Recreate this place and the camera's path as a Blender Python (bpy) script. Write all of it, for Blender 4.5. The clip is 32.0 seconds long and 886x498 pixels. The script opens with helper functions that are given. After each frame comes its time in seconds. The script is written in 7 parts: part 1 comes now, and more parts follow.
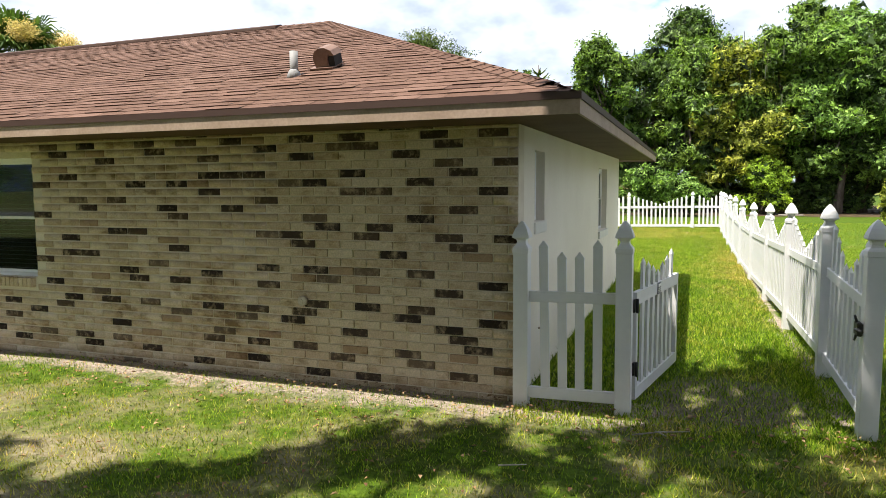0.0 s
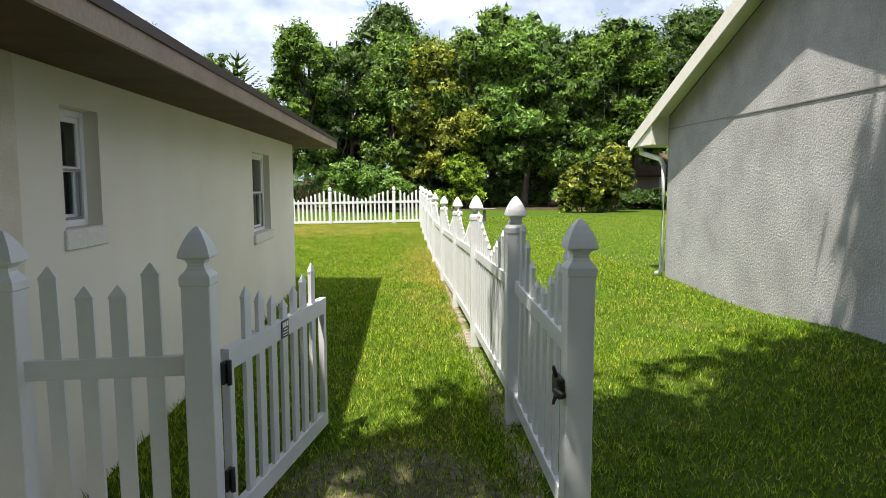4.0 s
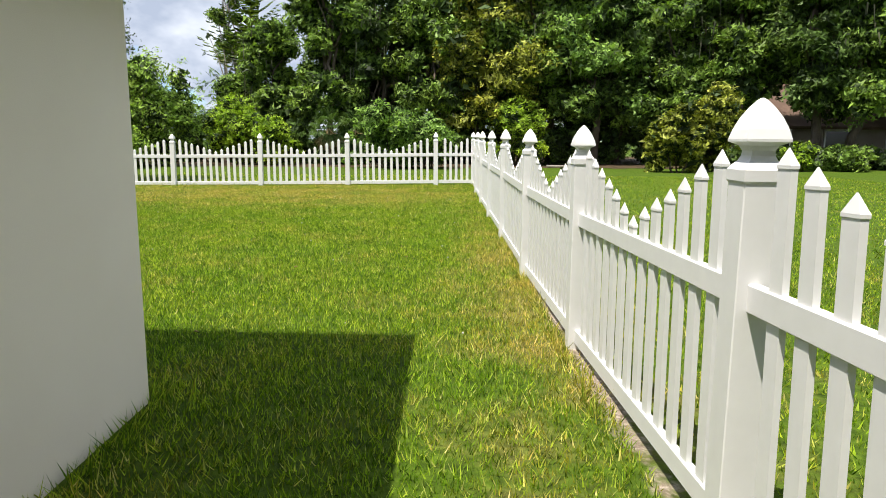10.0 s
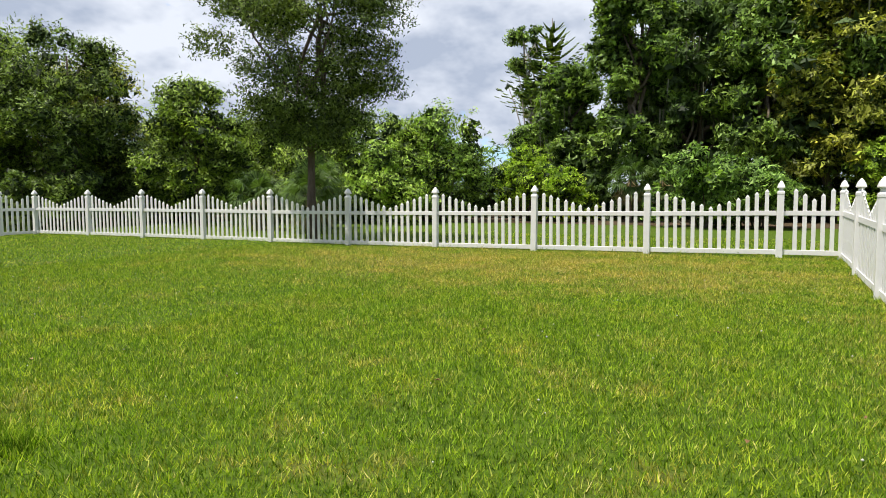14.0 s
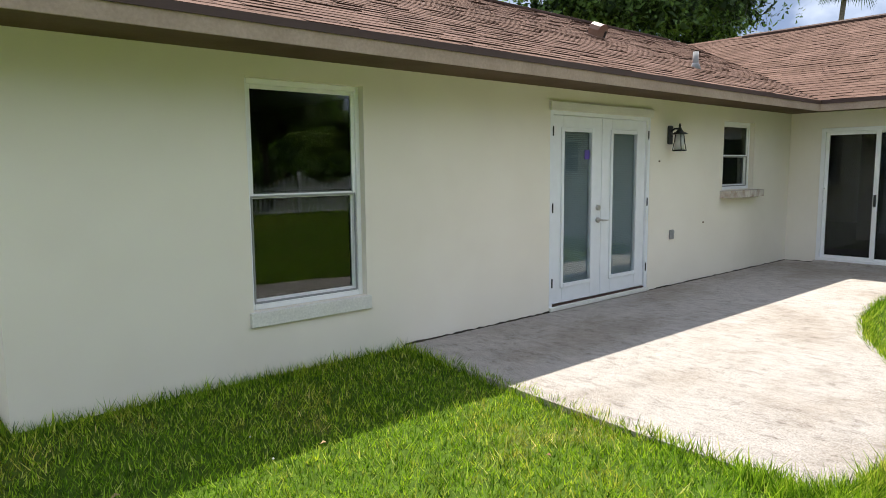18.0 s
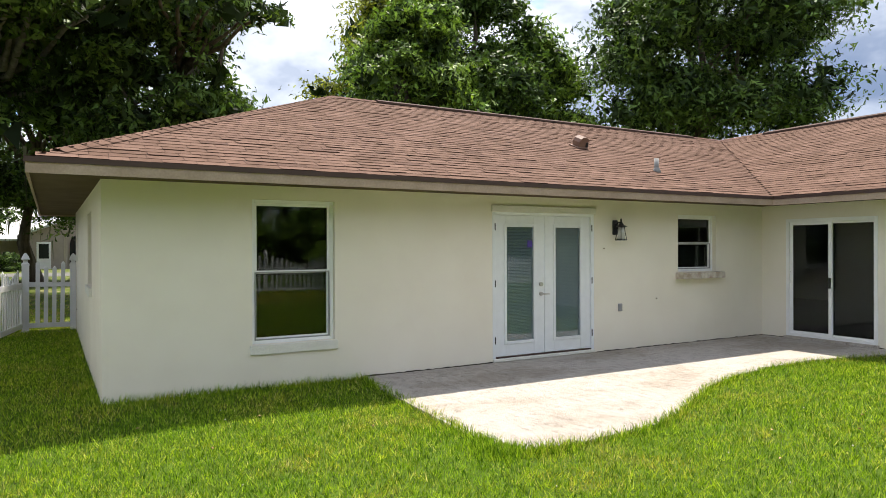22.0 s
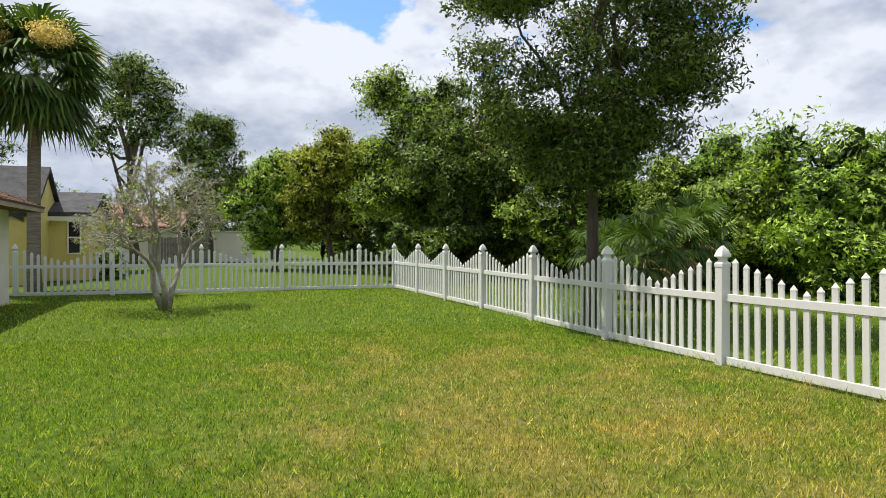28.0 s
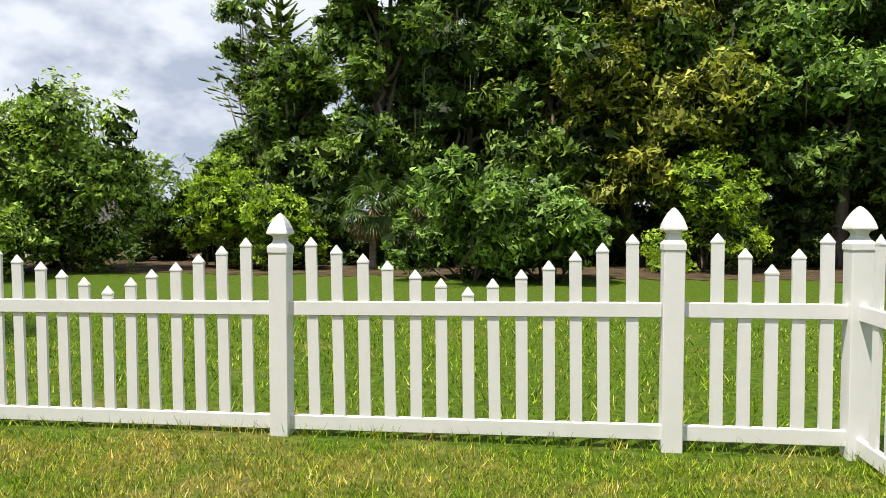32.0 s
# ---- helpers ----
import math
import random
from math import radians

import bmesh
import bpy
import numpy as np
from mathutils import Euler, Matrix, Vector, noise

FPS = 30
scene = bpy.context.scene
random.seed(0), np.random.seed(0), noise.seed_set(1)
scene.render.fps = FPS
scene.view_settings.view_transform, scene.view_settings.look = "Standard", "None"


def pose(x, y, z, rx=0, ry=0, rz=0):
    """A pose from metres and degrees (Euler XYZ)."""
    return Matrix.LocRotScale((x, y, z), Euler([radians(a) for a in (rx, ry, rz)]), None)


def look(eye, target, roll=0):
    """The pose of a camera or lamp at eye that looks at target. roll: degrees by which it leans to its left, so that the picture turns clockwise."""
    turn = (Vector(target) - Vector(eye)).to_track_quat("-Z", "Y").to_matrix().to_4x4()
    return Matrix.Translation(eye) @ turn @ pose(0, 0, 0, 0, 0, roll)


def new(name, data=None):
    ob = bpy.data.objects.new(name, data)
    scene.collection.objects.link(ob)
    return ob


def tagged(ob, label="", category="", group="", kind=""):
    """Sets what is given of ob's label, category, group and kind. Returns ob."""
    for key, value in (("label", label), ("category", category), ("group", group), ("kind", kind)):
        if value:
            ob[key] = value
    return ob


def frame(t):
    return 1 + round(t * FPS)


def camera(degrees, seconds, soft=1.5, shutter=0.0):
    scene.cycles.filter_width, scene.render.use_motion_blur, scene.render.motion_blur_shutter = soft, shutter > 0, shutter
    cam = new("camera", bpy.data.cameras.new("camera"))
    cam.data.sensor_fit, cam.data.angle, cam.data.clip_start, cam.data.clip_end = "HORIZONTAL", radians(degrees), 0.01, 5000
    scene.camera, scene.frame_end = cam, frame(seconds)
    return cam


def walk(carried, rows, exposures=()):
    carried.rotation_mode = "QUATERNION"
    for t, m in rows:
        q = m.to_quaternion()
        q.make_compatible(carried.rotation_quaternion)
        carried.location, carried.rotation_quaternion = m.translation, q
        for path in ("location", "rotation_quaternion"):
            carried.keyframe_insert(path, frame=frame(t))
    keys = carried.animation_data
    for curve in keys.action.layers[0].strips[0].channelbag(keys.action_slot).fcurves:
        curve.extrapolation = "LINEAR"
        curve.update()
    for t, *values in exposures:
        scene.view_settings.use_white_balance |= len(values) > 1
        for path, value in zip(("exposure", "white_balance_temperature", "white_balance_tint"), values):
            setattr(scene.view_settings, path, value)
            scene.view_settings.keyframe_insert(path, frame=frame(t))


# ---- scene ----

# ---------------------------------------------------------------- camera
cam = camera(66.06, 32.0, soft=0.5)
PATH = [
    (0, look((1.408, -5.655, 1.735), (0.718, -3.786, 1.556), -0.3)),
    (0.5, look((1.484, -5.616, 1.743), (1.047, -3.673, 1.557), -0.4)),
    (1, look((1.562, -5.407, 1.692), (1.428, -3.42, 1.508), -0.3)),
    (1.5, look((1.617, -5.116, 1.721), (1.687, -3.127, 1.52), -0.5)),
    (2, look((1.677, -4.823, 1.692), (1.78, -2.835, 1.5), -0.5)),
    (2.5, look((1.724, -4.466, 1.664), (1.841, -2.478, 1.474), -0.4)),
    (4.5, look((1.85, -2.602, 1.653), (1.94, -0.614, 1.458), 0.1)),
    (5, look((1.795, -2.008, 1.598), (1.808, -0.019, 1.393), -0.1)),
    (5.5, look((1.746, -1.379, 1.527), (1.744, 0.607, 1.29), -0.1)),
    (6, look((1.712, -0.723, 1.475), (1.699, 1.263, 1.242), -0.1)),
    (6.5, look((1.729, 0.05, 1.387), (1.674, 2.045, 1.26), 0.3)),
    (7, look((1.747, 0.793, 1.381), (1.685, 2.787, 1.253), -0.0)),
    (7.5, look((1.734, 1.485, 1.353), (1.677, 3.471, 1.13), 0.2)),
    (8, look((1.711, 2.121, 1.358), (1.654, 4.101, 1.082), 0.1)),
    (8.5, look((1.719, 2.777, 1.374), (1.664, 4.746, 1.028), 0.1)),
    (9, look((1.652, 3.39, 1.345), (1.621, 5.352, 0.956), 0.4)),
    (9.5, look((1.601, 3.953, 1.329), (1.588, 5.923, 0.985), 0.1)),
    (10, look((1.577, 4.621, 1.313), (1.574, 6.596, 0.997), 0.3)),
    (10.5, look((1.55, 5.204, 1.31), (1.551, 7.186, 1.045), -0.1)),
    (11, look((1.538, 5.846, 1.324), (1.541, 7.832, 1.091), -0.1)),
    (11.5, look((1.518, 6.481, 1.317), (1.471, 8.468, 1.097), -0.1)),
    (12, look((1.437, 6.919, 1.331), (1.109, 8.88, 1.115), -0.3)),
    (12.5, look((1.368, 7.531, 1.244), (0.948, 9.477, 1.055), -0.3)),
    (13, look((1.307, 8.148, 1.26), (0.842, 10.085, 1.077), -0.3)),
    (13.5, look((1.193, 8.779, 1.27), (0.609, 10.683, 1.096), -0.1)),
    (15.5, look((0.790, 11.071, 1.388), (-1.089, 11.731, 1.210), -0.5)),
    (16, look((0.661, 11.438, 1.391), (-1.325, 11.517, 1.177), -0.6)),
    (16.5, look((0.504, 11.650, 1.362), (-1.437, 11.229, 1.130), -0.6)),
    (17, look((0.435, 12.070, 1.363), (-1.280, 11.067, 1.137), -1.1)),
    (17.5, look((0.537, 12.372, 1.444), (-1.014, 11.132, 1.206), -0.3)),
    (18, look((0.641, 12.689, 1.451), (-0.674, 11.200, 1.217), -0.5)),
    (18.5, look((0.754, 13.063, 1.544), (-0.255, 11.355, 1.293), 0.1)),
    (19, look((0.753, 13.536, 1.566), (-0.029, 11.712, 1.319), 0.1)),
    (19.5, look((0.72, 14.029, 1.574), (0.144, 12.122, 1.388), 0.0)),
    (20, look((0.673, 14.5, 1.565), (0.186, 12.564, 1.439), 0.1)),
    (20.5, look((0.582, 14.881, 1.571), (0.103, 12.942, 1.477), 0.0)),
    (21, look((0.481, 15.272, 1.579), (-0.002, 13.332, 1.519), 0.0)),
    (21.5, look((0.453, 15.668, 1.565), (-0.420, 13.869, 1.540), -0.1)),
    (22, look((0.458, 16.012, 1.545), (-0.541, 14.279, 1.540), -0.2)),
    (22.5, look((0.466, 16.299, 1.500), (-0.674, 14.656, 1.504), -0.3)),
    (23, look((0.509, 16.540, 1.497), (-0.847, 15.069, 1.498), -0.3)),
    (23.5, look((0.470, 16.849, 1.531), (-1.065, 15.567, 1.523), -0.4)),
    (24, look((0.428, 17.073, 1.531), (-1.230, 15.955, 1.517), -0.5)),
    (24.5, look((0.280, 17.288, 1.549), (-1.506, 16.389, 1.530), -0.5)),
    (25, look((0.114, 17.487, 1.533), (-1.794, 16.887, 1.514), -0.5)),
    (25.5, look((0.003, 17.721, 1.550), (-1.965, 17.363, 1.530), -0.5)),
    (26, look((0.025, 18.115, 1.550), (-1.972, 17.994, 1.529), -0.4)),
    (26.5, look((-0.161, 18.278, 1.495), (-2.157, 18.401, 1.479), -0.5)),
    (28.5, look((0.709, 18.384, 1.503), (-1.089, 19.260, 1.483), 0.4)),
    (29, look((0.760, 18.338, 1.469), (-0.905, 19.445, 1.457), 0.7)),
    (29.5, look((0.764, 18.575, 1.468), (-0.757, 19.874, 1.455), 0.6)),
    (30, look((0.710, 18.633, 1.447), (-0.606, 20.139, 1.438), 0.7)),
    (30.5, look((0.573, 18.926, 1.442), (-0.446, 20.647, 1.434), 0.6)),
    (31, look((0.478, 19.266, 1.423), (-0.266, 21.122, 1.399), 0.3)),
    (31.5, look((0.468, 19.662, 1.455), (-0.060, 21.589, 1.389), 0.5)),
    (32, look((0.472, 20.062, 1.446), (0.204, 22.042, 1.364), 0.1)),
]
EXPOSURES = [(t, e, k, 10) for t, e, k in ((0, 1.25, 6350), (0.6, 1.2, 6350), (2.5, 0.95, 6300), (5, 1.08, 6250), (7, 1.08, 6250), (9, 0.85, 6350), (12, 0.78, 6400), (13.5, 0.68, 6400), (16, 0.55, 6500), (18, 1.05, 6100),
             (19.5, 1.28, 6300), (20.5, 1.28, 6350), (22, 1.08, 6450), (24, 0.62, 6350), (26, 0.6, 6450), (29, 0.65, 6500), (32, 0.7, 6500))]
walk(cam, PATH, EXPOSURES)

# ---------------------------------------------------------------- world, sun, exposure
SUN = Vector((-0.28, -0.30, 1.0)).normalized()
world = bpy.data.worlds.new("world")
scene.world = world
world.use_nodes = True
wt = world.node_tree
wt.nodes.clear()
w_out = wt.nodes.new("ShaderNodeOutputWorld")
w_bg = wt.nodes.new("ShaderNodeBackground")
w_sky = wt.nodes.new("ShaderNodeTexSky")
w_sky.sky_type = "NISHITA"
w_sky.sun_disc = False
w_sky.sun_elevation = math.asin(SUN.z)
w_sky.sun_rotation = math.atan2(SUN.x, SUN.y)
w_co = wt.nodes.new("ShaderNodeTexCoord")


def cloud_density(shift):
    """Billowing cumulus: broad soft masses with round cauliflower heads. shift: how far towards the sun to look."""
    m = wt.nodes.new("ShaderNodeMapping")
    m.inputs["Scale"].default_value = (1.0, 1.0, 1.7)
    m.inputs["Location"].default_value = (CLOUD_AT[0] + SUN.x * shift * 0.4, CLOUD_AT[1] + SUN.y * shift * 0.4, CLOUD_AT[2] + shift)
    wt.links.new(w_co.outputs["Generated"], m.inputs["Vector"])
    broad = wt.nodes.new("ShaderNodeTexNoise")
    broad.inputs["Scale"].default_value = 2.6
    broad.inputs["Detail"].default_value = 9.0
    broad.inputs["Roughness"].default_value = 0.45
    wt.links.new(m.outputs["Vector"], broad.inputs["Vector"])
    heads = wt.nodes.new("ShaderNodeTexVoronoi")
    heads.feature = "SMOOTH_F1"
    heads.normalize = True
    heads.inputs["Scale"].default_value = 6.0
    heads.inputs["Detail"].default_value = 4.5
    heads.inputs["Roughness"].default_value = 0.6
    heads.inputs["Smoothness"].default_value = 0.2
    warp = wt.nodes.new("ShaderNodeMix")
    warp.data_type = "RGBA"
    warp.inputs["Factor"].default_value = 0.06
    wt.links.new(m.outputs["Vector"], warp.inputs["A"])
    wt.links.new(broad.outputs["Color"], warp.inputs["B"])
    wt.links.new(warp.outputs["Result"], heads.inputs["Vector"])
    puff = wt.nodes.new("ShaderNodeMath")
    puff.operation = "MULTIPLY_ADD"
    puff.inputs[1].default_value = -0.5
    wt.links.new(heads.outputs["Distance"], puff.inputs[0])
    wt.links.new(broad.outputs["Fac"], puff.inputs[2])
    return puff.outputs[0]


CLOUD_AT = (0.35, 0.1, 0.2)
w_here, w_there = cloud_density(0.0), cloud_density(0.06)
w_ramp = wt.nodes.new("ShaderNodeValToRGB")
w_ramp.color_ramp.elements[0].position = 0.205
w_ramp.color_ramp.elements[1].position = 0.235
w_slope = wt.nodes.new("ShaderNodeMath")
w_slope.operation = "SUBTRACT"
w_lit = wt.nodes.new("ShaderNodeMath")
w_lit.operation = "MULTIPLY_ADD"
w_lit.inputs[1].default_value = 5.5
w_lit.inputs[2].default_value = 0.86
w_thick = wt.nodes.new("ShaderNodeMath")
w_thick.operation = "MULTIPLY_ADD"
w_thick.inputs[1].default_value = -1.1
w_ramp2 = wt.nodes.new("ShaderNodeValToRGB")
w_ramp2.color_ramp.elements[0].position = 0.1
w_ramp2.color_ramp.elements[0].color = (2.2, 2.5, 3.1, 1)
w_ramp2.color_ramp.elements[1].position = 0.78
w_ramp2.color_ramp.elements[1].color = (4.0, 4.2, 4.6, 1)
w_mix = wt.nodes.new("ShaderNodeMix")
w_mix.data_type = "RGBA"
w_deep = wt.nodes.new("ShaderNodeMix")
w_deep.data_type = "RGBA"
w_deep.blend_type = "MULTIPLY"
w_deep.inputs["Factor"].default_value = 1.0
w_deep.inputs["B"].default_value = (0.62, 0.80, 1.0, 1)
wt.links.new(w_here, w_slope.inputs[0])
wt.links.new(w_there, w_slope.inputs[1])
wt.links.new(w_slope.outputs[0], w_lit.inputs[0])
wt.links.new(w_here, w_ramp.inputs["Fac"])
wt.links.new(w_here, w_thick.inputs[0])
wt.links.new(w_lit.outputs[0], w_thick.inputs[2])
wt.links.new(w_thick.outputs[0], w_ramp2.inputs["Fac"])
w_cover = wt.nodes.new("ShaderNodeMath")
w_cover.operation = "MAXIMUM"
wt.links.new(w_ramp.outputs["Color"], w_cover.inputs[0])
wt.links.new(w_cover.outputs[0], w_mix.inputs["Factor"])
wt.links.new(w_sky.outputs["Color"], w_deep.inputs["A"])
wt.links.new(w_deep.outputs["Result"], w_mix.inputs["A"])
w_dot = wt.nodes.new("ShaderNodeVectorMath")
w_dot.operation = "DOT_PRODUCT"
w_dot.inputs[1].default_value = (-0.85, -0.53, 0.0)
w_range = wt.nodes.new("ShaderNodeMapRange")
w_range.inputs["From Min"].default_value = 0.92
w_range.inputs["From Max"].default_value = 0.985
w_range.inputs["To Max"].default_value = 0.9
w_storm = wt.nodes.new("ShaderNodeMix")
w_storm.data_type = "RGBA"
w_grey = wt.nodes.new("ShaderNodeValToRGB")
w_grey.color_ramp.elements[0].position = 0.25
w_grey.color_ramp.elements[0].color = (0.72, 1.05, 1.75, 1)
w_grey.color_ramp.elements[1].position = 0.75
w_grey.color_ramp.elements[1].color = (2.0, 2.3, 2.9, 1)
wt.links.new(w_co.outputs["Generated"], w_dot.inputs[0])
wt.links.new(w_dot.outputs["Value"], w_range.inputs["Value"])
wt.links.new(w_thick.outputs[0], w_grey.inputs["Fac"])
wt.links.new(w_range.outputs["Result"], w_storm.inputs["Factor"])
wt.links.new(w_range.outputs["Result"], w_cover.inputs[1])
wt.links.new(w_ramp2.outputs["Color"], w_storm.inputs["A"])
wt.links.new(w_grey.outputs["Color"], w_storm.inputs["B"])
wt.links.new(w_storm.outputs["Result"], w_mix.inputs["B"])
wt.links.new(w_mix.outputs["Result"], w_bg.inputs["Color"])
wt.links.new(w_bg.outputs["Background"], w_out.inputs["Surface"])
w_bg.inputs["Strength"].default_value = 0.14

sun = new("sun", bpy.data.lights.new("sun", "SUN"))
sun.data.energy = 4.6
sun.data.angle = radians(0.53)
sun.data.color = (1.0, 0.92, 0.80)
sun.matrix_world = look(SUN * 60, (0, 0, 0))


# ---------------------------------------------------------------- materials
def nodes_of(name):
    m = bpy.data.materials.new(name)
    m.use_nodes = True
    nt = m.node_tree
    return m, nt, nt.nodes["Principled BSDF"]


def add_noise(nt, scale, detail=6.0, rough=0.6, stretch=None, coord="Object"):
    co = nt.nodes.new("ShaderNodeTexCoord")
    n = nt.nodes.new("ShaderNodeTexNoise")
    n.inputs["Scale"].default_value = scale
    n.inputs["Detail"].default_value = detail
    n.inputs["Roughness"].default_value = rough
    if stretch:
        mp = nt.nodes.new("ShaderNodeMapping")
        mp.inputs["Scale"].default_value = stretch
        nt.links.new(co.outputs[coord], mp.inputs["Vector"])
        nt.links.new(mp.outputs["Vector"], n.inputs["Vector"])
    else:
        nt.links.new(co.outputs[coord], n.inputs["Vector"])
    return n.outputs["Fac"]


def add_ramp(nt, fac, stops, interp="LINEAR"):
    r = nt.nodes.new("ShaderNodeValToRGB")
    r.color_ramp.interpolation = interp
    el = r.color_ramp.elements
    while len(el) < len(stops):
        el.new(0.5)
    for e, (p, c) in zip(el, stops):
        e.position = p
        e.color = (*c, 1)
    nt.links.new(fac, r.inputs["Fac"])
    return r.outputs["Color"]


def add_mix(nt, fac, a, b, mode="MIX"):
    m = nt.nodes.new("ShaderNodeMix")
    m.data_type = "RGBA"
    m.blend_type = mode
    for key, v in (("Factor", fac), ("A", a), ("B", b)):
        if hasattr(v, "is_linked"):
            nt.links.new(v, m.inputs[key])
        elif key == "Factor":
            m.inputs[key].default_value = v
        else:
            m.inputs[key].default_value = (*v, 1)
    return m.outputs["Result"]


def add_bump(nt, bsdf, height, strength, distance):
    b = nt.nodes.new("ShaderNodeBump")
    b.inputs["Strength"].default_value = strength
    b.inputs["Distance"].default_value = distance
    nt.links.new(height, b.inputs["Height"])
    nt.links.new(b.outputs["Normal"], bsdf.inputs["Normal"])


def mat_two(name, c1, c2, scale, rough=0.7, bump=0.2, fine=60.0, bump_dist=0.004, spec=0.3, metal=0.0, stretch=None, pos=(0.35, 0.65)):
    """Two colours mixed by a broad noise, a fine noise for grain and relief."""
    m, nt, b = nodes_of(name)
    big = add_noise(nt, scale, 5.0, 0.6, stretch)
    col = add_ramp(nt, big, [(pos[0], c1), (pos[1], c2)])
    small = add_noise(nt, fine, 4.0, 0.6)
    grain = add_ramp(nt, small, [(0.3, (0.82, 0.82, 0.82)), (0.7, (1.0, 1.0, 1.0))])
    nt.links.new(add_mix(nt, 1.0, col, grain, "MULTIPLY"), b.inputs["Base Color"])
    b.inputs["Roughness"].default_value = rough
    b.inputs["Metallic"].default_value = metal
    b.inputs["Specular IOR Level"].default_value = spec
    if bump:
        add_bump(nt, b, small, bump, bump_dist)
    return m


def mat_leaf(name, dark, light, trans=0.26, rough=0.55, cut=0.0, gap=0.465):
    m, nt, b = nodes_of(name)
    geo = nt.nodes.new("ShaderNodeNewGeometry")
    col = add_ramp(nt, geo.outputs["Random Per Island"], [(0.0, dark), (0.6, light), (1.0, tuple(min(1, c * 1.6) for c in light))])
    big = add_noise(nt, 0.55, 4.0, 0.62)
    tone = add_ramp(nt, big, [(0.3, (0.62, 0.68, 0.66)), (0.5, (1.0, 1.0, 1.0)), (0.7, (1.3, 1.18, 0.95))])
    col = add_mix(nt, 1.0, col, tone, "MULTIPLY")
    nt.links.new(col, b.inputs["Base Color"])
    b.inputs["Roughness"].default_value = rough
    b.inputs["Specular IOR Level"].default_value = 0.2
    tr = nt.nodes.new("ShaderNodeBsdfTranslucent")
    warm = add_mix(nt, 1.0, col, (1.5, 1.6, 0.7), "MULTIPLY")
    nt.links.new(warm, tr.inputs["Color"])
    mx = nt.nodes.new("ShaderNodeMixShader")
    mx.inputs["Fac"].default_value = trans
    nt.links.new(b.outputs["BSDF"], mx.inputs[1])
    nt.links.new(tr.outputs["BSDF"], mx.inputs[2])
    shader = mx.outputs["Shader"]
    if cut:
        hole = add_ramp(nt, add_noise(nt, cut, 1.0, 0.5), [(0.0, (0, 0, 0)), (gap, (1, 1, 1))], "CONSTANT")
        clear_ = nt.nodes.new("ShaderNodeBsdfTransparent")
        leafy = nt.nodes.new("ShaderNodeMixShader")
        nt.links.new(hole, leafy.inputs["Fac"])
        nt.links.new(clear_.outputs["BSDF"], leafy.inputs[1])
        nt.links.new(shader, leafy.inputs[2])
        shader = leafy.outputs["Shader"]
    nt.links.new(shader, nt.nodes["Material Output"].inputs["Surface"])
    return m


def mat_plain(name, c, rough=0.5, metal=0.0, spec=0.5):
    m, nt, b = nodes_of(name)
    n = add_noise(nt, 9.0, 4.0)
    lo = tuple(v * 0.94 for v in c)
    nt.links.new(add_ramp(nt, n, [(0.3, lo), (0.7, c)]), b.inputs["Base Color"])
    b.inputs["Roughness"].default_value = rough
    b.inputs["Metallic"].default_value = metal
    b.inputs["Specular IOR Level"].default_value = spec
    return m


def add_math(nt, op, a, b=0.0, clamp=False):
    m = nt.nodes.new("ShaderNodeMath")
    m.operation = op
    m.inputs[2].default_value = 12.0
    m.use_clamp = clamp
    for k, v in enumerate((a, b)):
        if hasattr(v, "is_linked"):
            nt.links.new(v, m.inputs[k])
        else:
            m.inputs[k].default_value = v
    return m.outputs[0]


def dry_mask(nt):
    """How dry the lawn is: broad patches, worst in the middle of the back yard and along the side fence."""
    co = nt.nodes.new("ShaderNodeTexCoord")
    sep = nt.nodes.new("ShaderNodeSeparateXYZ")
    nt.links.new(co.outputs["Object"], sep.inputs[0])
    x, y = sep.outputs["X"], sep.outputs["Y"]
    n = add_noise(nt, 1.1, 7.0, 0.72)
    d2 = add_math(nt, "ADD", add_math(nt, "POWER", add_math(nt, "DIVIDE", add_math(nt, "ADD", x, 3.2), 8.5), 2.0), add_math(nt, "POWER", add_math(nt, "DIVIDE", add_math(nt, "SUBTRACT", y, 21.5), 4.2), 2.0))
    mid = add_math(nt, "MULTIPLY", add_math(nt, "SUBTRACT", 1.0, d2, True), 0.23)
    side = add_math(nt, "SUBTRACT", 1.0, add_math(nt, "MULTIPLY", add_math(nt, "ABSOLUTE", add_math(nt, "SUBTRACT", x, 2.5)), 0.75), True)
    south = add_math(nt, "SUBTRACT", 1.0, add_math(nt, "DIVIDE", add_math(nt, "ABSOLUTE", add_math(nt, "SUBTRACT", y, 11.0)), 8.0), True)
    edge = add_math(nt, "MULTIPLY", add_math(nt, "MULTIPLY", side, south), 0.30)
    front = add_math(nt, "MULTIPLY", add_math(nt, "MULTIPLY", add_math(nt, "SUBTRACT", -0.2, y), 3.0, True), 0.12)
    return add_math(nt, "ADD", add_math(nt, "ADD", n, mid), add_math(nt, "ADD", edge, front)), x, y


GATE_SOIL = (1.75, 0.55, 0.75, 0.75)


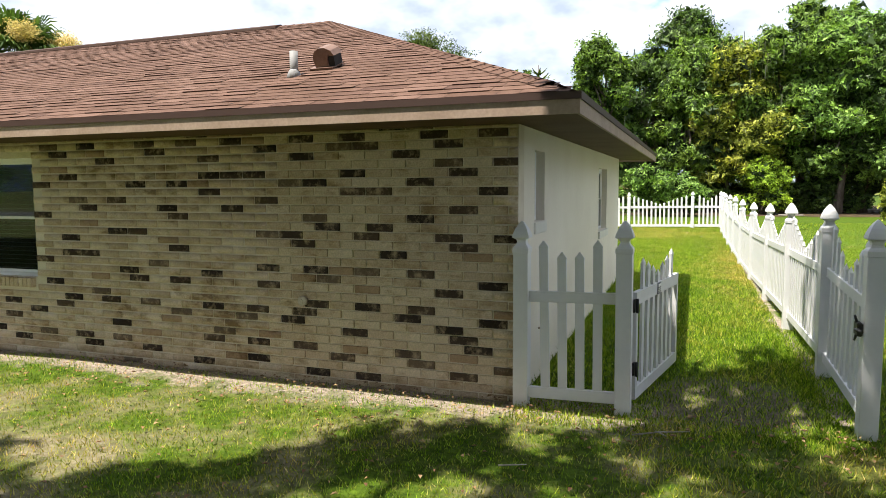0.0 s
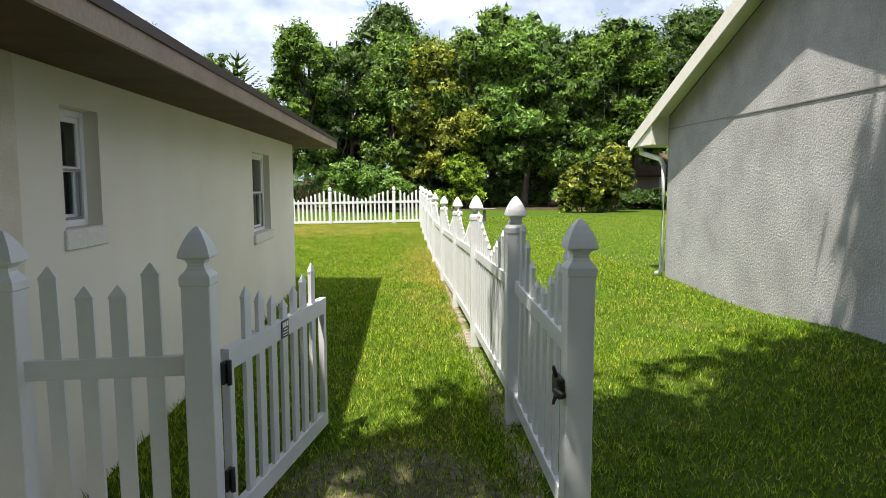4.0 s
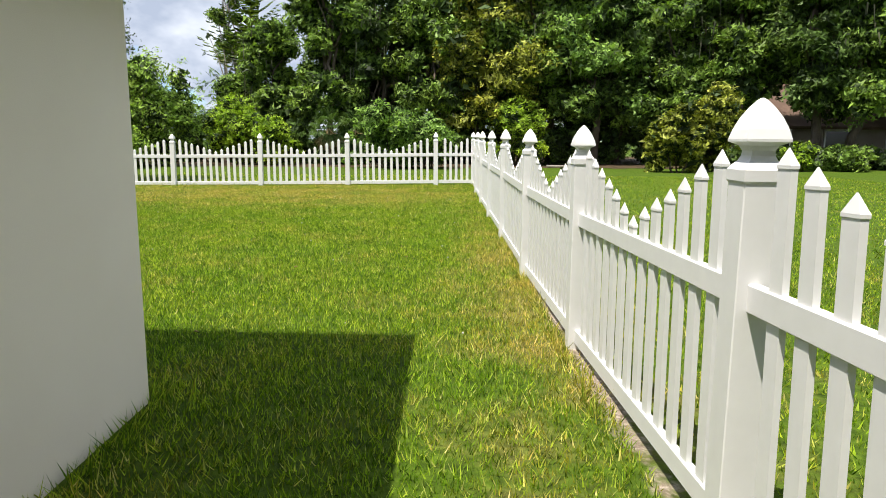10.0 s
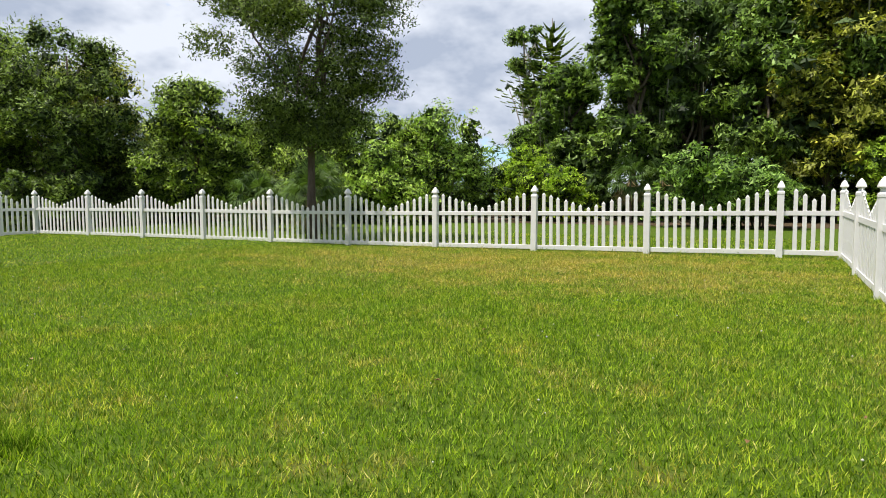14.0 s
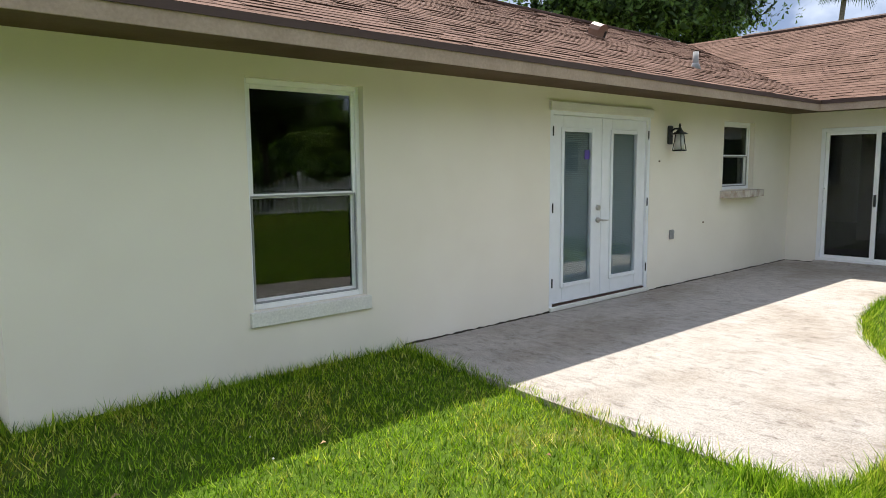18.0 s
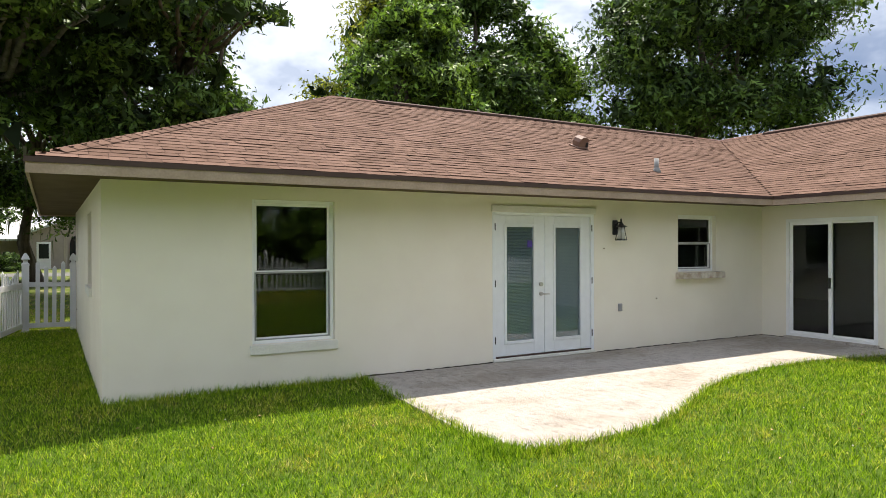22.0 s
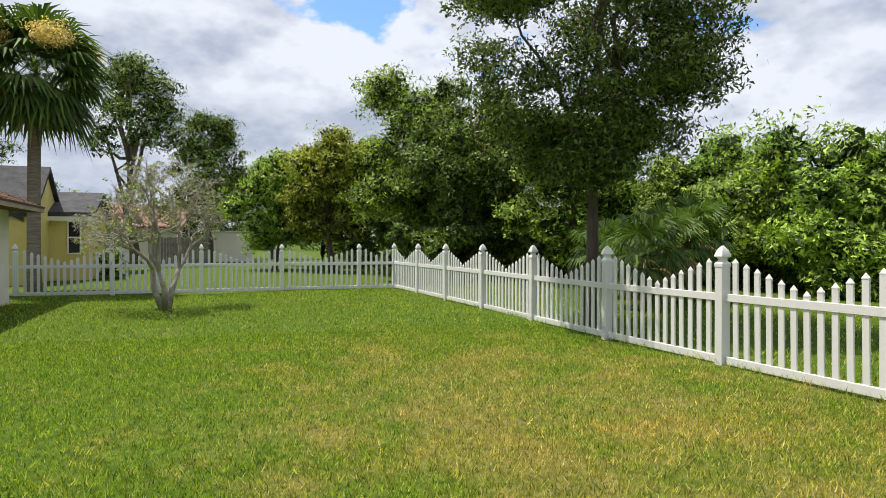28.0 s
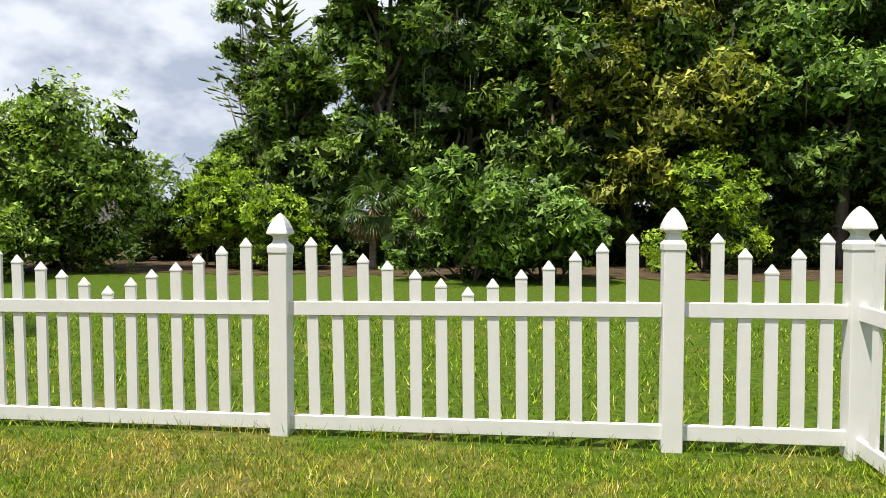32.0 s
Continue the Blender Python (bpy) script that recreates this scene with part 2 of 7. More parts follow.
def mat_lawn():
    m, nt, b = nodes_of("lawn_soil")
    patch_, x, y = dry_mask(nt)
    fine = add_noise(nt, 14.0, 6.0, 0.7)
    green = add_ramp(nt, fine, [(0.3, (0.018, 0.036, 0.004)), (0.7, (0.100, 0.165, 0.012))])
    dry = add_ramp(nt, fine, [(0.3, (0.065, 0.060, 0.016)), (0.7, (0.23, 0.205, 0.06))])
    sel = add_ramp(nt, patch_, [(0.56, (0, 0, 0)), (0.80, (1, 1, 1))])
    turf = add_mix(nt, sel, green, dry)
    sand = add_ramp(nt, add_noise(nt, 30.0, 6.0, 0.7), [(0.3, (0.12, 0.092, 0.068)), (0.5, (0.27, 0.22, 0.17)), (0.7, (0.52, 0.45, 0.38))])
    rough_edge = add_math(nt, "MULTIPLY", add_math(nt, "SUBTRACT", add_noise(nt, 2.6, 6.0, 0.65), 0.5), 1.5)
    along_wall = add_math(nt, "MULTIPLY", add_math(nt, "ADD", add_math(nt, "ADD", y, 0.62), rough_edge), 3.0)
    behind = add_math(nt, "LESS_THAN", y, 0.3)
    wall_soil = add_math(nt, "MULTIPLY", add_math(nt, "MULTIPLY", along_wall, behind, True), add_math(nt, "LESS_THAN", x, 1.3))
    fence_d = add_math(nt, "ABSOLUTE", add_math(nt, "SUBTRACT", x, 2.53))
    fence_soil = add_math(nt, "MULTIPLY", add_math(nt, "COMPARE", y, 12.2), add_math(nt, "MULTIPLY", add_math(nt, "SUBTRACT", add_math(nt, "ADD", 0.10, add_math(nt, "MULTIPLY", rough_edge, 0.35)), fence_d), 14.0, True))
    bare = add_math(nt, "MULTIPLY", add_math(nt, "MULTIPLY", add_math(nt, "SUBTRACT", add_noise(nt, 1.1, 6.0, 0.68), 0.47), 4.0, True), add_math(nt, "MULTIPLY", add_math(nt, "LESS_THAN", y, 0.3), add_math(nt, "MULTIPLY", add_math(nt, "SUBTRACT", 2.0, x), 1.5, True)))
    gx, gy = add_math(nt, "MULTIPLY", add_math(nt, "SUBTRACT", x, GATE_SOIL[0]), 1.0 / GATE_SOIL[2]), add_math(nt, "MULTIPLY", add_math(nt, "SUBTRACT", y, GATE_SOIL[1]), 1.0 / GATE_SOIL[3])
    worn = add_math(nt, "SUBTRACT", add_math(nt, "ADD", 1.1, rough_edge), add_math(nt, "ADD", add_math(nt, "MULTIPLY", gx, gx), add_math(nt, "MULTIPLY", gy, gy)))
    worn = add_math(nt, "MULTIPLY", add_math(nt, "MULTIPLY", worn, 1.6, True), 0.75)
    soil = add_math(nt, "MAXIMUM", add_math(nt, "MAXIMUM", wall_soil, fence_soil), add_math(nt, "MULTIPLY", bare, 0.6))
    sand = add_mix(nt, worn, sand, add_ramp(nt, add_noise(nt, 24.0, 6.0, 0.7), [(0.3, (0.040, 0.030, 0.018)), (0.55, (0.125, 0.095, 0.060)), (0.75, (0.33, 0.27, 0.18))]))
    soil = add_math(nt, "MAXIMUM", soil, worn)
    nt.links.new(add_mix(nt, soil, turf, sand), b.inputs["Base Color"])
    b.inputs["Roughness"].default_value = 0.85
    b.inputs["Specular IOR Level"].default_value = 0.1
    add_bump(nt, b, fine, 0.9, 0.03)
    return m


def mat_grass():
    """Blades: green, turning straw-coloured in the same dry patches as the soil below."""
    m, nt, b = nodes_of("grass_blade")
    rnd = nt.nodes.new("ShaderNodeNewGeometry").outputs["Random Per Island"]
    green = add_ramp(nt, rnd, [(0.0, (0.040, 0.095, 0.006)), (0.4, (0.135, 0.250, 0.012)), (0.74, (0.315, 0.46, 0.028)), (0.94, (0.43, 0.54, 0.06)), (1.0, (0.58, 0.56, 0.20))])
    dry = add_ramp(nt, rnd, [(0.0, (0.17, 0.175, 0.02)), (0.35, (0.36, 0.32, 0.05)), (0.7, (0.56, 0.46, 0.13)), (1.0, (0.78, 0.64, 0.32))])
    each = add_math(nt, "MULTIPLY", add_math(nt, "SUBTRACT", add_math(nt, "FRACT", add_math(nt, "MULTIPLY", rnd, 57.0)), 0.5), 0.3)
    sel = add_ramp(nt, add_math(nt, "ADD", dry_mask(nt)[0], each), [(0.54, (0, 0, 0)), (0.80, (1, 1, 1))])
    clump = add_ramp(nt, add_noise(nt, 11.0, 6.0, 0.7), [(0.36, (0.40, 0.46, 0.36)), (0.5, (1.0, 1.0, 1.0)), (0.64, (1.4, 1.26, 1.05))])
    broad = add_ramp(nt, add_noise(nt, 0.9, 4.0, 0.6), [(0.35, (0.85, 0.92, 0.9)), (0.65, (1.12, 1.04, 1.0))])
    col = add_mix(nt, 1.0, add_mix(nt, 1.0, add_mix(nt, sel, green, dry), clump, "MULTIPLY"), broad, "MULTIPLY")
    nt.links.new(col, b.inputs["Base Color"])
    b.inputs["Roughness"].default_value = 0.6
    b.inputs["Specular IOR Level"].default_value = 0.12
    tr = nt.nodes.new("ShaderNodeBsdfTranslucent")
    nt.links.new(add_mix(nt, 1.0, col, (1.3, 1.4, 0.6), "MULTIPLY"), tr.inputs["Color"])
    mx = nt.nodes.new("ShaderNodeMixShader")
    mx.inputs["Fac"].default_value = 0.3
    nt.links.new(b.outputs["BSDF"], mx.inputs[1])
    nt.links.new(tr.outputs["BSDF"], mx.inputs[2])
    nt.links.new(mx.outputs["Shader"], nt.nodes["Material Output"].inputs["Surface"])
    return m


def mat_glass(name="window_glass", tint=(0.55, 0.58, 0.56, 1)):
    m, nt, b = nodes_of(name)
    gl = nt.nodes.new("ShaderNodeBsdfGlossy")
    gl.inputs["Roughness"].default_value = 0.02
    gl.inputs["Color"].default_value = (0.9, 0.93, 0.95, 1)
    tr = nt.nodes.new("ShaderNodeBsdfTransparent")
    tr.inputs["Color"].default_value = tint
    facing_ = nt.nodes.new("ShaderNodeLayerWeight")
    gloss = add_math(nt, "ADD", add_math(nt, "MULTIPLY", add_math(nt, "POWER", facing_.outputs["Facing"], 5.0), 0.9), 0.05)
    mx = nt.nodes.new("ShaderNodeMixShader")
    nt.links.new(gloss, mx.inputs["Fac"])
    nt.links.new(tr.outputs["BSDF"], mx.inputs[1])
    nt.links.new(gl.outputs["BSDF"], mx.inputs[2])
    nt.links.new(mx.outputs["Shader"], nt.nodes["Material Output"].inputs["Surface"])
    return m


def mat_random(name, stops, rough=0.85, island=False, bump=0.5, fine=70.0, mildew=False, chip=None):
    m, nt, b = nodes_of(name)
    if island:
        fac = nt.nodes.new("ShaderNodeNewGeometry").outputs["Random Per Island"]
    else:
        fac = nt.nodes.new("ShaderNodeObjectInfo").outputs["Random"]
    col = add_ramp(nt, fac, stops, "CONSTANT")
    small = add_noise(nt, fine, 5.0, 0.65)
    grain = add_ramp(nt, small, [(0.3, (0.72, 0.72, 0.72)), (0.7, (1.08, 1.08, 1.08))])
    stain = add_ramp(nt, add_noise(nt, 2.2, 5.0, 0.6), [(0.35, (0.78, 0.76, 0.72)), (0.6, (1.0, 1.0, 1.0))])
    col = add_mix(nt, 1.0, add_mix(nt, 1.0, col, grain, "MULTIPLY"), stain, "MULTIPLY")
    if chip:
        # the charred skin has worn off in ragged spots and shows the clay below
        spot = nt.nodes.new("ShaderNodeTexNoise")
        spot.inputs["Scale"].default_value, spot.inputs["Detail"].default_value, spot.inputs["Roughness"].default_value = 9.0, 7.0, 0.72
        nt.links.new(nt.nodes.new("ShaderNodeNewGeometry").outputs["Position"], spot.inputs["Vector"])
        col = add_mix(nt, add_ramp(nt, spot.outputs["Fac"], [(0.50, (0, 0, 0)), (0.66, (0.9, 0.9, 0.9))]), col, chip)
    if mildew:
        # ragged soot and mildew smudges that run on over neighbouring pieces
        geo = nt.nodes.new("ShaderNodeNewGeometry")
        facs = []
        for scale, stretch in ((4.2, (1.0, 1.0, 2.4)), (0.85, (1.0, 1.0, 1.6))):
            mp = nt.nodes.new("ShaderNodeMapping")
            mp.inputs["Scale"].default_value = stretch
            nz = nt.nodes.new("ShaderNodeTexNoise")
            nz.inputs["Scale"].default_value, nz.inputs["Detail"].default_value, nz.inputs["Roughness"].default_value = scale, 6.0, 0.68
            nt.links.new(geo.outputs["Position"], mp.inputs["Vector"])
            nt.links.new(mp.outputs["Vector"], nz.inputs["Vector"])
            facs.append(nz.outputs["Fac"])
        both = add_math(nt, "ADD", facs[0], add_math(nt, "MULTIPLY", facs[1], 0.9))
        smudge = add_ramp(nt, add_math(nt, "MULTIPLY", both, 0.5), [(0.47, (1.0, 1.0, 1.0)), (0.52, (0.82, 0.78, 0.72)), (0.58, (0.45, 0.39, 0.31))])
        col = add_mix(nt, 1.0, col, smudge, "MULTIPLY")
    nt.links.new(col, b.inputs["Base Color"])
    b.inputs["Roughness"].default_value = rough
    b.inputs["Specular IOR Level"].default_value = 0.15
    add_bump(nt, b, small, bump, 0.004)
    return m


M_LAWN = mat_lawn()
M_GRASS = mat_grass()
M_STUCCO = mat_two("cream_stucco", (0.835, 0.775, 0.66), (0.895, 0.84, 0.73), 0.8, 0.85, 0.35, 220.0, 0.003, 0.2)
M_NBSTUCCO = mat_two("grey_stucco", (0.36, 0.352, 0.34), (0.49, 0.48, 0.465), 1.6, 0.9, 1.0, 34.0, 0.014, 0.15)
M_WHITE = mat_plain("white_vinyl", (0.72, 0.72, 0.725), 0.4, 0.0, 0.4)
M_TRIM = mat_plain("white_trim", (0.86, 0.86, 0.855), 0.4, 0.0, 0.4)
M_BROWN = mat_two("brown_fascia", (0.36, 0.265, 0.20), (0.45, 0.34, 0.265), 2.5, 0.6, 0.15, 40.0, 0.002, 0.3)
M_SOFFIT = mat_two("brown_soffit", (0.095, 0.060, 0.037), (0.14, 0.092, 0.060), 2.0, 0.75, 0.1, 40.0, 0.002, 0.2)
M_DRIP = mat_plain("dark_drip_edge", (0.060, 0.030, 0.023), 0.55)
SHINGLE_STOPS = [(0.0, (0.138, 0.080, 0.058)), (0.2, (0.150, 0.088, 0.065)), (0.45, (0.166, 0.098, 0.073)), (0.7, (0.143, 0.083, 0.062)), (0.86, (0.184, 0.111, 0.084)), (0.96, (0.110, 0.062, 0.046))]
M_SHINGLE = mat_random("brown_shingle", SHINGLE_STOPS, 0.92, True, 0.7, 120.0)
M_SHINGLEONE = mat_random("brown_shingle_single", SHINGLE_STOPS, 0.92, False, 0.7, 120.0)
# dark asphalt butt, with the shadow line of each course put into its colour
M_EDGESHADE = mat_plain("shaded_shingle_edge", (0.05, 0.029, 0.021), 0.95, 0.0, 0.1)
M_ROOFDECK = mat_two("roof_felt", (0.06, 0.034, 0.026), (0.09, 0.055, 0.042), 3.0, 0.9)
BRICK_STOPS = [(0.0, (0.42, 0.30, 0.20)), (0.05, (0.60, 0.48, 0.345)), (0.3, (0.68, 0.565, 0.42)), (0.6, (0.63, 0.51, 0.37)), (0.82, (0.72, 0.61, 0.47))]
M_BRICK = mat_random("tan_brick", BRICK_STOPS, 0.88, False, mildew=True)
M_BRICKJ = mat_random("tan_brick_joined", BRICK_STOPS, 0.88, True, mildew=True)
DARK_STOPS = [(0.0, (0.036, 0.026, 0.022)), (0.35, (0.060, 0.042, 0.032)), (0.6, (0.095, 0.066, 0.047)), (0.85, (0.16, 0.118, 0.082))]
M_BRICKD = mat_random("charred_brick", DARK_STOPS, 0.88, False, chip=(0.40, 0.31, 0.21))
M_BRICKDJ = mat_random("charred_brick_joined", DARK_STOPS, 0.88, True, chip=(0.40, 0.31, 0.21))
M_MORTAR = mat_two("mortar", (0.68, 0.60, 0.47), (0.80, 0.73, 0.60), 3.0, 0.95, 0.6, 90.0, 0.004)


def mat_aggregate():
    """Exposed aggregate: pale pink-grey grit, streaks along the slab, and mildew stains with ragged outlines."""
    m, nt, b = nodes_of("patio_concrete")
    grit = add_noise(nt, 95.0, 4.0, 0.75)
    base = add_ramp(nt, grit, [(0.30, (0.20, 0.168, 0.14)), (0.46, (0.475, 0.43, 0.385)), (0.6, (0.61, 0.56, 0.515)), (0.75, (0.76, 0.71, 0.67))])
    streak = add_noise(nt, 7.0, 10.0, 0.82, (2.2, 1.1, 1))
    tone = add_ramp(nt, streak, [(0.34, (0.48, 0.45, 0.42)), (0.46, (0.92, 0.92, 0.91)), (0.64, (1.16, 1.15, 1.14))])
    stain = add_noise(nt, 0.7, 8.0, 0.66, (0.8, 1.3, 1))
    mildew = add_ramp(nt, stain, [(0.38, (0.80, 0.77, 0.73)), (0.53, (1.0, 1.0, 1.0))])
    col = add_mix(nt, 1.0, add_mix(nt, 1.0, base, tone, "MULTIPLY"), mildew, "MULTIPLY")
    nt.links.new(col, b.inputs["Base Color"])
    b.inputs["Roughness"].default_value = 0.95
    b.inputs["Specular IOR Level"].default_value = 0.08
    add_bump(nt, b, add_math(nt, "ADD", grit, add_math(nt, "MULTIPLY", streak, 1.5)), 1.0, 0.016)
    return m


M_CONC = mat_aggregate()
M_GLASS = mat_glass()
M_CLEAR = mat_glass("clear_glass", (0.9, 0.93, 0.93, 1))
# for rooms and vent mouths: their shade is put into a near-black colour
M_SHADEBLACK = mat_plain("near_black_shade", (0.02, 0.02, 0.02), 0.9)
M_BLACK = mat_plain("black_metal", (0.015, 0.015, 0.016), 0.45, 0.0)
M_STEEL = mat_plain("satin_nickel", (0.55, 0.53, 0.5), 0.3, 1.0)
M_GALV = mat_plain("galvanised_pipe", (0.30, 0.30, 0.30), 0.75, 0.1)
M_BARK = mat_two("bark", (0.09, 0.07, 0.055), (0.20, 0.165, 0.13), 5.0, 0.95, 1.0, 22.0, 0.03, 0.1, stretch=(1, 1, 0.25))
M_GREYBARK = mat_two("grey_bark", (0.15, 0.14, 0.125), (0.30, 0.285, 0.26), 5.0, 0.95, 1.0, 22.0, 0.03, 0.1, stretch=(1, 1, 0.3))
M_PALEBARK = mat_two("pale_bark", (0.28, 0.25, 0.21), (0.52, 0.48, 0.42), 6.0, 0.95, 0.8, 30.0, 0.02, 0.1)
M_LEAF = [
    mat_leaf("leaf_mid", (0.016, 0.034, 0.008), (0.170, 0.270, 0.050), 0.22, 0.5, cut=11.0, gap=0.42),
    mat_leaf("leaf_dark", (0.008, 0.018, 0.006), (0.095, 0.158, 0.036), 0.18, 0.5, cut=11.0, gap=0.42),
    mat_leaf("leaf_light", (0.026, 0.060, 0.014), (0.215, 0.345, 0.074), 0.22, 0.5, cut=11.0, gap=0.42),
    mat_leaf("leaf_yellow", (0.036, 0.048, 0.009), (0.28, 0.305, 0.046), 0.2, 0.5, cut=11.0, gap=0.42),
    mat_leaf("leaf_lime", (0.085, 0.165, 0.013), (0.31, 0.44, 0.040), cut=13.0),
    mat_leaf("leaf_fine", (0.008, 0.017, 0.005), (0.105, 0.155, 0.030), 0.14, 0.6),
    mat_leaf("leaf_sparse", (0.10, 0.13, 0.05), (0.32, 0.35, 0.19)),
]
M_NEAR = [
    mat_leaf("near_leaf_mid", (0.010, 0.022, 0.005), (0.235, 0.335, 0.055), 0.24, 0.5, cut=13.0, gap=0.42),
    mat_leaf("near_leaf_dark", (0.006, 0.013, 0.004), (0.15, 0.22, 0.044), 0.2, 0.5, cut=13.0, gap=0.42),
    mat_leaf("near_leaf_light", (0.018, 0.042, 0.010), (0.27, 0.40, 0.072), 0.24, 0.5, cut=13.0, gap=0.42),
    mat_leaf("near_leaf_olive", (0.022, 0.030, 0.007), (0.32, 0.35, 0.055), 0.24, 0.5, cut=13.0, gap=0.42),
]
# darker leaf copy: the shade deep inside a crown is put into its colour
M_INNERSHADE = mat_leaf("inner_leaf_shade", (0.010, 0.020, 0.006), (0.035, 0.060, 0.016), 0.05, 0.6)
M_FROND = mat_leaf("palm_frond", (0.022, 0.045, 0.012), (0.075, 0.125, 0.03), 0.25)
M_DEADFROND = mat_leaf("dead_frond", (0.16, 0.11, 0.05), (0.32, 0.25, 0.13), 0.15, 0.8)


# ---------------------------------------------------------------- helpers
def part(name, bm, material, parent=None, label=""):
    me = bpy.data.meshes.new(name)
    bm.to_mesh(me)
    bm.free()
    me.materials.append(material)
    ob = new(name, me)
    if parent is not None:
        ob.parent = parent
    if label:
        ob["label"] = label
    return ob


def empty(name, m, label, category, group=""):
    ob = new(name)
    ob.matrix_world = m
    return tagged(ob, label, category, group)


def share(name, me, parent, m):
    ob = new(name, me)
    ob.parent = parent
    ob.matrix_local = m
    return ob


def add_box(bm, x0, x1, y0, y1, z0, z1, bevel=0.0):
    r = bmesh.ops.create_cube(bm, size=1.0)
    bmesh.ops.scale(bm, vec=(x1 - x0, y1 - y0, z1 - z0), verts=r["verts"])
    bmesh.ops.translate(bm, vec=((x0 + x1) / 2, (y0 + y1) / 2, (z0 + z1) / 2), verts=r["verts"])
    if bevel:
        es = list({e for v in r["verts"] for e in v.link_edges})
        bmesh.ops.bevel(bm, geom=es, offset=bevel, segments=1, affect="EDGES")


def box(x0, x1, y0, y1, z0, z1, bevel=0.0):
    bm = bmesh.new()
    add_box(bm, x0, x1, y0, y1, z0, z1, bevel)
    return bm


def add_tube(bm, pts, radii, sides=8, cap=True):
    """A tapered tube through the points."""
    rings = []
    for i, p in enumerate(pts):
        p = Vector(p)
        d = Vector(pts[min(i + 1, len(pts) - 1)]) - Vector(pts[max(i - 1, 0)])
        q = d.normalized().to_track_quat("Z", "Y") if d.length > 1e-6 else Vector((0, 0, 1)).to_track_quat("Z", "Y")
        rings.append([bm.verts.new(p + q @ Vector((math.cos(a) * radii[i], math.sin(a) * radii[i], 0))) for a in [2 * math.pi * k / sides for k in range(sides)]])
    for r0, r1 in zip(rings, rings[1:]):
        for k in range(sides):
            f = bm.faces.new((r0[k], r0[(k + 1) % sides], r1[(k + 1) % sides], r1[k]))
            f.smooth = True
    if cap:
        bm.faces.new(rings[0][::-1])
        bm.faces.new(rings[-1])


def tube(pts, radii, sides=8):
    bm = bmesh.new()
    add_tube(bm, pts, radii, sides)
    return bm


def square_lathe(bm, prof):
    """A square section swept up the profile of (half width, z)."""
    rings = [[bm.verts.new((sx * r, sy * r, z)) for sx, sy in ((-1, -1), (1, -1), (1, 1), (-1, 1))] for r, z in prof]
    for r0, r1 in zip(rings, rings[1:]):
        for k in range(4):
            bm.faces.new((r0[k], r0[(k + 1) % 4], r1[(k + 1) % 4], r1[k]))
    bm.faces.new(rings[0][::-1])
    bm.faces.new(rings[-1])


def mesh_np(name, verts, faces, material, uniform=4):
    """A mesh from numpy arrays of vertices and equal-sized faces."""
    me = bpy.data.meshes.new(name)
    nv, nf = len(verts), len(faces)
    me.vertices.add(nv)
    me.vertices.foreach_set("co", np.asarray(verts, np.float32).ravel())
    me.loops.add(nf * uniform)
    me.loops.foreach_set("vertex_index", np.asarray(faces, np.int32).ravel())
    me.polygons.add(nf)
    me.polygons.foreach_set("loop_start", np.arange(0, nf * uniform, uniform, dtype=np.int32))
    me.update(calc_edges=True)
    me.materials.append(material)
    return me


# ---------------------------------------------------------------- terrain
LEVELS = [(0, 0, -0.14), (-3, -0.3, -0.15), (-7, 0, -0.17), (1.2, -0.3, -0.13), (0.1, 4, -0.12), (1.2, 4, -0.12), (0, 8, -0.08), (1.3, 9.4, -0.12), (0.6, 6.5, -0.10), (-5, 9, -0.12), (-10, 9, -0.12),
          (2.62, -0.1, -0.11), (2.6, 1.7, -0.10), (2.59, 4.2, -0.16), (2.57, 6.8, -0.18), (2.5, 9.3, -0.15), (2.44, 11.8, -0.12), (2.42, 14.4, -0.09), (2.4, 16.9, -0.07), (2.4, 19.4, -0.05), (2.4, 24.4, 0.01),
          (-1.2, 24.5, 0.0), (-4, 24.5, -0.03), (-9, 24.5, -0.06), (-16, 24.5, -0.06), (-21.5, 24.5, -0.07), (-21.5, 18, -0.12), (-11, 14, 0.0), (-19, 14, -0.05), (-4, 15, -0.05), (-1, 18, -0.03),
          (6.3, 8.3, 0.02), (6.3, 3, 0.16), (4.4, 5, -0.05), (1, -5, -0.08), (4, -4, -0.05), (-3.6, 10.4, -0.16), (-5.2, 10, -0.16), (-7.5, 9.5, -0.15), (-9.6, 9.4, -0.15), (-2.0, 11.0, -0.06), (-5.5, 12.2, -0.05), (-8, 11.6, -0.05)]


def ground_z(x, y):
    x, y = np.asarray(x, float), np.asarray(y, float)
    num, den = 0.0, 0.02
    for lx, ly, lz in LEVELS:
        w = 1.0 / ((x - lx) ** 2 + (y - ly) ** 2 + 1.0) ** 2
        num, den = num + w * lz, den + w
    return num / den


def gz(x, y):
    return float(ground_z(x, y))


def axis_steps(lo, hi, fine, far):
    mid = np.arange(lo, hi + 1e-6, fine)
    out, step = [], 2.0
    p = hi
    while p < far:
        p += step
        step *= 1.35
        out.append(p)
    left, step, p = [], 2.0, lo
    while p > -far:
        p -= step
        step *= 1.35
        left.append(p)
    return np.array(left[::-1] + list(mid) + out)


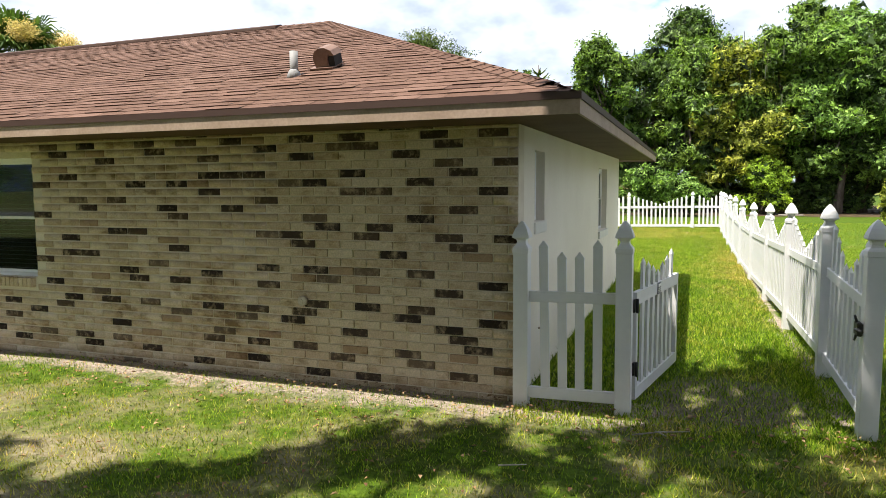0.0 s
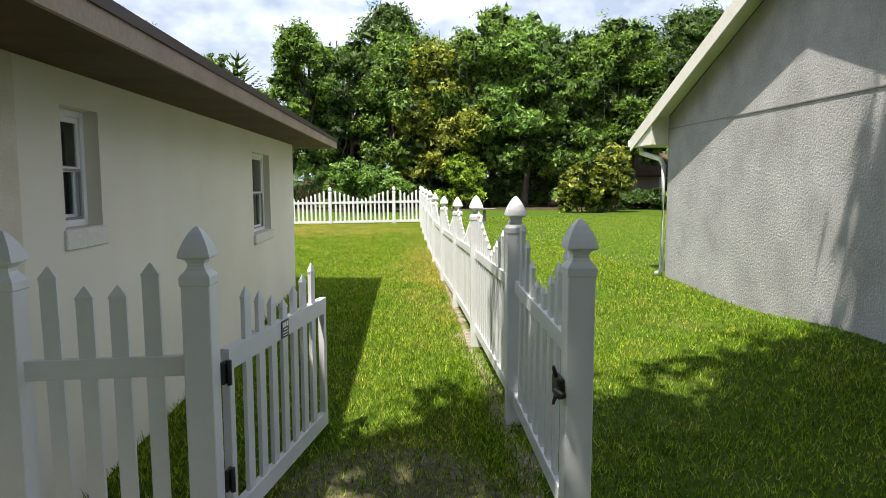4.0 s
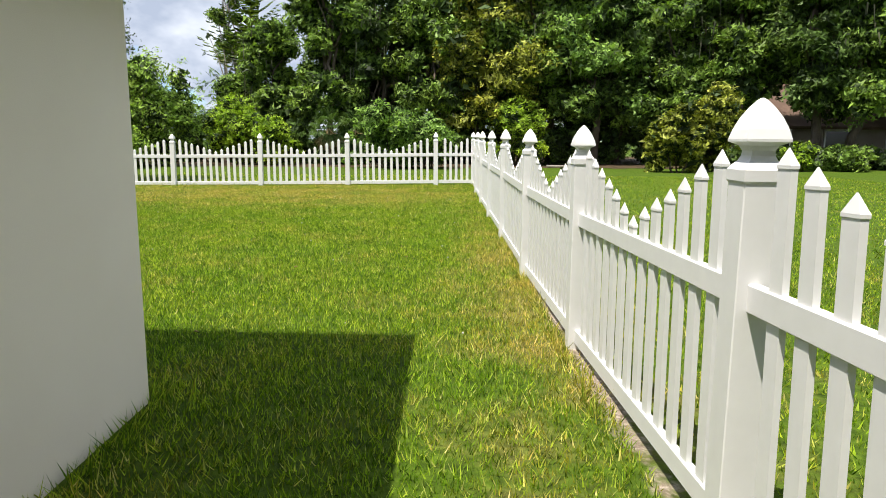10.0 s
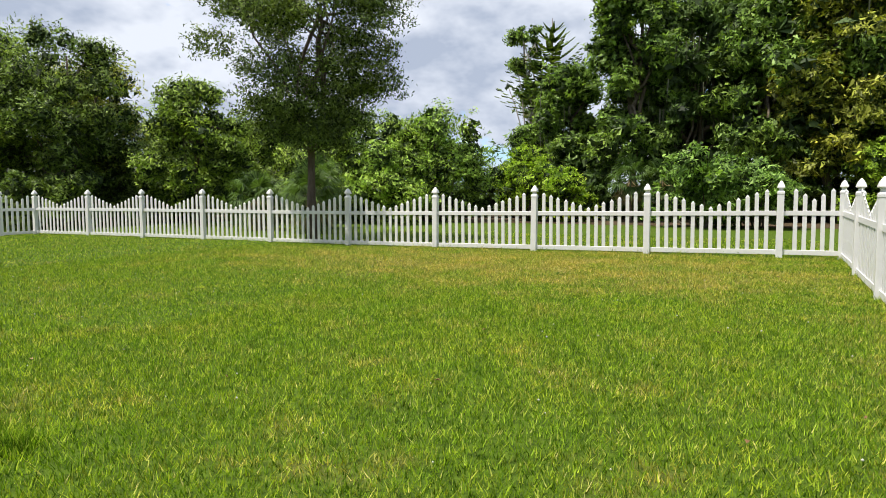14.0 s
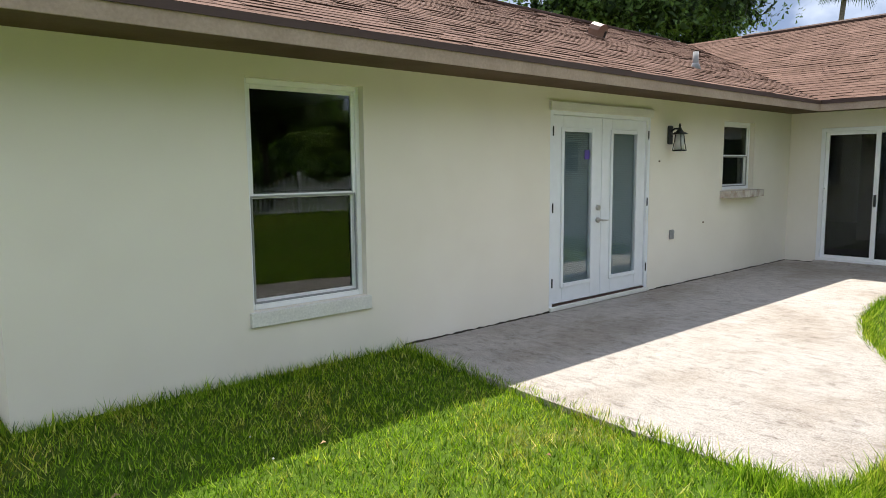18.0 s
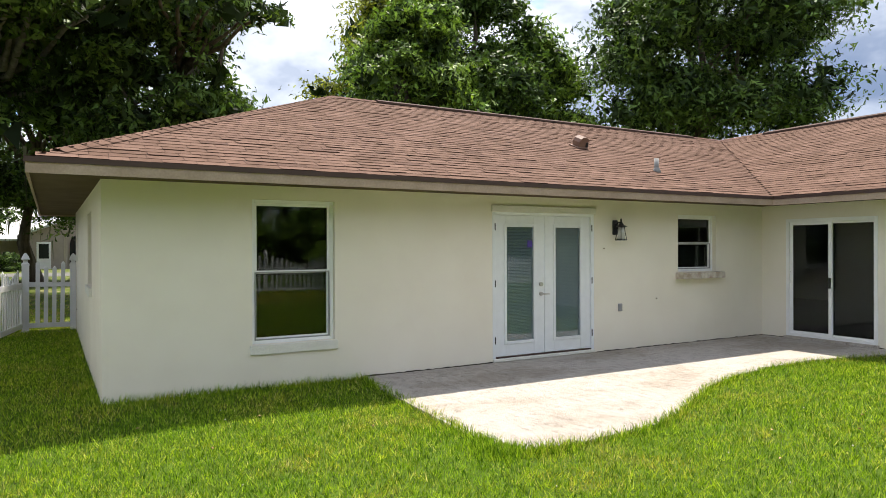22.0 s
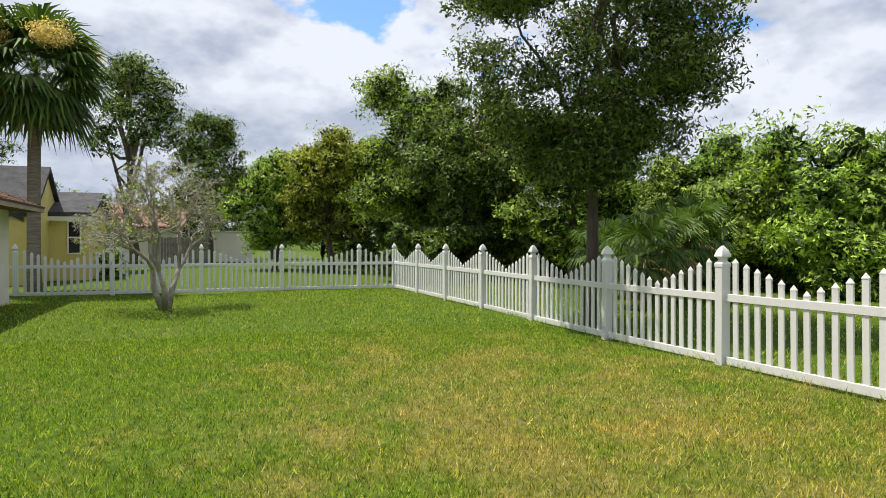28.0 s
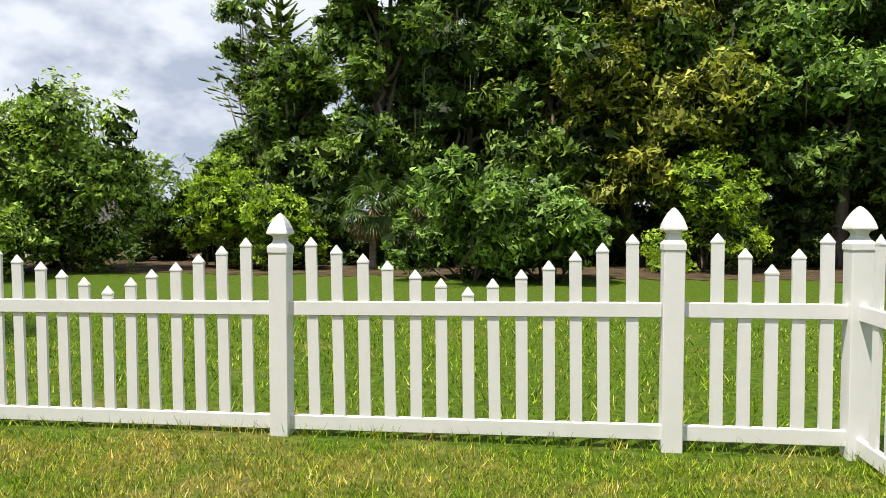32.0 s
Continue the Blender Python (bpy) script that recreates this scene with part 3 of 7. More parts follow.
def build_ground():
    xs, ys = axis_steps(-40, 25, 0.6, 900), axis_steps(-30, 45, 0.6, 900)
    gx, gy = np.meshgrid(xs, ys)
    v = np.stack([gx, gy, ground_z(gx, gy)], -1).reshape(-1, 3)
    n = len(xs)
    i = np.arange((len(xs) - 1) * (len(ys) - 1))
    r, c = i // (n - 1), i % (n - 1)
    q = r * n + c
    me = mesh_np("ground", v, np.stack([q, q + 1, q + n + 1, q + n], -1), M_LAWN)
    tagged(new("ground", me), "green lawn with dry yellow patches and bare sandy soil", "lawn", kind="structure")


build_ground()

# ---------------------------------------------------------------- house
WX, WY, EX, EY, FX, H = -10.87, 8.10, -10.87, 13.92, -18.95, 2.27
OV, ZE, ZR = 0.63, 2.395, 4.34


def wall(name, origin, along, length, z0, z1, thick, openings, material, label):
    """A wall with openings (a0, a1, b0, b1). along: unit direction; its outer face is on the right hand side of along."""
    a = Vector((along[0], along[1], 0))
    inward = Vector((-along[1], along[0], 0))
    us = sorted({0.0, length, *[v for o in openings for v in o[:2]]})
    zs = sorted({z0, z1, *[v for o in openings for v in o[2:]]})
    bm = bmesh.new()
    cache = {}

    def vert(u, d, z):
        key = (round(u, 4), d, round(z, 4))
        if key not in cache:
            cache[key] = bm.verts.new(Vector(origin) + a * u + inward * (thick if d else 0.0) + Vector((0, 0, z)))
        return cache[key]

    solid = {}
    for i in range(len(us) - 1):
        for j in range(len(zs) - 1):
            u, z = (us[i] + us[i + 1]) / 2, (zs[j] + zs[j + 1]) / 2
            solid[i, j] = not any(o[0] < u < o[1] and o[2] < z < o[3] for o in openings)
    for (i, j), s in solid.items():
        if not s:
            continue
        u0, u1, b0, b1 = us[i], us[i + 1], zs[j], zs[j + 1]
        bm.faces.new((vert(u0, 0, b0), vert(u1, 0, b0), vert(u1, 0, b1), vert(u0, 0, b1)))
        bm.faces.new((vert(u1, 1, b0), vert(u0, 1, b0), vert(u0, 1, b1), vert(u1, 1, b1)))
        for di, dj, p, q in ((-1, 0, (u0, b0), (u0, b1)), (1, 0, (u1, b1), (u1, b0)), (0, -1, (u1, b0), (u0, b0)), (0, 1, (u0, b1), (u1, b1))):
            if not solid.get((i + di, j + dj), False):
                bm.faces.new((vert(p[0], 0, p[1]), vert(q[0], 0, q[1]), vert(q[0], 1, q[1]), vert(p[0], 1, p[1])))
    bmesh.ops.recalc_face_normals(bm, faces=bm.faces)
    ob = part(name, bm, material)
    return tagged(ob, label, "wall", kind="structure")


T = 0.2
# openings as (from, to, sill, head) along each wall
OP_SIDE = [(0.64, 1.09, 1.41, 2.08), (5.17, 6.20, 1.04, 2.03)]
OP_REAR = [(1.56, 2.57, 0.42, 2.11), (4.90, 6.78, -0.04, 2.06), (8.64, 9.59, 1.12, 2.08)]
OP_WING = [(0.47, 2.02, -0.05, 2.02), (4.11, 4.60, 1.32, 2.06)]
OP_END = [(5.45, 6.33, 1.05, 2.07)]
OP_FRONT = [(5.64, 7.40, 0.735, 2.10)]
STUCCO_LABEL = "smooth cream painted stucco house wall"
wall("wall_front", (-19.0, 0.02, 0), (1, 0), 19.0, -0.3, H, T, [(19.0 - o[1], 19.0 - o[0], o[2], o[3]) for o in OP_FRONT], M_MORTAR, "tan brick front wall with scattered dark bricks")
wall("wall_side", (0, 0.02 + T, 0), (0, 1), WY - 2 * T - 0.02, -0.3, H, T, [(o[0] - T - 0.02, o[1] - T - 0.02, o[2], o[3]) for o in OP_SIDE], M_STUCCO, STUCCO_LABEL)
wall("wall_rear", (0, WY, 0), (-1, 0), -WX, -0.3, H, T, OP_REAR, M_STUCCO, STUCCO_LABEL)
wall("wall_wing", (WX, WY + 0.0, 0), (0, 1), EY - WY, -0.3, H, T, OP_WING, M_STUCCO, STUCCO_LABEL)
wall("wall_wing_end", (EX - T, EY, 0), (-1, 0), EX - T - FX, -0.3, H, T, [(o[0] - T, o[1] - T, o[2], o[3]) for o in OP_END], M_STUCCO, STUCCO_LABEL)
wall("wall_west", (FX, EY - T, 0), (0, -1), EY - 2 * T - 0.02, -0.3, H, T, [], M_STUCCO, STUCCO_LABEL)


OVF = 0.86


def roof_faces():
    """Roof planes as (eave start, eave end, top points) in plan, all with one slope."""
    e = OV
    run = 4.05 + e
    x0, x1, y0, y1, y2 = FX - e, e, -OVF, WY + e, EY + e
    rx0, rx1, ry = x0 + run, x1 - run, 4.05
    xw = WX + e
    ry2 = y2 - run
    xm = (x0 + xw) / 2
    return [
        ("front", [(x0, y0, ZE), (x1, y0, ZE), (rx1, ry, ZR), (rx0, ry, ZR)]),
        ("east", [(x1, y0, ZE), (x1, y1, ZE), (rx1, ry, ZR)]),
        ("rear", [(x1, y1, ZE), (xw, y1, ZE), (xm, ry, ZR), (rx1, ry, ZR)]),
        ("wing_east", [(xw, y1, ZE), (xw, y2, ZE), (xm, ry2, ZR), (xm, ry, ZR)]),
        ("wing_end", [(xw, y2, ZE), (x0, y2, ZE), (xm, ry2, ZR)]),
        ("west", [(x0, y2, ZE), (x0, y0, ZE), (xm, ry, ZR), (xm, ry2, ZR)]),
    ]


def build_roof():
    roof = empty("roof", pose(0, 0, 0), "brown asphalt shingle hip roof with weathered courses", "roof")
    roof["kind"] = "structure"
    verts, faces, edges = [], [], []
    rng = np.random.default_rng(5)
    for name, poly in roof_faces():
        bm = bmesh.new()
        bm.faces.new([bm.verts.new(Vector(p) + Vector((0, 0, -0.012))) for p in poly])
        r = bmesh.ops.extrude_face_region(bm, geom=bm.faces[:])
        bmesh.ops.translate(bm, vec=(0, 0, -0.03), verts=[g for g in r["geom"] if isinstance(g, bmesh.types.BMVert)])
        bmesh.ops.recalc_face_normals(bm, faces=bm.faces)
        part("roof_deck", bm, M_ROOFDECK, roof)
        p0, p1, top = Vector(poly[0]), Vector(poly[1]), Vector(poly[2])
        u = (p1 - p0).normalized()
        n = u.cross(top - p0).normalized()
        if n.z < 0:
            n = -n
        s = n.cross(u)
        if s.z < 0:
            s = -s
        pts = [((Vector(p) - p0).dot(u), (Vector(p) - p0).dot(s)) for p in poly]
        smax = max(q[1] for q in pts)

        def span(v):
            xs = []
            for (a, b), (c, d) in zip(pts, pts[1:] + pts[:1]):
                if (b - v) * (d - v) <= 0 and abs(b - d) > 1e-9:
                    xs.append(a + (c - a) * (v - b) / (d - b))
            return (min(xs), max(xs)) if len(xs) > 1 else None

        expo, row = 0.127, 0
        while row * expo < smax - 0.02:
            v0 = row * expo
            v1 = min(v0 + expo + 0.03, smax)
            lim = span(min(v0 + 0.06, smax - 0.01))
            if lim:
                x = lim[0] - (row * 0.37 % 0.3)
                while x < lim[1]:
                    w = 0.29 + rng.uniform(-0.12, 0.12)
                    a0, a1 = max(x, lim[0]), min(x + w - 0.006, lim[1])
                    if a1 - a0 > 0.02:
                        lift = 0.005 + 0.009 * rng.uniform() ** 3
                        drop = rng.uniform(-0.005, 0.005)
                        mid_ = p0 + u * (a0 + a1) / 2 + s * v0
                        single = (name == "front" and row < 9 and mid_.x > -3.2) or (name == "rear" and row < 5 and mid_.x > -7.6)
                        base = len(verts)
                        for (aa, vv, hh) in ((a0, v0 + drop, lift), (a1, v0 + drop, lift), (a1, v1, 0.0), (a0, v1, 0.0), (a0, v0 + drop, 0.0), (a1, v0 + drop, 0.0)):
                            verts.append(p0 + u * aa + s * vv + n * hh)
                        if single:
                            me = bpy.data.meshes.new("shingle")
                            me.from_pydata([tuple(q) for q in verts[base:]], [], [(0, 1, 2, 3), (4, 5, 1, 0)])
                            me.materials.append(M_SHINGLEONE)
                            me.materials.append(M_EDGESHADE)
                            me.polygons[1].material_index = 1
                            new("shingle", me).parent = roof
                            del verts[base:]
                        else:
                            faces.append((base, base + 1, base + 2, base + 3))
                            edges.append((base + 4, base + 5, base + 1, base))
                    x += w
            row += 1
    me = mesh_np("shingles", [tuple(v) for v in verts], faces, M_SHINGLE)
    ob = new("shingle_edges", mesh_np("shingle_edges", [tuple(v) for v in verts], edges, M_EDGESHADE))
    ob.parent = roof
    ob["kind"] = "stuff"
    ob = new("shingles", me)
    ob.parent = roof
    ob["kind"] = "stuff"
    # hip and ridge caps
    xm = (FX - OV + WX + OV) / 2
    run = 4.05 + OV
    lines = [((OV, -OVF, ZE), (OV - run, 4.05, ZR)), ((OV, WY + OV, ZE), (OV - run, 4.05, ZR)), ((OV - run, 4.05, ZR), (xm, 4.05, ZR)),
             ((xm, 4.05, ZR), (xm, EY + OV - run, ZR)), ((WX + OV, EY + OV, ZE), (xm, EY + OV - run, ZR)), ((FX - OV, EY + OV, ZE), (xm, EY + OV - run, ZR)), ((FX - OV, -OVF, ZE), (xm, 4.05, ZR))]
    for a, b in lines:
        a, b = Vector(a), Vector(b)
        d = (b - a).normalized()
        side = d.cross(Vector((0, 0, 1))).normalized()
        flat = abs(d.z) < 0.01
        bm = bmesh.new()
        k = int((b - a).length / 0.16)
        for i in range(k):
            c0, c1 = a + d * (i * 0.16), a + d * (i * 0.16 + 0.19)
            if min(c0.z, c1.z) < ZE + 0.06:
                continue
            up = Vector((0, 0, 1))
            dr = 0.06 if flat else 0.045
            lift0, lift1 = 0.024, 0.016
            row0 = [bm.verts.new(c0 + side * x + up * (lift0 - (dr if x else 0))) for x in (-0.13, 0, 0.13)]
            row1 = [bm.verts.new(c1 + side * x + up * (lift1 - (dr if x else 0))) for x in (-0.13, 0, 0.13)]
            bm.faces.new((row0[0], row0[1], row1[1], row1[0]))
            bm.faces.new((row0[1], row0[2], row1[2], row1[1]))
        part("ridge_cap", bm, M_SHINGLE, roof)
    # low ridge vents along the ridges
    for ax, ay, bx, by in ((OV - run - 0.9, 4.05, xm + 1.2, 4.05), (xm, 5.4, xm, EY + OV - run - 0.5)):
        d = Vector((bx - ax, by - ay, 0)).normalized()
        sd = Vector((-d.y, d.x, 0))
        bm = bmesh.new()
        rows = [[bm.verts.new(Vector((px, py, ZR)) + sd * o + Vector((0, 0, z))) for o, z in ((-0.16, -0.05), (-0.155, -0.012), (0, 0.042), (0.155, -0.012), (0.16, -0.05))] for px, py in ((ax, ay), (bx, by))]
        for k in range(4):
            bm.faces.new((rows[0][k], rows[0][k + 1], rows[1][k + 1], rows[1][k]))
        for r in rows:
            bm.faces.new(r)
        bmesh.ops.recalc_face_normals(bm, faces=bm.faces)
        part("ridge_vent", bm, M_ROOFDECK, roof, "dark brown metal ridge vent")
    # soffit, fascia and drip edge
    e = OV
    loop = [(FX - e, -OVF), (e, -OVF), (e, WY + e), (WX + e, WY + e), (WX + e, EY + e), (FX - e, EY + e)]
    inner = [(FX + 0.05, 0.05), (-0.05, 0.05), (-0.05, WY - 0.05), (WX - 0.05, WY - 0.05), (WX - 0.05, EY - 0.05), (FX + 0.05, EY - 0.05)]
    for i in range(6):
        (ax, ay), (bx, by) = loop[i], loop[(i + 1) % 6]
        (cx, cy), (dx, dy) = inner[(i + 1) % 6], inner[i]
        bm = bmesh.new()
        for z, flip in ((H, True), (H + 0.012, False)):
            vs = [bm.verts.new((x, y, z + 0.001)) for x, y in ((ax, ay), (bx, by), (cx, cy), (dx, dy))]
            bm.faces.new(vs[::-1] if flip else vs)
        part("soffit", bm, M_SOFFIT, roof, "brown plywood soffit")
        d = (Vector((bx, by, 0)) - Vector((ax, ay, 0))).normalized()
        o = Vector((d.y, -d.x, 0))
        for nm, mt, off, th, z0, z1, lab in (("fascia", M_BROWN, 0.0, 0.022, H - 0.03, ZE - 0.055, "taupe painted fascia board"), ("drip_edge", M_DRIP, 0.0, 0.034, ZE - 0.055, ZE - 0.002, "dark brown drip edge")):
            bm = bmesh.new()
            ends = []
            for idx in (i, (i + 1) % 6):
                prv, nxt, cur = Vector((*loop[idx - 1], 0)), Vector((*loop[(idx + 1) % 6], 0)), Vector((*loop[idx], 0))
                d0, d1 = (cur - prv).normalized(), (nxt - cur).normalized()
                o0, o1 = Vector((d0.y, -d0.x, 0)), Vector((d1.y, -d1.x, 0))
                ends.append((cur, cur + (o0 + o1) * th))
            vs = [bm.verts.new(v + Vector((0, 0, z))) for z in (z0, z1) for v in (ends[0][0], ends[1][0], ends[1][1], ends[0][1])]
            for f in ((3, 2, 1, 0), (4, 5, 6, 7), (0, 1, 5, 4), (1, 2, 6, 5), (2, 3, 7, 6), (3, 0, 4, 7)):
                bm.faces.new([vs[k] for k in f])
            bmesh.ops.recalc_face_normals(bm, faces=bm.faces)
            part(nm, bm, mt, roof, lab)


build_roof()

# ---------------------------------------------------------------- picket fences
PW = 0.0635


def post_meshes():
    bm = bmesh.new()
    add_box(bm, -PW, PW, -PW, PW, -0.35, 1.265, 0.004)
    shaft = bpy.data.meshes.new("post_shaft")
    bm.to_mesh(shaft)
    bm.free()
    shaft.materials.append(M_WHITE)
    bm = bmesh.new()
    square_lathe(bm, [(r, z + 0.056) for r, z in ((0.066, 1.197), (0.0685, 1.203), (0.0685, 1.238), (0.060, 1.251), (0.046, 1.266), (0.038, 1.283), (0.037, 1.298), (0.045, 1.314), (0.071, 1.327), (0.071, 1.335),
                      (0.063, 1.365), (0.049, 1.400), (0.031, 1.432), (0.013, 1.456), (0.003, 1.464))])
    cap = bpy.data.meshes.new("post_cap")
    bm.to_mesh(cap)
    bm.free()
    cap.materials.append(M_WHITE)
    return shaft, cap


SHAFT_ME, CAP_ME = post_meshes()
PICKETS = {}


def picket_mesh(top):
    key = round(top, 3)
    if key not in PICKETS:
        bm = bmesh.new()
        w, d, t = 0.038, 0.011, top - 0.055
        vs = [bm.verts.new((sx * w, sy * d, z)) for z in (0.07, t) for sx, sy in ((-1, -1), (1, -1), (1, 1), (-1, 1))]
        for k in range(4):
            bm.faces.new((vs[k], vs[(k + 1) % 4], vs[4 + (k + 1) % 4], vs[4 + k]))
        w, d = 0.0405, 0.0135
        cs = [bm.verts.new((sx * w, sy * d, z)) for z in (t - 0.006, t + 0.004) for sx, sy in ((-1, -1), (1, -1), (1, 1), (-1, 1))]
        tips = [bm.verts.new((x, 0, top)) for x in (-0.004, 0.004)]
        for k in range(4):
            bm.faces.new((cs[k], cs[(k + 1) % 4], cs[4 + (k + 1) % 4], cs[4 + k]))
        bm.faces.new((cs[3], cs[2], cs[1], cs[0]))
        bm.faces.new((cs[4], cs[5], tips[1], tips[0]))
        bm.faces.new((cs[6], cs[7], tips[0], tips[1]))
        bm.faces.new((cs[5], cs[6], tips[1]))
        bm.faces.new((cs[7], cs[4], tips[0]))
        me = bpy.data.meshes.new("picket")
        bm.to_mesh(me)
        bm.free()
        me.materials.append(M_WHITE)
        PICKETS[key] = me
    return PICKETS[key]


def add_post(fence, x, y, z):
    p = share("post", SHAFT_ME, fence, pose(x, y, z, random.uniform(-0.4, 0.4), random.uniform(-0.4, 0.4), random.uniform(-0.6, 0.6)))
    share("post_cap", CAP_ME, p, Matrix())
    return p


def add_panel(fence, a, b, count=13, low=0.06, shift=0.0):
    """Rails and scalloped pickets between two posts (x, y, base). low: the height of the bottom rail."""
    a, b = Vector(a), Vector(b)
    L = (b - a).xy.length
    rz = math.degrees(math.atan2(b.y - a.y, b.x - a.x))
    mid = (a + b) / 2
    tilt = math.degrees(math.atan2(b.z - a.z, L))
    base = pose(mid.x, mid.y, mid.z, 0, 0, rz) @ pose(0, 0, 0, 0, -tilt, 0)
    h = L / 2 - PW + 0.01
    for z0, z1 in ((0.835, 0.928), (low, low + 0.097)):
        r = part("rail", box(-h, h, -0.021, 0.021, z0, z1, 0.004), M_WHITE, fence)
        r.matrix_local = base
    pitch = (L - 2 * PW) / (count + 1)
    half = (count - 1) / 2
    for i in range(count):
        k = abs(i - half)
        top = 1.358 - (half - k) * (0.055 if count > 8 else 0.095)
        share("picket", picket_mesh(top), fence, base @ pose((i - half) * pitch + shift, 0, random.uniform(-0.004, 0.004), 0, random.uniform(-0.4, 0.4), 0))


def fence_line(name, pts, label, counts=None, low=0.06):
    fence = empty(name, pose(0, 0, 0), label, "fence", "white picket fences")
    for p in pts:
        add_post(fence, *p)
    for i, (a, b) in enumerate(zip(pts, pts[1:])):
        add_panel(fence, a, b, (counts or {}).get(i, 13), low, -0.05 if (counts or {}).get(i) == 5 else 0.0)
    return fence


FENCE_LABEL = "white vinyl scalloped picket fence with pointed post caps on the lawn"
RIGHT = [(2.63, -0.035, -0.027), (2.616, 1.698, 0.04), (2.598, 4.261, -0.003), (2.575, 6.83, -0.07), (2.516, 9.314, -0.104), (2.455, 11.79, -0.088), (2.43, 14.38, -0.052), (2.41, 16.92, -0.036), (2.40, 19.42, -0.02), (2.405, 21.94, 0.0)]
CORNER = (2.41, 24.46, 0.02)
BACK = [CORNER, (1.325, 24.46, 0.012), (-1.225, 24.46, -0.024), (-3.745, 24.46, -0.048), (-6.27, 24.46, -0.072), (-8.81, 24.46, -0.088), (-11.37, 24.46, -0.088), (-13.85, 24.46, -0.08), (-16.33, 24.46, -0.08), (-18.8, 24.46, -0.085), (-21.46, 24.46, -0.09)]
LEFT = [(-21.46, y, -0.10) for y in (24.46, 23.27, 20.8, 18.4, 15.95, 13.5, 11.1)]
fence_line("picket_fence", RIGHT, FENCE_LABEL, {0: 8}, 0.01)
add_panel(bpy.data.objects["picket_fence"], RIGHT[-1], CORNER, low=0.03)
fence_line("picket_fence", BACK, FENCE_LABEL, {0: 5})
f3 = fence_line("picket_fence", LEFT[1:], FENCE_LABEL)
add_panel(f3, LEFT[0], LEFT[1], 5)


# ---------------------------------------------------------------- trees
def leaf_cloud(name, blobs, count, size, material, rng, flat=0.25, shape=1.9, spray=18, core=None):
    """Many small leaves, gathered in sprays that sit in the shells of the given blobs (x, y, z, rx, rz). core: the
    material of big dense leaves inside, darker so that its colour carries the crown's inner shade.
    """
    blobs = np.array(blobs, float)
    vol = blobs[:, 3] ** 2 * blobs[:, 4]
    n = max(1, count // spray)
    pick = rng.choice(len(blobs), n, p=vol / vol.sum())
    d = rng.normal(size=(n, 3))
    d /= np.linalg.norm(d, axis=1)[:, None]
    r = rng.uniform(0.2, 1.2, n) ** 0.5
    lump = 1.0 + 0.25 * np.sin(d[:, 0] * 7 + pick) * np.cos(d[:, 1] * 6 + pick * 2) + 0.2 * np.sin(d[:, 2] * 9 + pick)
    mid = blobs[pick, :3] + d * (r * lump)[:, None] * np.stack([blobs[pick, 3], blobs[pick, 3], blobs[pick, 4]], -1)
    own = rng.integers(n, size=count)
    wide = np.minimum(blobs[pick, 3] * 0.22, size * 1.9)[own, None]
    c = mid[own] + rng.normal(size=(count, 3)) * wide * np.array([1.0, 1.0, 0.55])
    aim = d * 0.55 + rng.normal(size=(n, 3)) * 0.45 + np.array([0, 0, flat])
    nrm = aim[own] + rng.normal(size=(count, 3)) * 0.42
    nrm /= np.linalg.norm(nrm, axis=1)[:, None]
    t = np.cross(nrm, rng.normal(size=(count, 3)))
    t /= np.linalg.norm(t, axis=1)[:, None] + 1e-9
    b = np.cross(nrm, t)
    s = size * rng.uniform(0.55, 1.2, count)[:, None]
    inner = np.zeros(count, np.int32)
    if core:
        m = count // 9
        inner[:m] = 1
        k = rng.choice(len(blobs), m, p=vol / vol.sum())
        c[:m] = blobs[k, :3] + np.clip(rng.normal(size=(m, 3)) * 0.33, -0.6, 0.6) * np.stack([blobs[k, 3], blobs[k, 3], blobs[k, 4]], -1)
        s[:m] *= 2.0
    j = rng.uniform(-0.25, 0.25, count)[:, None]
    v = np.stack([c - t * s * shape / 2, c + t * s * (0.35 + j) - b * s * 0.42 + nrm * s * 0.15, c + t * s * shape * 0.42 + b * s * 0.36], 1).reshape(-1, 3)
    q = np.arange(count)[:, None] * 3 + np.arange(3)
    me = mesh_np(name, v, q, material, 3)
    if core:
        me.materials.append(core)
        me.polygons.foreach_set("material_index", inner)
    return me


def limb_points(p, q, rng, bend=0.12, n=5):
    p, q = Vector(p), Vector(q)
    L = (q - p).length
    out = []
    for i in range(n):
        f = i / (n - 1)
        j = Vector(rng.normal(size=3)) * L * bend * (math.sin(f * math.pi))
        out.append(tuple(p.lerp(q, f) + j * 0.6))
    return out


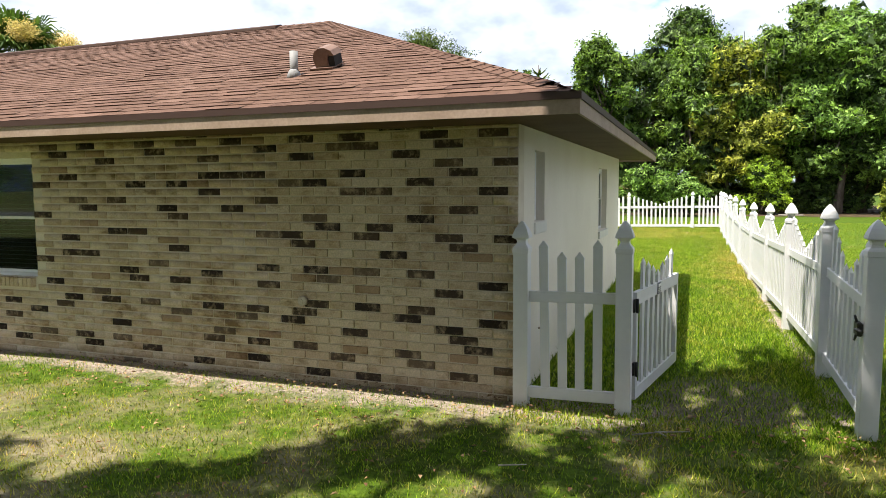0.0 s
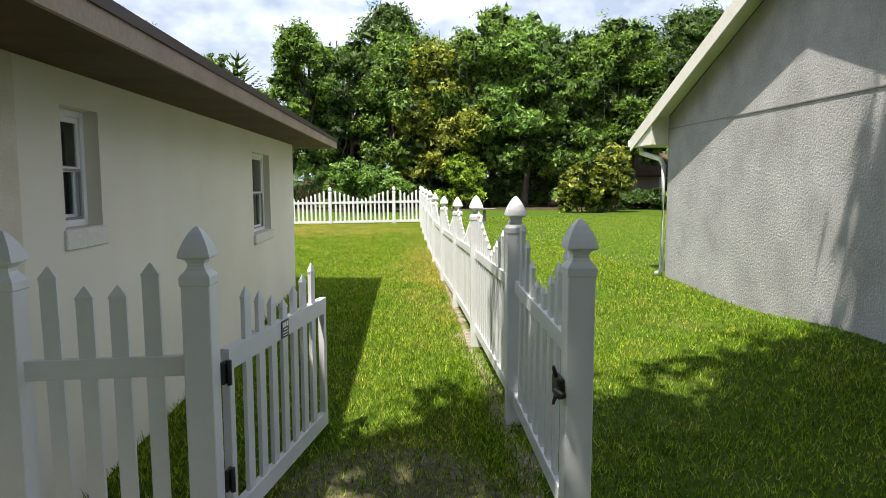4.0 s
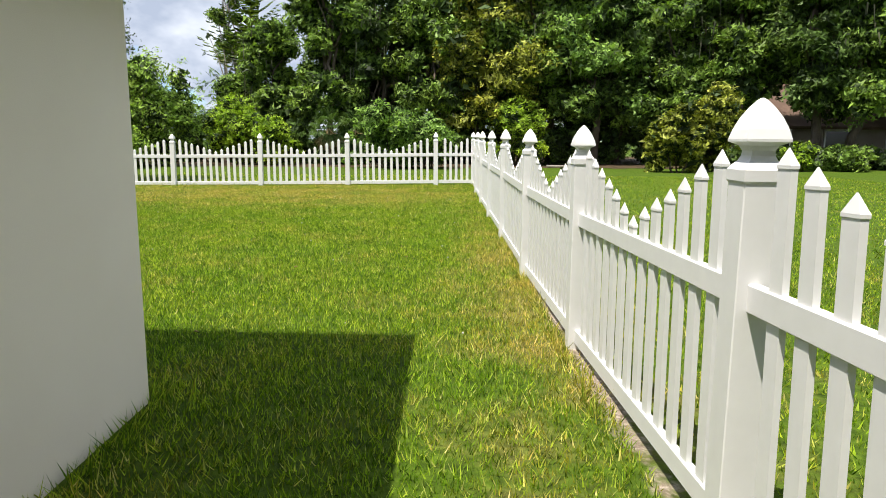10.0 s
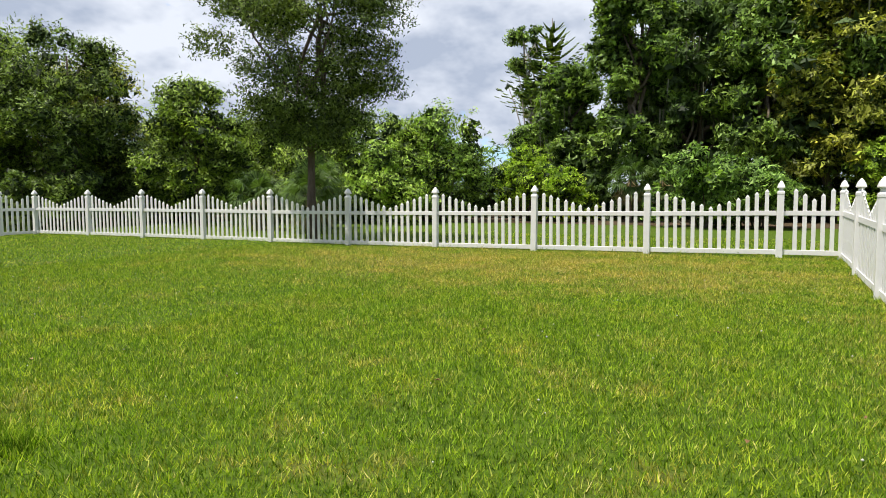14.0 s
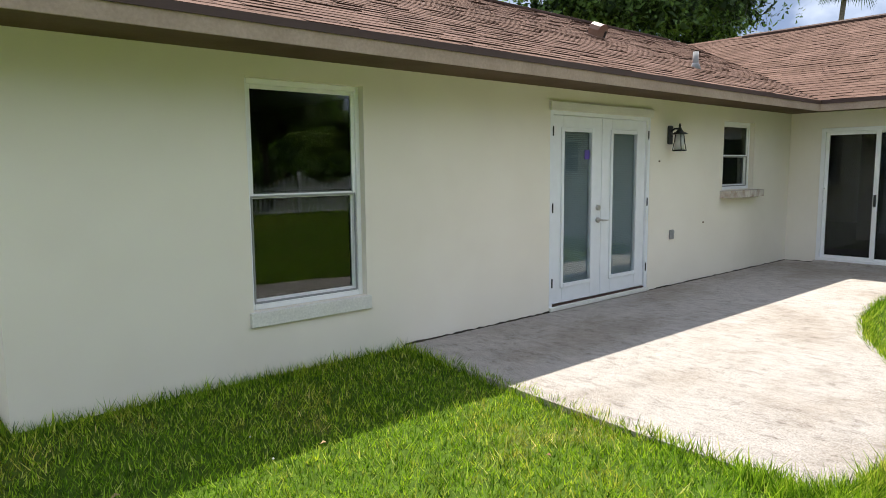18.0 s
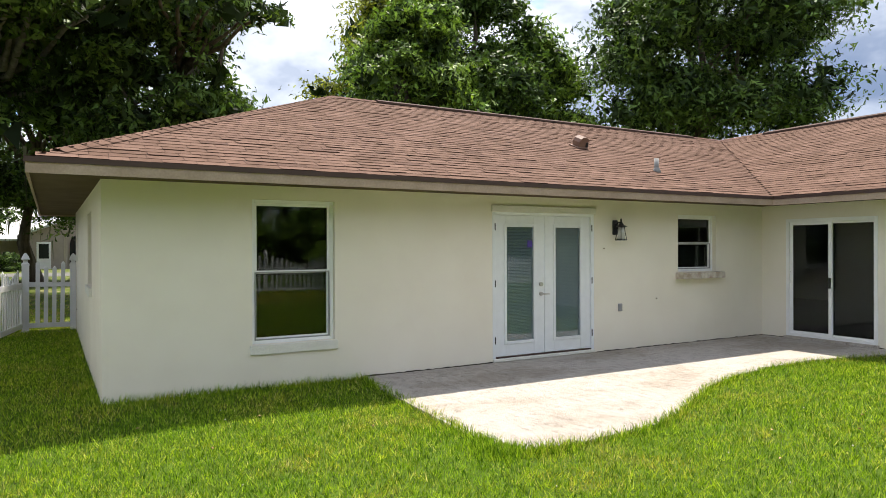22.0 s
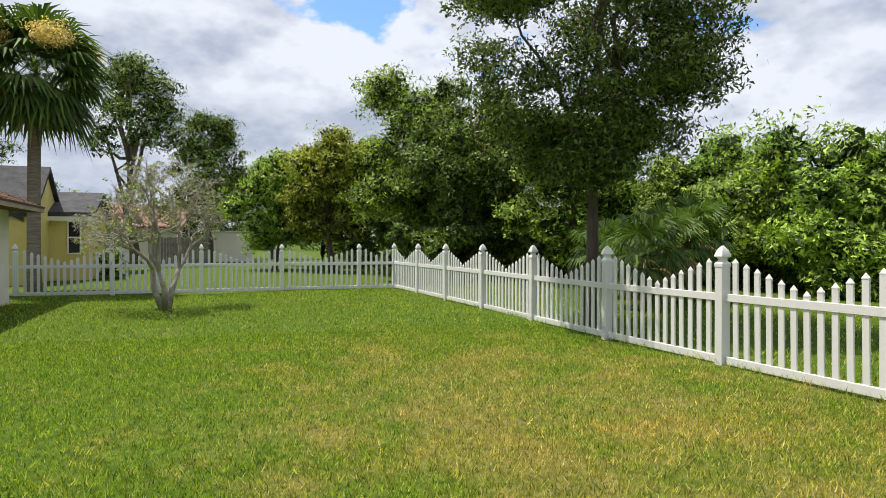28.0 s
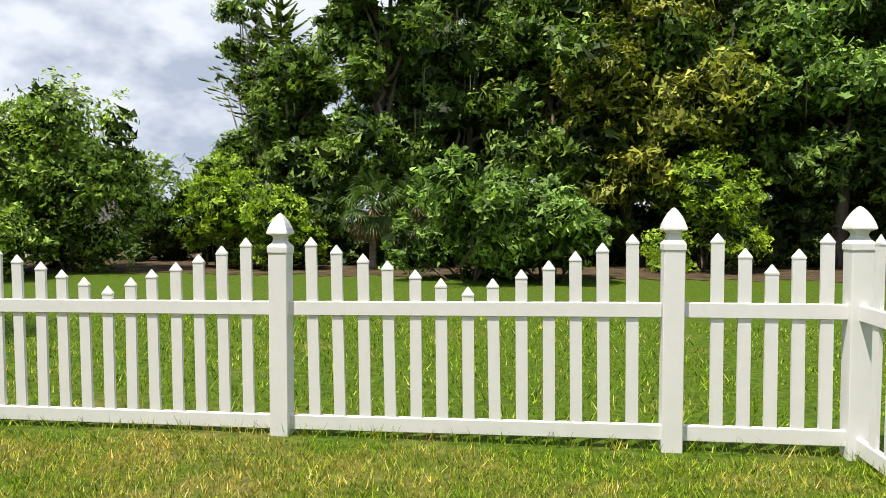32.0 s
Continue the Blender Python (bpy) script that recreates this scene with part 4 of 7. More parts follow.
def tree(name, x, y, height, radius, material, seed, leaves=9000, size=0.16, clear=0.3, trunk_r=None, label="", bark=None, blobs=16, squash=0.75, extra=(), puff=1.0, taper=1.0):
    rng = np.random.default_rng(seed)
    z = gz(x, y)
    root = empty(name, pose(x, y, z), label or "tall leafy tree with dense green crown", "tree", "trees")
    tr = trunk_r or height * 0.022
    bm = bmesh.new()
    top = (rng.uniform(-0.08, 0.08) * height, rng.uniform(-0.08, 0.08) * height, height * 0.82)
    pts = limb_points((0, 0, -0.2), top, rng, 0.05, 7)
    add_tube(bm, pts, [tr * (1.35 if i == 0 else 1.0 - 0.8 * i / 6) for i in range(7)], 9)
    bl = []
    blobs = int(blobs * 2.4)
    for i in range(blobs):
        a = i * 2.4 + rng.uniform(-0.5, 0.5)
        f = rng.uniform(0, 1)
        hh = height * (clear + (1 - clear) * (0.12 + 0.8 * f))
        rr = radius * math.sqrt(max(0.05, 1 - (2 * f - 0.75) ** 2 * 0.62)) * rng.uniform(0.35, 0.85) * min(1.0, taper + f * 1.5)
        r = radius * rng.uniform(0.16, 0.38) * puff
        c = (math.cos(a) * rr, math.sin(a) * rr, hh)
        bl.append((*c, r, r * squash))
        if i < 15:
            s = Vector(pts[2 + i % 4])
            lp = limb_points(s, c, rng, 0.1)
            add_tube(bm, lp, [tr * 0.42 * (1 - 0.18 * k) for k in range(5)], 6)
    for b in extra:
        bl.append(b)
        add_tube(bm, limb_points(pts[3], b[:3], rng, 0.06), [tr * 0.4 * (1 - 0.18 * k) for k in range(5)], 6)
    part("trunk", bm, bark or M_BARK, root)
    cr = new("crown", leaf_cloud("crown", bl, int(leaves * 1.9), size * 1.3, material, rng, core=None if size < 0.06 else M_INNERSHADE))
    cr.parent = root
    return root


def shrub(name, x, y, height, radius, material, seed, leaves=2500, size=0.12, label="dense green shrub at the wood's edge"):
    rng = np.random.default_rng(seed)
    root = empty(name, pose(x, y, gz(x, y)), label, "shrub", "shrubs")
    bl = []
    for i in range(20):
        a, rr = i * 2.4, radius * rng.uniform(0.1, 0.85)
        r = radius * rng.uniform(0.2, 0.4)
        bl.append((math.cos(a) * rr, math.sin(a) * rr, height * rng.uniform(0.12, 0.88) * (1.0 - 0.25 * rr / radius), r, height * 0.16))
    bm = bmesh.new()
    for b in bl[:6]:
        add_tube(bm, limb_points((b[0] * 0.2, b[1] * 0.2, -0.1), b[:3], rng), [0.04 - 0.006 * k for k in range(5)], 5)
    part("stem", bm, M_BARK, root)
    cr = new("foliage", leaf_cloud("foliage", bl, int(leaves * 1.8), size * 1.3, material, rng, core=M_INNERSHADE))
    cr.parent = root
    return root



# ---------------------------------------------------------------- inside of the house: unseen rooms, indoor dimness painted near black
part("ceiling", box(FX + T, -T, 0.25, WY - T, H - 0.06, H - 0.005), M_SHADEBLACK)["kind"] = "structure"
part("ceiling", box(FX + T, WX - T, WY - T + 0.01, EY - T, H - 0.06, H - 0.005), M_SHADEBLACK)["kind"] = "structure"
part("floor", box(FX + T, -T, 0.25, WY - T, -0.12, -0.06), M_SHADEBLACK)["kind"] = "structure"
part("floor", box(FX + T, WX - T, WY - T + 0.01, EY - T, -0.12, -0.06), M_SHADEBLACK)["kind"] = "structure"
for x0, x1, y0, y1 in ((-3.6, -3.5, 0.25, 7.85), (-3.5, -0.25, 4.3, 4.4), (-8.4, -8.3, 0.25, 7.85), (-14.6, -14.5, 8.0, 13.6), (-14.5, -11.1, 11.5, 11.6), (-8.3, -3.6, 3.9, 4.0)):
    part("wall_inside", box(x0, x1, y0, y1, -0.05, H - 0.07), M_SHADEBLACK)["kind"] = "structure"


# ---------------------------------------------------------------- windows and doors
def facing(origin, along, u, z):
    """The pose of an opening: x to the right seen from outside, y into the house, z up."""
    a, n = Vector((along[0], along[1], 0)), Vector((-along[1], along[0], 0))
    p = Vector(origin) + a * u + Vector((0, 0, z))
    return Matrix(((a.x, n.x, 0, p.x), (a.y, n.y, 0, p.y), (0, 0, 1, p.z), (0, 0, 0, 1)))


def bars(w, h, t, y0, y1, x0=0.0, z0=0.0):
    """A rectangular frame of four bars as one mesh."""
    bm = bmesh.new()
    add_box(bm, x0, x0 + t, y0, y1, z0, z0 + h, 0.004)
    add_box(bm, x0 + w - t, x0 + w, y0, y1, z0, z0 + h, 0.004)
    add_box(bm, x0 + t, x0 + w - t, y0, y1, z0, z0 + t, 0.004)
    add_box(bm, x0 + t, x0 + w - t, y0, y1, z0 + h - t, z0 + h, 0.004)
    return bm


def pane(name, x0, x1, y, z0, z1, parent, material=None):
    p = part(name, box(x0, x1, y, y + 0.006, z0, z1), material or M_GLASS, parent, "pale clear glass" if material else "dark reflecting glass")
    p.visible_shadow = False
    return p


M_SCREENSHADE = mat_plain("screen_room_shade", (0.014, 0.017, 0.015), 0.8, 0.0, 0.1)
M_BLIND = mat_plain("white_blind", (0.17, 0.215, 0.24), 0.6)
M_BACKING = mat_plain("blind_backing", (0.08, 0.10, 0.115), 0.6)
M_SILL = mat_two("painted_sill", (0.74, 0.72, 0.65), (0.80, 0.785, 0.72), 3.0, 0.8, 0.05, 60.0, 0.001)


def window(name, m, w, h, label, sill=0.0, screen=True, depth=0.09, blind=False, t=0.040):
    win = empty(name, m, label, "window")
    win["kind"] = "structure"
    part("window_frame", bars(w, h, t, depth, depth + 0.07), M_TRIM, win, "white vinyl frame")
    mid = h * 0.5
    s = t * 0.8
    up = part("upper_sash", bars(w - 2 * t, h - mid - t + 0.02, s, depth + 0.012, depth + 0.04, t, mid - 0.02), M_TRIM, win)
    pane("pane", t + s, w - t - s, depth + 0.024, mid - 0.02 + s, h - t - s, up)
    lo = part("lower_sash", bars(w - 2 * t, mid - t + 0.02, s, depth + 0.04, depth + 0.066, t, t), M_TRIM, win)
    pane("pane", t + s, w - t - s, depth + 0.052, t + s, mid + 0.02 - s, lo)
    if screen:
        part("screen_frame", bars(w - 2 * t - 0.01, mid - t, 0.016, depth + 0.008, depth + 0.02, t + 0.005, t), M_GALV, win, "grey aluminium screen frame")
    if blind:
        bm = bmesh.new()
        for k in range(int(h / 0.05)):
            add_box(bm, t, w - t, depth + 0.09, depth + 0.125, 0.03 + k * 0.05, 0.034 + k * 0.05)
        part("blind", bm, M_BLIND, win, "white horizontal blind slats")
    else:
        # opaque sheet behind the lower sash; screen and dim room are painted in its colour
        part("room_shade", box(t, w - t, depth + 0.085, depth + 0.09, t, mid), M_SCREENSHADE, win, "near-black sheet for insect screen and room shade")
    if sill:
        part("window_sill", box(-0.03, w + 0.03, -sill, depth + 0.02, -0.115, -0.003, 0.006), M_SILL, win, "painted stucco sill")
    return win


SIDE, REAR, WING = ((0, 0, 0), (0, 1)), ((0, WY, 0), (-1, 0)), ((WX, WY, 0), (0, 1))
END = ((EX, EY, 0), (-1, 0))


def on(wall_, op):
    return facing(wall_[0], wall_[1], op[0], op[2]), op[1] - op[0], op[3] - op[2]


window("window_1", *on(SIDE, OP_SIDE[0]), "small white double-hung window set deep in cream stucco", 0.02, depth=0.085)
window("window_2", *on(SIDE, OP_SIDE[1]), "white double-hung window set deep in cream stucco", 0.035, depth=0.085)
window("window_3", *on(REAR, OP_REAR[0]), "tall white double-hung window with dark glass", 0.03, depth=0.06)
wk = window("window_4", *on(REAR, OP_REAR[2]), "white double-hung window over a painted brick ledge", 0.0, depth=0.07)
window("window_5", *on(WING, OP_WING[1]), "small white double-hung window in stucco", 0.02, depth=0.08)
window("window_6", *on(END, OP_END[0]), "white double-hung window in stucco", 0.025, depth=0.1)
FRONTW = ((-19.0, 0.0, 0), (1, 0))
window("window_7", facing(FRONTW[0], FRONTW[1], 19.0 - 7.40, 0.735), 1.76, 1.365, "white window with open blinds in the brick wall", 0.0, False, 0.07, True)
# brick ledge below the kitchen window
M_LEDGE = mat_two("worn_ledge_brick", (0.40, 0.31, 0.25), (0.66, 0.61, 0.54), 9.0, 0.9, 0.6, 60.0, 0.004)
for k in range(14):
    b = part("ledge_brick", box(-0.06 + k * 0.077, 0.013 + k * 0.077, -0.15, 0.02, -0.115, -0.01, 0.006), M_LEDGE, wk, "worn painted brick")

M_DOORWHITE = mat_plain("door_white", (0.79, 0.81, 0.83), 0.4, 0.0, 0.4)


def french_door():
    m, w, h = on(REAR, OP_REAR[1])
    d = empty("door_1", m, "white double french door with blinds between the glass", "door")
    d["kind"] = "structure"
    jt = 0.055
    bm = bmesh.new()
    add_box(bm, 0, jt, 0.0, 0.12, 0, h, 0.004)
    add_box(bm, w - jt, w, 0.0, 0.12, 0, h, 0.004)
    add_box(bm, jt, w - jt, 0.0, 0.12, h - 0.06, h, 0.004)
    part("door_frame", bm, M_DOORWHITE, d)
    part("head_trim", box(-0.02, w + 0.02, -0.035, 0.0, h - 0.02, h + 0.075, 0.005), M_SILL, d, "cream head trim")
    part("threshold", box(0, w, -0.028, 0.1, -0.03, 0.012, 0.004), M_SILL, d, "pale worn threshold")
    part("sweep", box(0.05, w - 0.05, 0.012, 0.03, 0.012, 0.03), M_DRIP, d, "dark door sweep")
    lw = (w - 2 * jt) / 2
    for k in (0, 1):
        x0 = jt + k * lw + 0.003
        x1 = x0 + lw - 0.006
        st = 0.19
        leaf = bmesh.new()
        zb, zt = 0.035, h - 0.063
        g0, g1, gz0, gz1 = x0 + st, x1 - st, zb + 0.20, zt - 0.155
        add_box(leaf, x0, g0, 0.03, 0.075, zb, zt, 0.003)
        add_box(leaf, g1, x1, 0.03, 0.075, zb, zt, 0.003)
        add_box(leaf, g0, g1, 0.03, 0.075, zb, gz0, 0.003)
        add_box(leaf, g0, g1, 0.03, 0.075, gz1, zt, 0.003)
        lf = part("door_leaf", leaf, M_DOORWHITE, d)
        part("glazing_bead", bars(g1 - g0 + 0.07, gz1 - gz0 + 0.07, 0.045, 0.014, 0.03, g0 - 0.035, gz0 - 0.035), M_DOORWHITE, lf)
        pane("pane", g0, g1, 0.045, gz0, gz1, lf, M_CLEAR)
        bm = bmesh.new()
        n = int((gz1 - gz0) / 0.021)
        for q in range(n):
            z = gz0 + 0.008 + q * 0.021
            vs = [bm.verts.new(v) for v in ((g0 + 0.01, 0.057, z), (g1 - 0.01, 0.057, z), (g1 - 0.01, 0.064, z + (0.018 if k else 0.0165)), (g0 + 0.01, 0.064, z + (0.018 if k else 0.0165)))]
            bm.faces.new(vs)
        part("blind", bm, M_BLIND, lf, "pale blind slats between the panes")
        part("blind_backing", box(g0, g1, 0.07, 0.074, gz0, gz1), M_BACKING, lf)
        hx = w - jt + 0.004 if k else jt - 0.016
        for z in (0.22, 1.02, 1.82):
            part("hinge", box(hx, hx + 0.012, -0.012, 0.02, z, z + 0.1, 0.003), M_BLACK, lf, "black hinge")
    cx = jt + lw - 0.07
    for z, r in ((1.04, 0.032), (0.90, 0.03)):
        bm = bmesh.new()
        add_tube(bm, [(cx, 0.03, z), (cx, 0.005, z), (cx, 0.0, z)], [r, r, r * 0.8], 14)
        if z < 0.95:
            add_tube(bm, [(cx, 0.0, z), (cx, -0.045, z)], [0.012, 0.012], 10)
            add_tube(bm, [(cx - 0.005, -0.045, z), (cx + 0.04, -0.05, z), (cx + 0.11, -0.045, z - 0.004)], [0.012, 0.011, 0.008], 8)
        part("door_handle" if z < 0.95 else "deadbolt", bm, M_STEEL, d, "satin nickel lever" if z < 0.95 else "satin nickel deadbolt")
    part("window_sticker", box(jt + lw - 0.30, jt + lw - 0.215, 0.040, 0.043, 1.58, 1.68), mat_plain("purple_sticker", (0.10, 0.06, 0.35), 0.5), d, "small purple sticker on the glass")


french_door()


def sliding_door():
    m, w, h = on(WING, OP_WING[0])
    d = empty("door_2", m, "white framed sliding glass patio door, half open behind its screen", "door")
    d["kind"] = "structure"
    part("door_frame", bars(w, h, 0.06, -0.014, 0.11), M_TRIM, d)
    half = w / 2
    for k, (x0, x1, y) in enumerate(((0.045, half + 0.03, 0.02), (half - 0.03, w - 0.045, 0.06))):
        p = part("sliding_panel", bars(x1 - x0, h - 0.09, 0.065 if k == 0 else 0.05, y, y + 0.03, x0, 0.045), M_TRIM, d)
        pane("pane", x0 + 0.04, x1 - 0.04, y + 0.012, 0.085, h - 0.085, p)
    # solid sheet indoors: its near-black colour holds the screen and the room's shade
    part("screen", box(half + 0.0, w - 0.08, 0.10, 0.104, 0.06, h - 0.06), M_SCREENSHADE, d, "near-black sheet for insect screen and room shade")
    part("door_handle", box(half - 0.012, half + 0.014, -0.03, 0.02, 0.88, 1.06, 0.006), M_BLACK, d, "black pull handle")
    bm = bmesh.new()
    add_tube(bm, [(0.07, 0.02, 0.95), (0.07, -0.03, 0.97), (0.07, -0.03, 1.13), (0.07, 0.02, 1.15)], [0.009] * 4, 8)
    part("door_handle", bm, M_TRIM, d, "white pull handle")
    part("latch_tag", box(0.26, 0.34, 0.012, 0.016, 0.07, 0.10), M_TRIM, d)
    part("threshold", box(-0.02, w + 0.02, -0.06, 0.0, -0.03, 0.02, 0.004), M_CONC, d)


sliding_door()


# ---------------------------------------------------------------- things on the walls
def lantern():
    m = facing(*REAR, 7.21, 1.65)
    t = empty("wall_lantern", m, "black lantern wall light with seeded glass beside the french door", "wall light")
    part("back_plate", box(-0.055, 0.055, -0.022, 0.0, 0.08, 0.31, 0.01), M_BLACK, t)
    bm = bmesh.new()
    add_tube(bm, [(0, -0.02, 0.24), (0, -0.07, 0.27), (0, -0.13, 0.27)], [0.014, 0.012, 0.012], 8)
    part("arm", bm, M_BLACK, t)
    bm = bmesh.new()
    for k in range(4):
        a = math.pi / 4 + k * math.pi / 2
        c, s_ = math.cos(a), math.sin(a)
        add_tube(bm, [(0.05 * c, -0.14 + 0.05 * s_, 0.21), (0.06 * c, -0.14 + 0.06 * s_, 0.12), (0.085 * c, -0.14 + 0.085 * s_, 0.0)], [0.006] * 3, 5)
    for r0, r1, z0, z1 in ((0.062, 0.03, 0.21, 0.255), (0.105, 0.062, 0.20, 0.225), (0.03, 0.012, 0.255, 0.29), (0.012, 0.016, 0.29, 0.31), (0.016, 0.003, 0.31, 0.335)):
        add_tube(bm, [(0, -0.14, z0), (0, -0.14, z1)], [r0, r1], 10)
    add_tube(bm, [(0, -0.14, -0.008), (0, -0.14, 0.008)], [0.088, 0.088], 10)
    part("cage", bm, M_BLACK, t)
    bm = bmesh.new()
    add_tube(bm, [(0, -0.14, 0.01), (0, -0.14, 0.2)], [0.062, 0.045], 12)
    g = part("shade", bm, mat_plain("seeded_glass", (0.55, 0.55, 0.52), 0.15), t, "pale seeded glass shade")


lantern()


def outlet_box():
    t = empty("outlet_box", facing(*REAR, 7.31, 0.53), "grey weatherproof outlet cover on the stucco wall", "outlet")
    part("cover", box(-0.04, 0.04, -0.028, 0.0, 0, 0.12, 0.006), M_GALV, t)
    part("flap", box(-0.03, 0.03, -0.036, -0.028, 0.01, 0.055, 0.004), M_GALV, t)
    part("flap", box(-0.03, 0.03, -0.036, -0.028, 0.065, 0.11, 0.004), M_GALV, t)


outlet_box()


def dryer_vent():
    t = empty("wall_exhaust", facing(EX and (EX, EY, 0), (-1, 0), -EX * 0 + 2.40, 1.12), "grey metal exhaust pipe with a round flange on the stucco wall", "exhaust pipe")
    bm = bmesh.new()
    add_tube(bm, [(0, 0, 0.06), (0, -0.015, 0.06)], [0.11, 0.11], 18)
    part("flange", bm, M_GALV, t)
    bm = bmesh.new()
    add_tube(bm, [(0, -0.01, 0.06), (0, -0.2, 0.04), (0, -0.22, 0.04)], [0.055, 0.055, 0.05], 14)
    part("pipe", bm, M_GALV, t)
    bm = bmesh.new()
    add_tube(bm, [(0, -0.21, 0.04), (0, -0.26, 0.03)], [0.062, 0.062], 14)
    part("end_cap", bm, M_BLACK, t)
    h = empty("hose_bib", facing((EX, EY, 0), (-1, 0), 2.20, 0.30), "small dark brass garden tap on the wall", "tap")
    bm = bmesh.new()
    add_tube(bm, [(0, 0, 0.05), (0, -0.07, 0.05), (0, -0.10, 0.0)], [0.013, 0.014, 0.012], 8)
    part("spout", bm, M_BLACK, h)
    bm = bmesh.new()
    add_tube(bm, [(0, -0.06, 0.05), (0, -0.065, 0.085), (0, -0.065, 0.095)], [0.006, 0.03, 0.03], 10)
    part("handle", bm, M_BLACK, h)


dryer_vent()
# small fittings left in the walls
M_VENTBOLT = mat_plain("rusty_bolt", (0.20, 0.14, 0.10), 0.7)
for wall_, u, z in ((REAR, 8.12, 0.70), (WING, 2.95, 0.80), (WING, 5.05, 1.78), (END, 0.35, 1.85), (SIDE, 0.85, 0.36), (REAR, 6.98, 1.52)):
    t = empty("wall_bracket", facing(*wall_, u, z), "small rusty bolt in the stucco wall", "bolt")
    bm = bmesh.new()
    add_tube(bm, [(0, 0, 0), (0, -0.014, 0)], [0.008, 0.007], 8)
    add_tube(bm, [(0, -0.014, 0), (0, -0.019, 0)], [0.012, 0.010], 6)
    part("bolt", bm, M_VENTBOLT, t)
bv = empty("round_vent_cap", facing(FRONTW[0], FRONTW[1], 19.0 - 2.12, 0.655), "round tan vent cap on the brick wall", "vent cap")
bm = bmesh.new()
add_tube(bm, [(0, 0.0, 0), (0, -0.03, 0), (0, -0.04, 0)], [0.05, 0.05, 0.042], 16)
part("cap", bm, M_LEDGE, bv)
bm = bmesh.new()
add_tube(bm, [(0, -0.04, 0), (0, -0.05, 0)], [0.02, 0.015], 10)
part("knob", bm, M_LEDGE, bv)

# ---------------------------------------------------------------- roof fittings
SL = (ZR - ZE) / (4.05 + OV)
M_VENT = mat_two("brown_vent_metal", (0.17, 0.10, 0.075), (0.24, 0.15, 0.11), 8.0, 0.5, 0.1, 50.0, 0.001)


def roof_vent(x, y, z, out, flip):
    """out: the plan direction in which the slope falls."""
    o = Vector((out[0], out[1], -SL)).normalized()
    u = Vector((-out[1], out[0], 0)) * flip
    n = u.cross(o).normalized()
    if n.z < 0:
        n = -n
    m = Matrix(((u.x, o.x, n.x, x), (u.y, o.y, n.y, y), (u.z, o.z, n.z, z), (0, 0, 0, 1))) @ Matrix.Diagonal((0.78, 0.78, 0.85, 1))
    t = empty("roof_vent", m, "brown metal gooseneck roof vent on the shingles", "roof vent", "roof vents")
    part("flange", box(-0.16, 0.17, -0.17, 0.17, 0.0, 0.018), M_VENT, t)
    bm = bmesh.new()
    prof = [(0.10, 0.0), (0.12, 0.12), (0.09, 0.19), (0.02, 0.235), (-0.07, 0.235), (-0.15, 0.20), (-0.19, 0.14), (-0.17, 0.135), (-0.10, 0.15), (-0.08, 0.10), (-0.09, 0.0)]
    a = [bm.verts.new((px, -0.12, pz)) for px, pz in prof]
    b = [bm.verts.new((px, 0.12, pz)) for px, pz in prof]
    for k in range(len(prof)):
        q = (k + 1) % len(prof)
        bm.faces.new((a[k], a[q], b[q], b[k]))
    bm.faces.new(a)
    bm.faces.new(b[::-1])
    bmesh.ops.recalc_face_normals(bm, faces=bm.faces)
    part("hood", bm, M_VENT, t)
    # no hollow here: a near-black block paints the shade under the hood
    part("mouth", box(-0.175, -0.09, -0.105, 0.105, 0.02, 0.13), M_SHADEBLACK, t, "near-black block for the shaded vent mouth")


SLF = (ZR - ZE) / (4.05 + OVF)
roof_vent(-2.12, 0.55, ZE + (0.55 + OVF) * SLF + 0.012, (0, -1), -1)
roof_vent(-8.0, 6.37, ZE + (WY + OV - 6.37) * SL + 0.012, (0, 1), -1)
roof_vent(-11.45, 12.5, ZE + (WX + OV + 11.45) * SL + 0.012, (1, 0), 1)
for x, y, z, h in ((-2.33, 0.26, ZE + (0.26 + OVF) * SLF, 0.24), (-8.64, 7.64, ZE + (WY + OV - 7.64) * SL, 0.22), (-11.11, 11.2, ZE + (WX + OV + 11.11) * SL, 0.2)):
    t = empty("vent_pipe", pose(x, y, z), "grey lead-capped plumbing vent pipe on the roof", "vent pipe", "vent pipes")
    bm = bmesh.new()
    add_tube(bm, [(0, 0, -0.05), (0, 0, h)], [0.04, 0.04], 12)
    part("pipe", bm, M_GALV, t)
    bm = bmesh.new()
    add_tube(bm, [(0, 0, -0.05), (0, 0, 0.05), (0, 0, 0.06)], [0.09, 0.05, 0.043], 12)
    part("boot", bm, M_GALV, t)

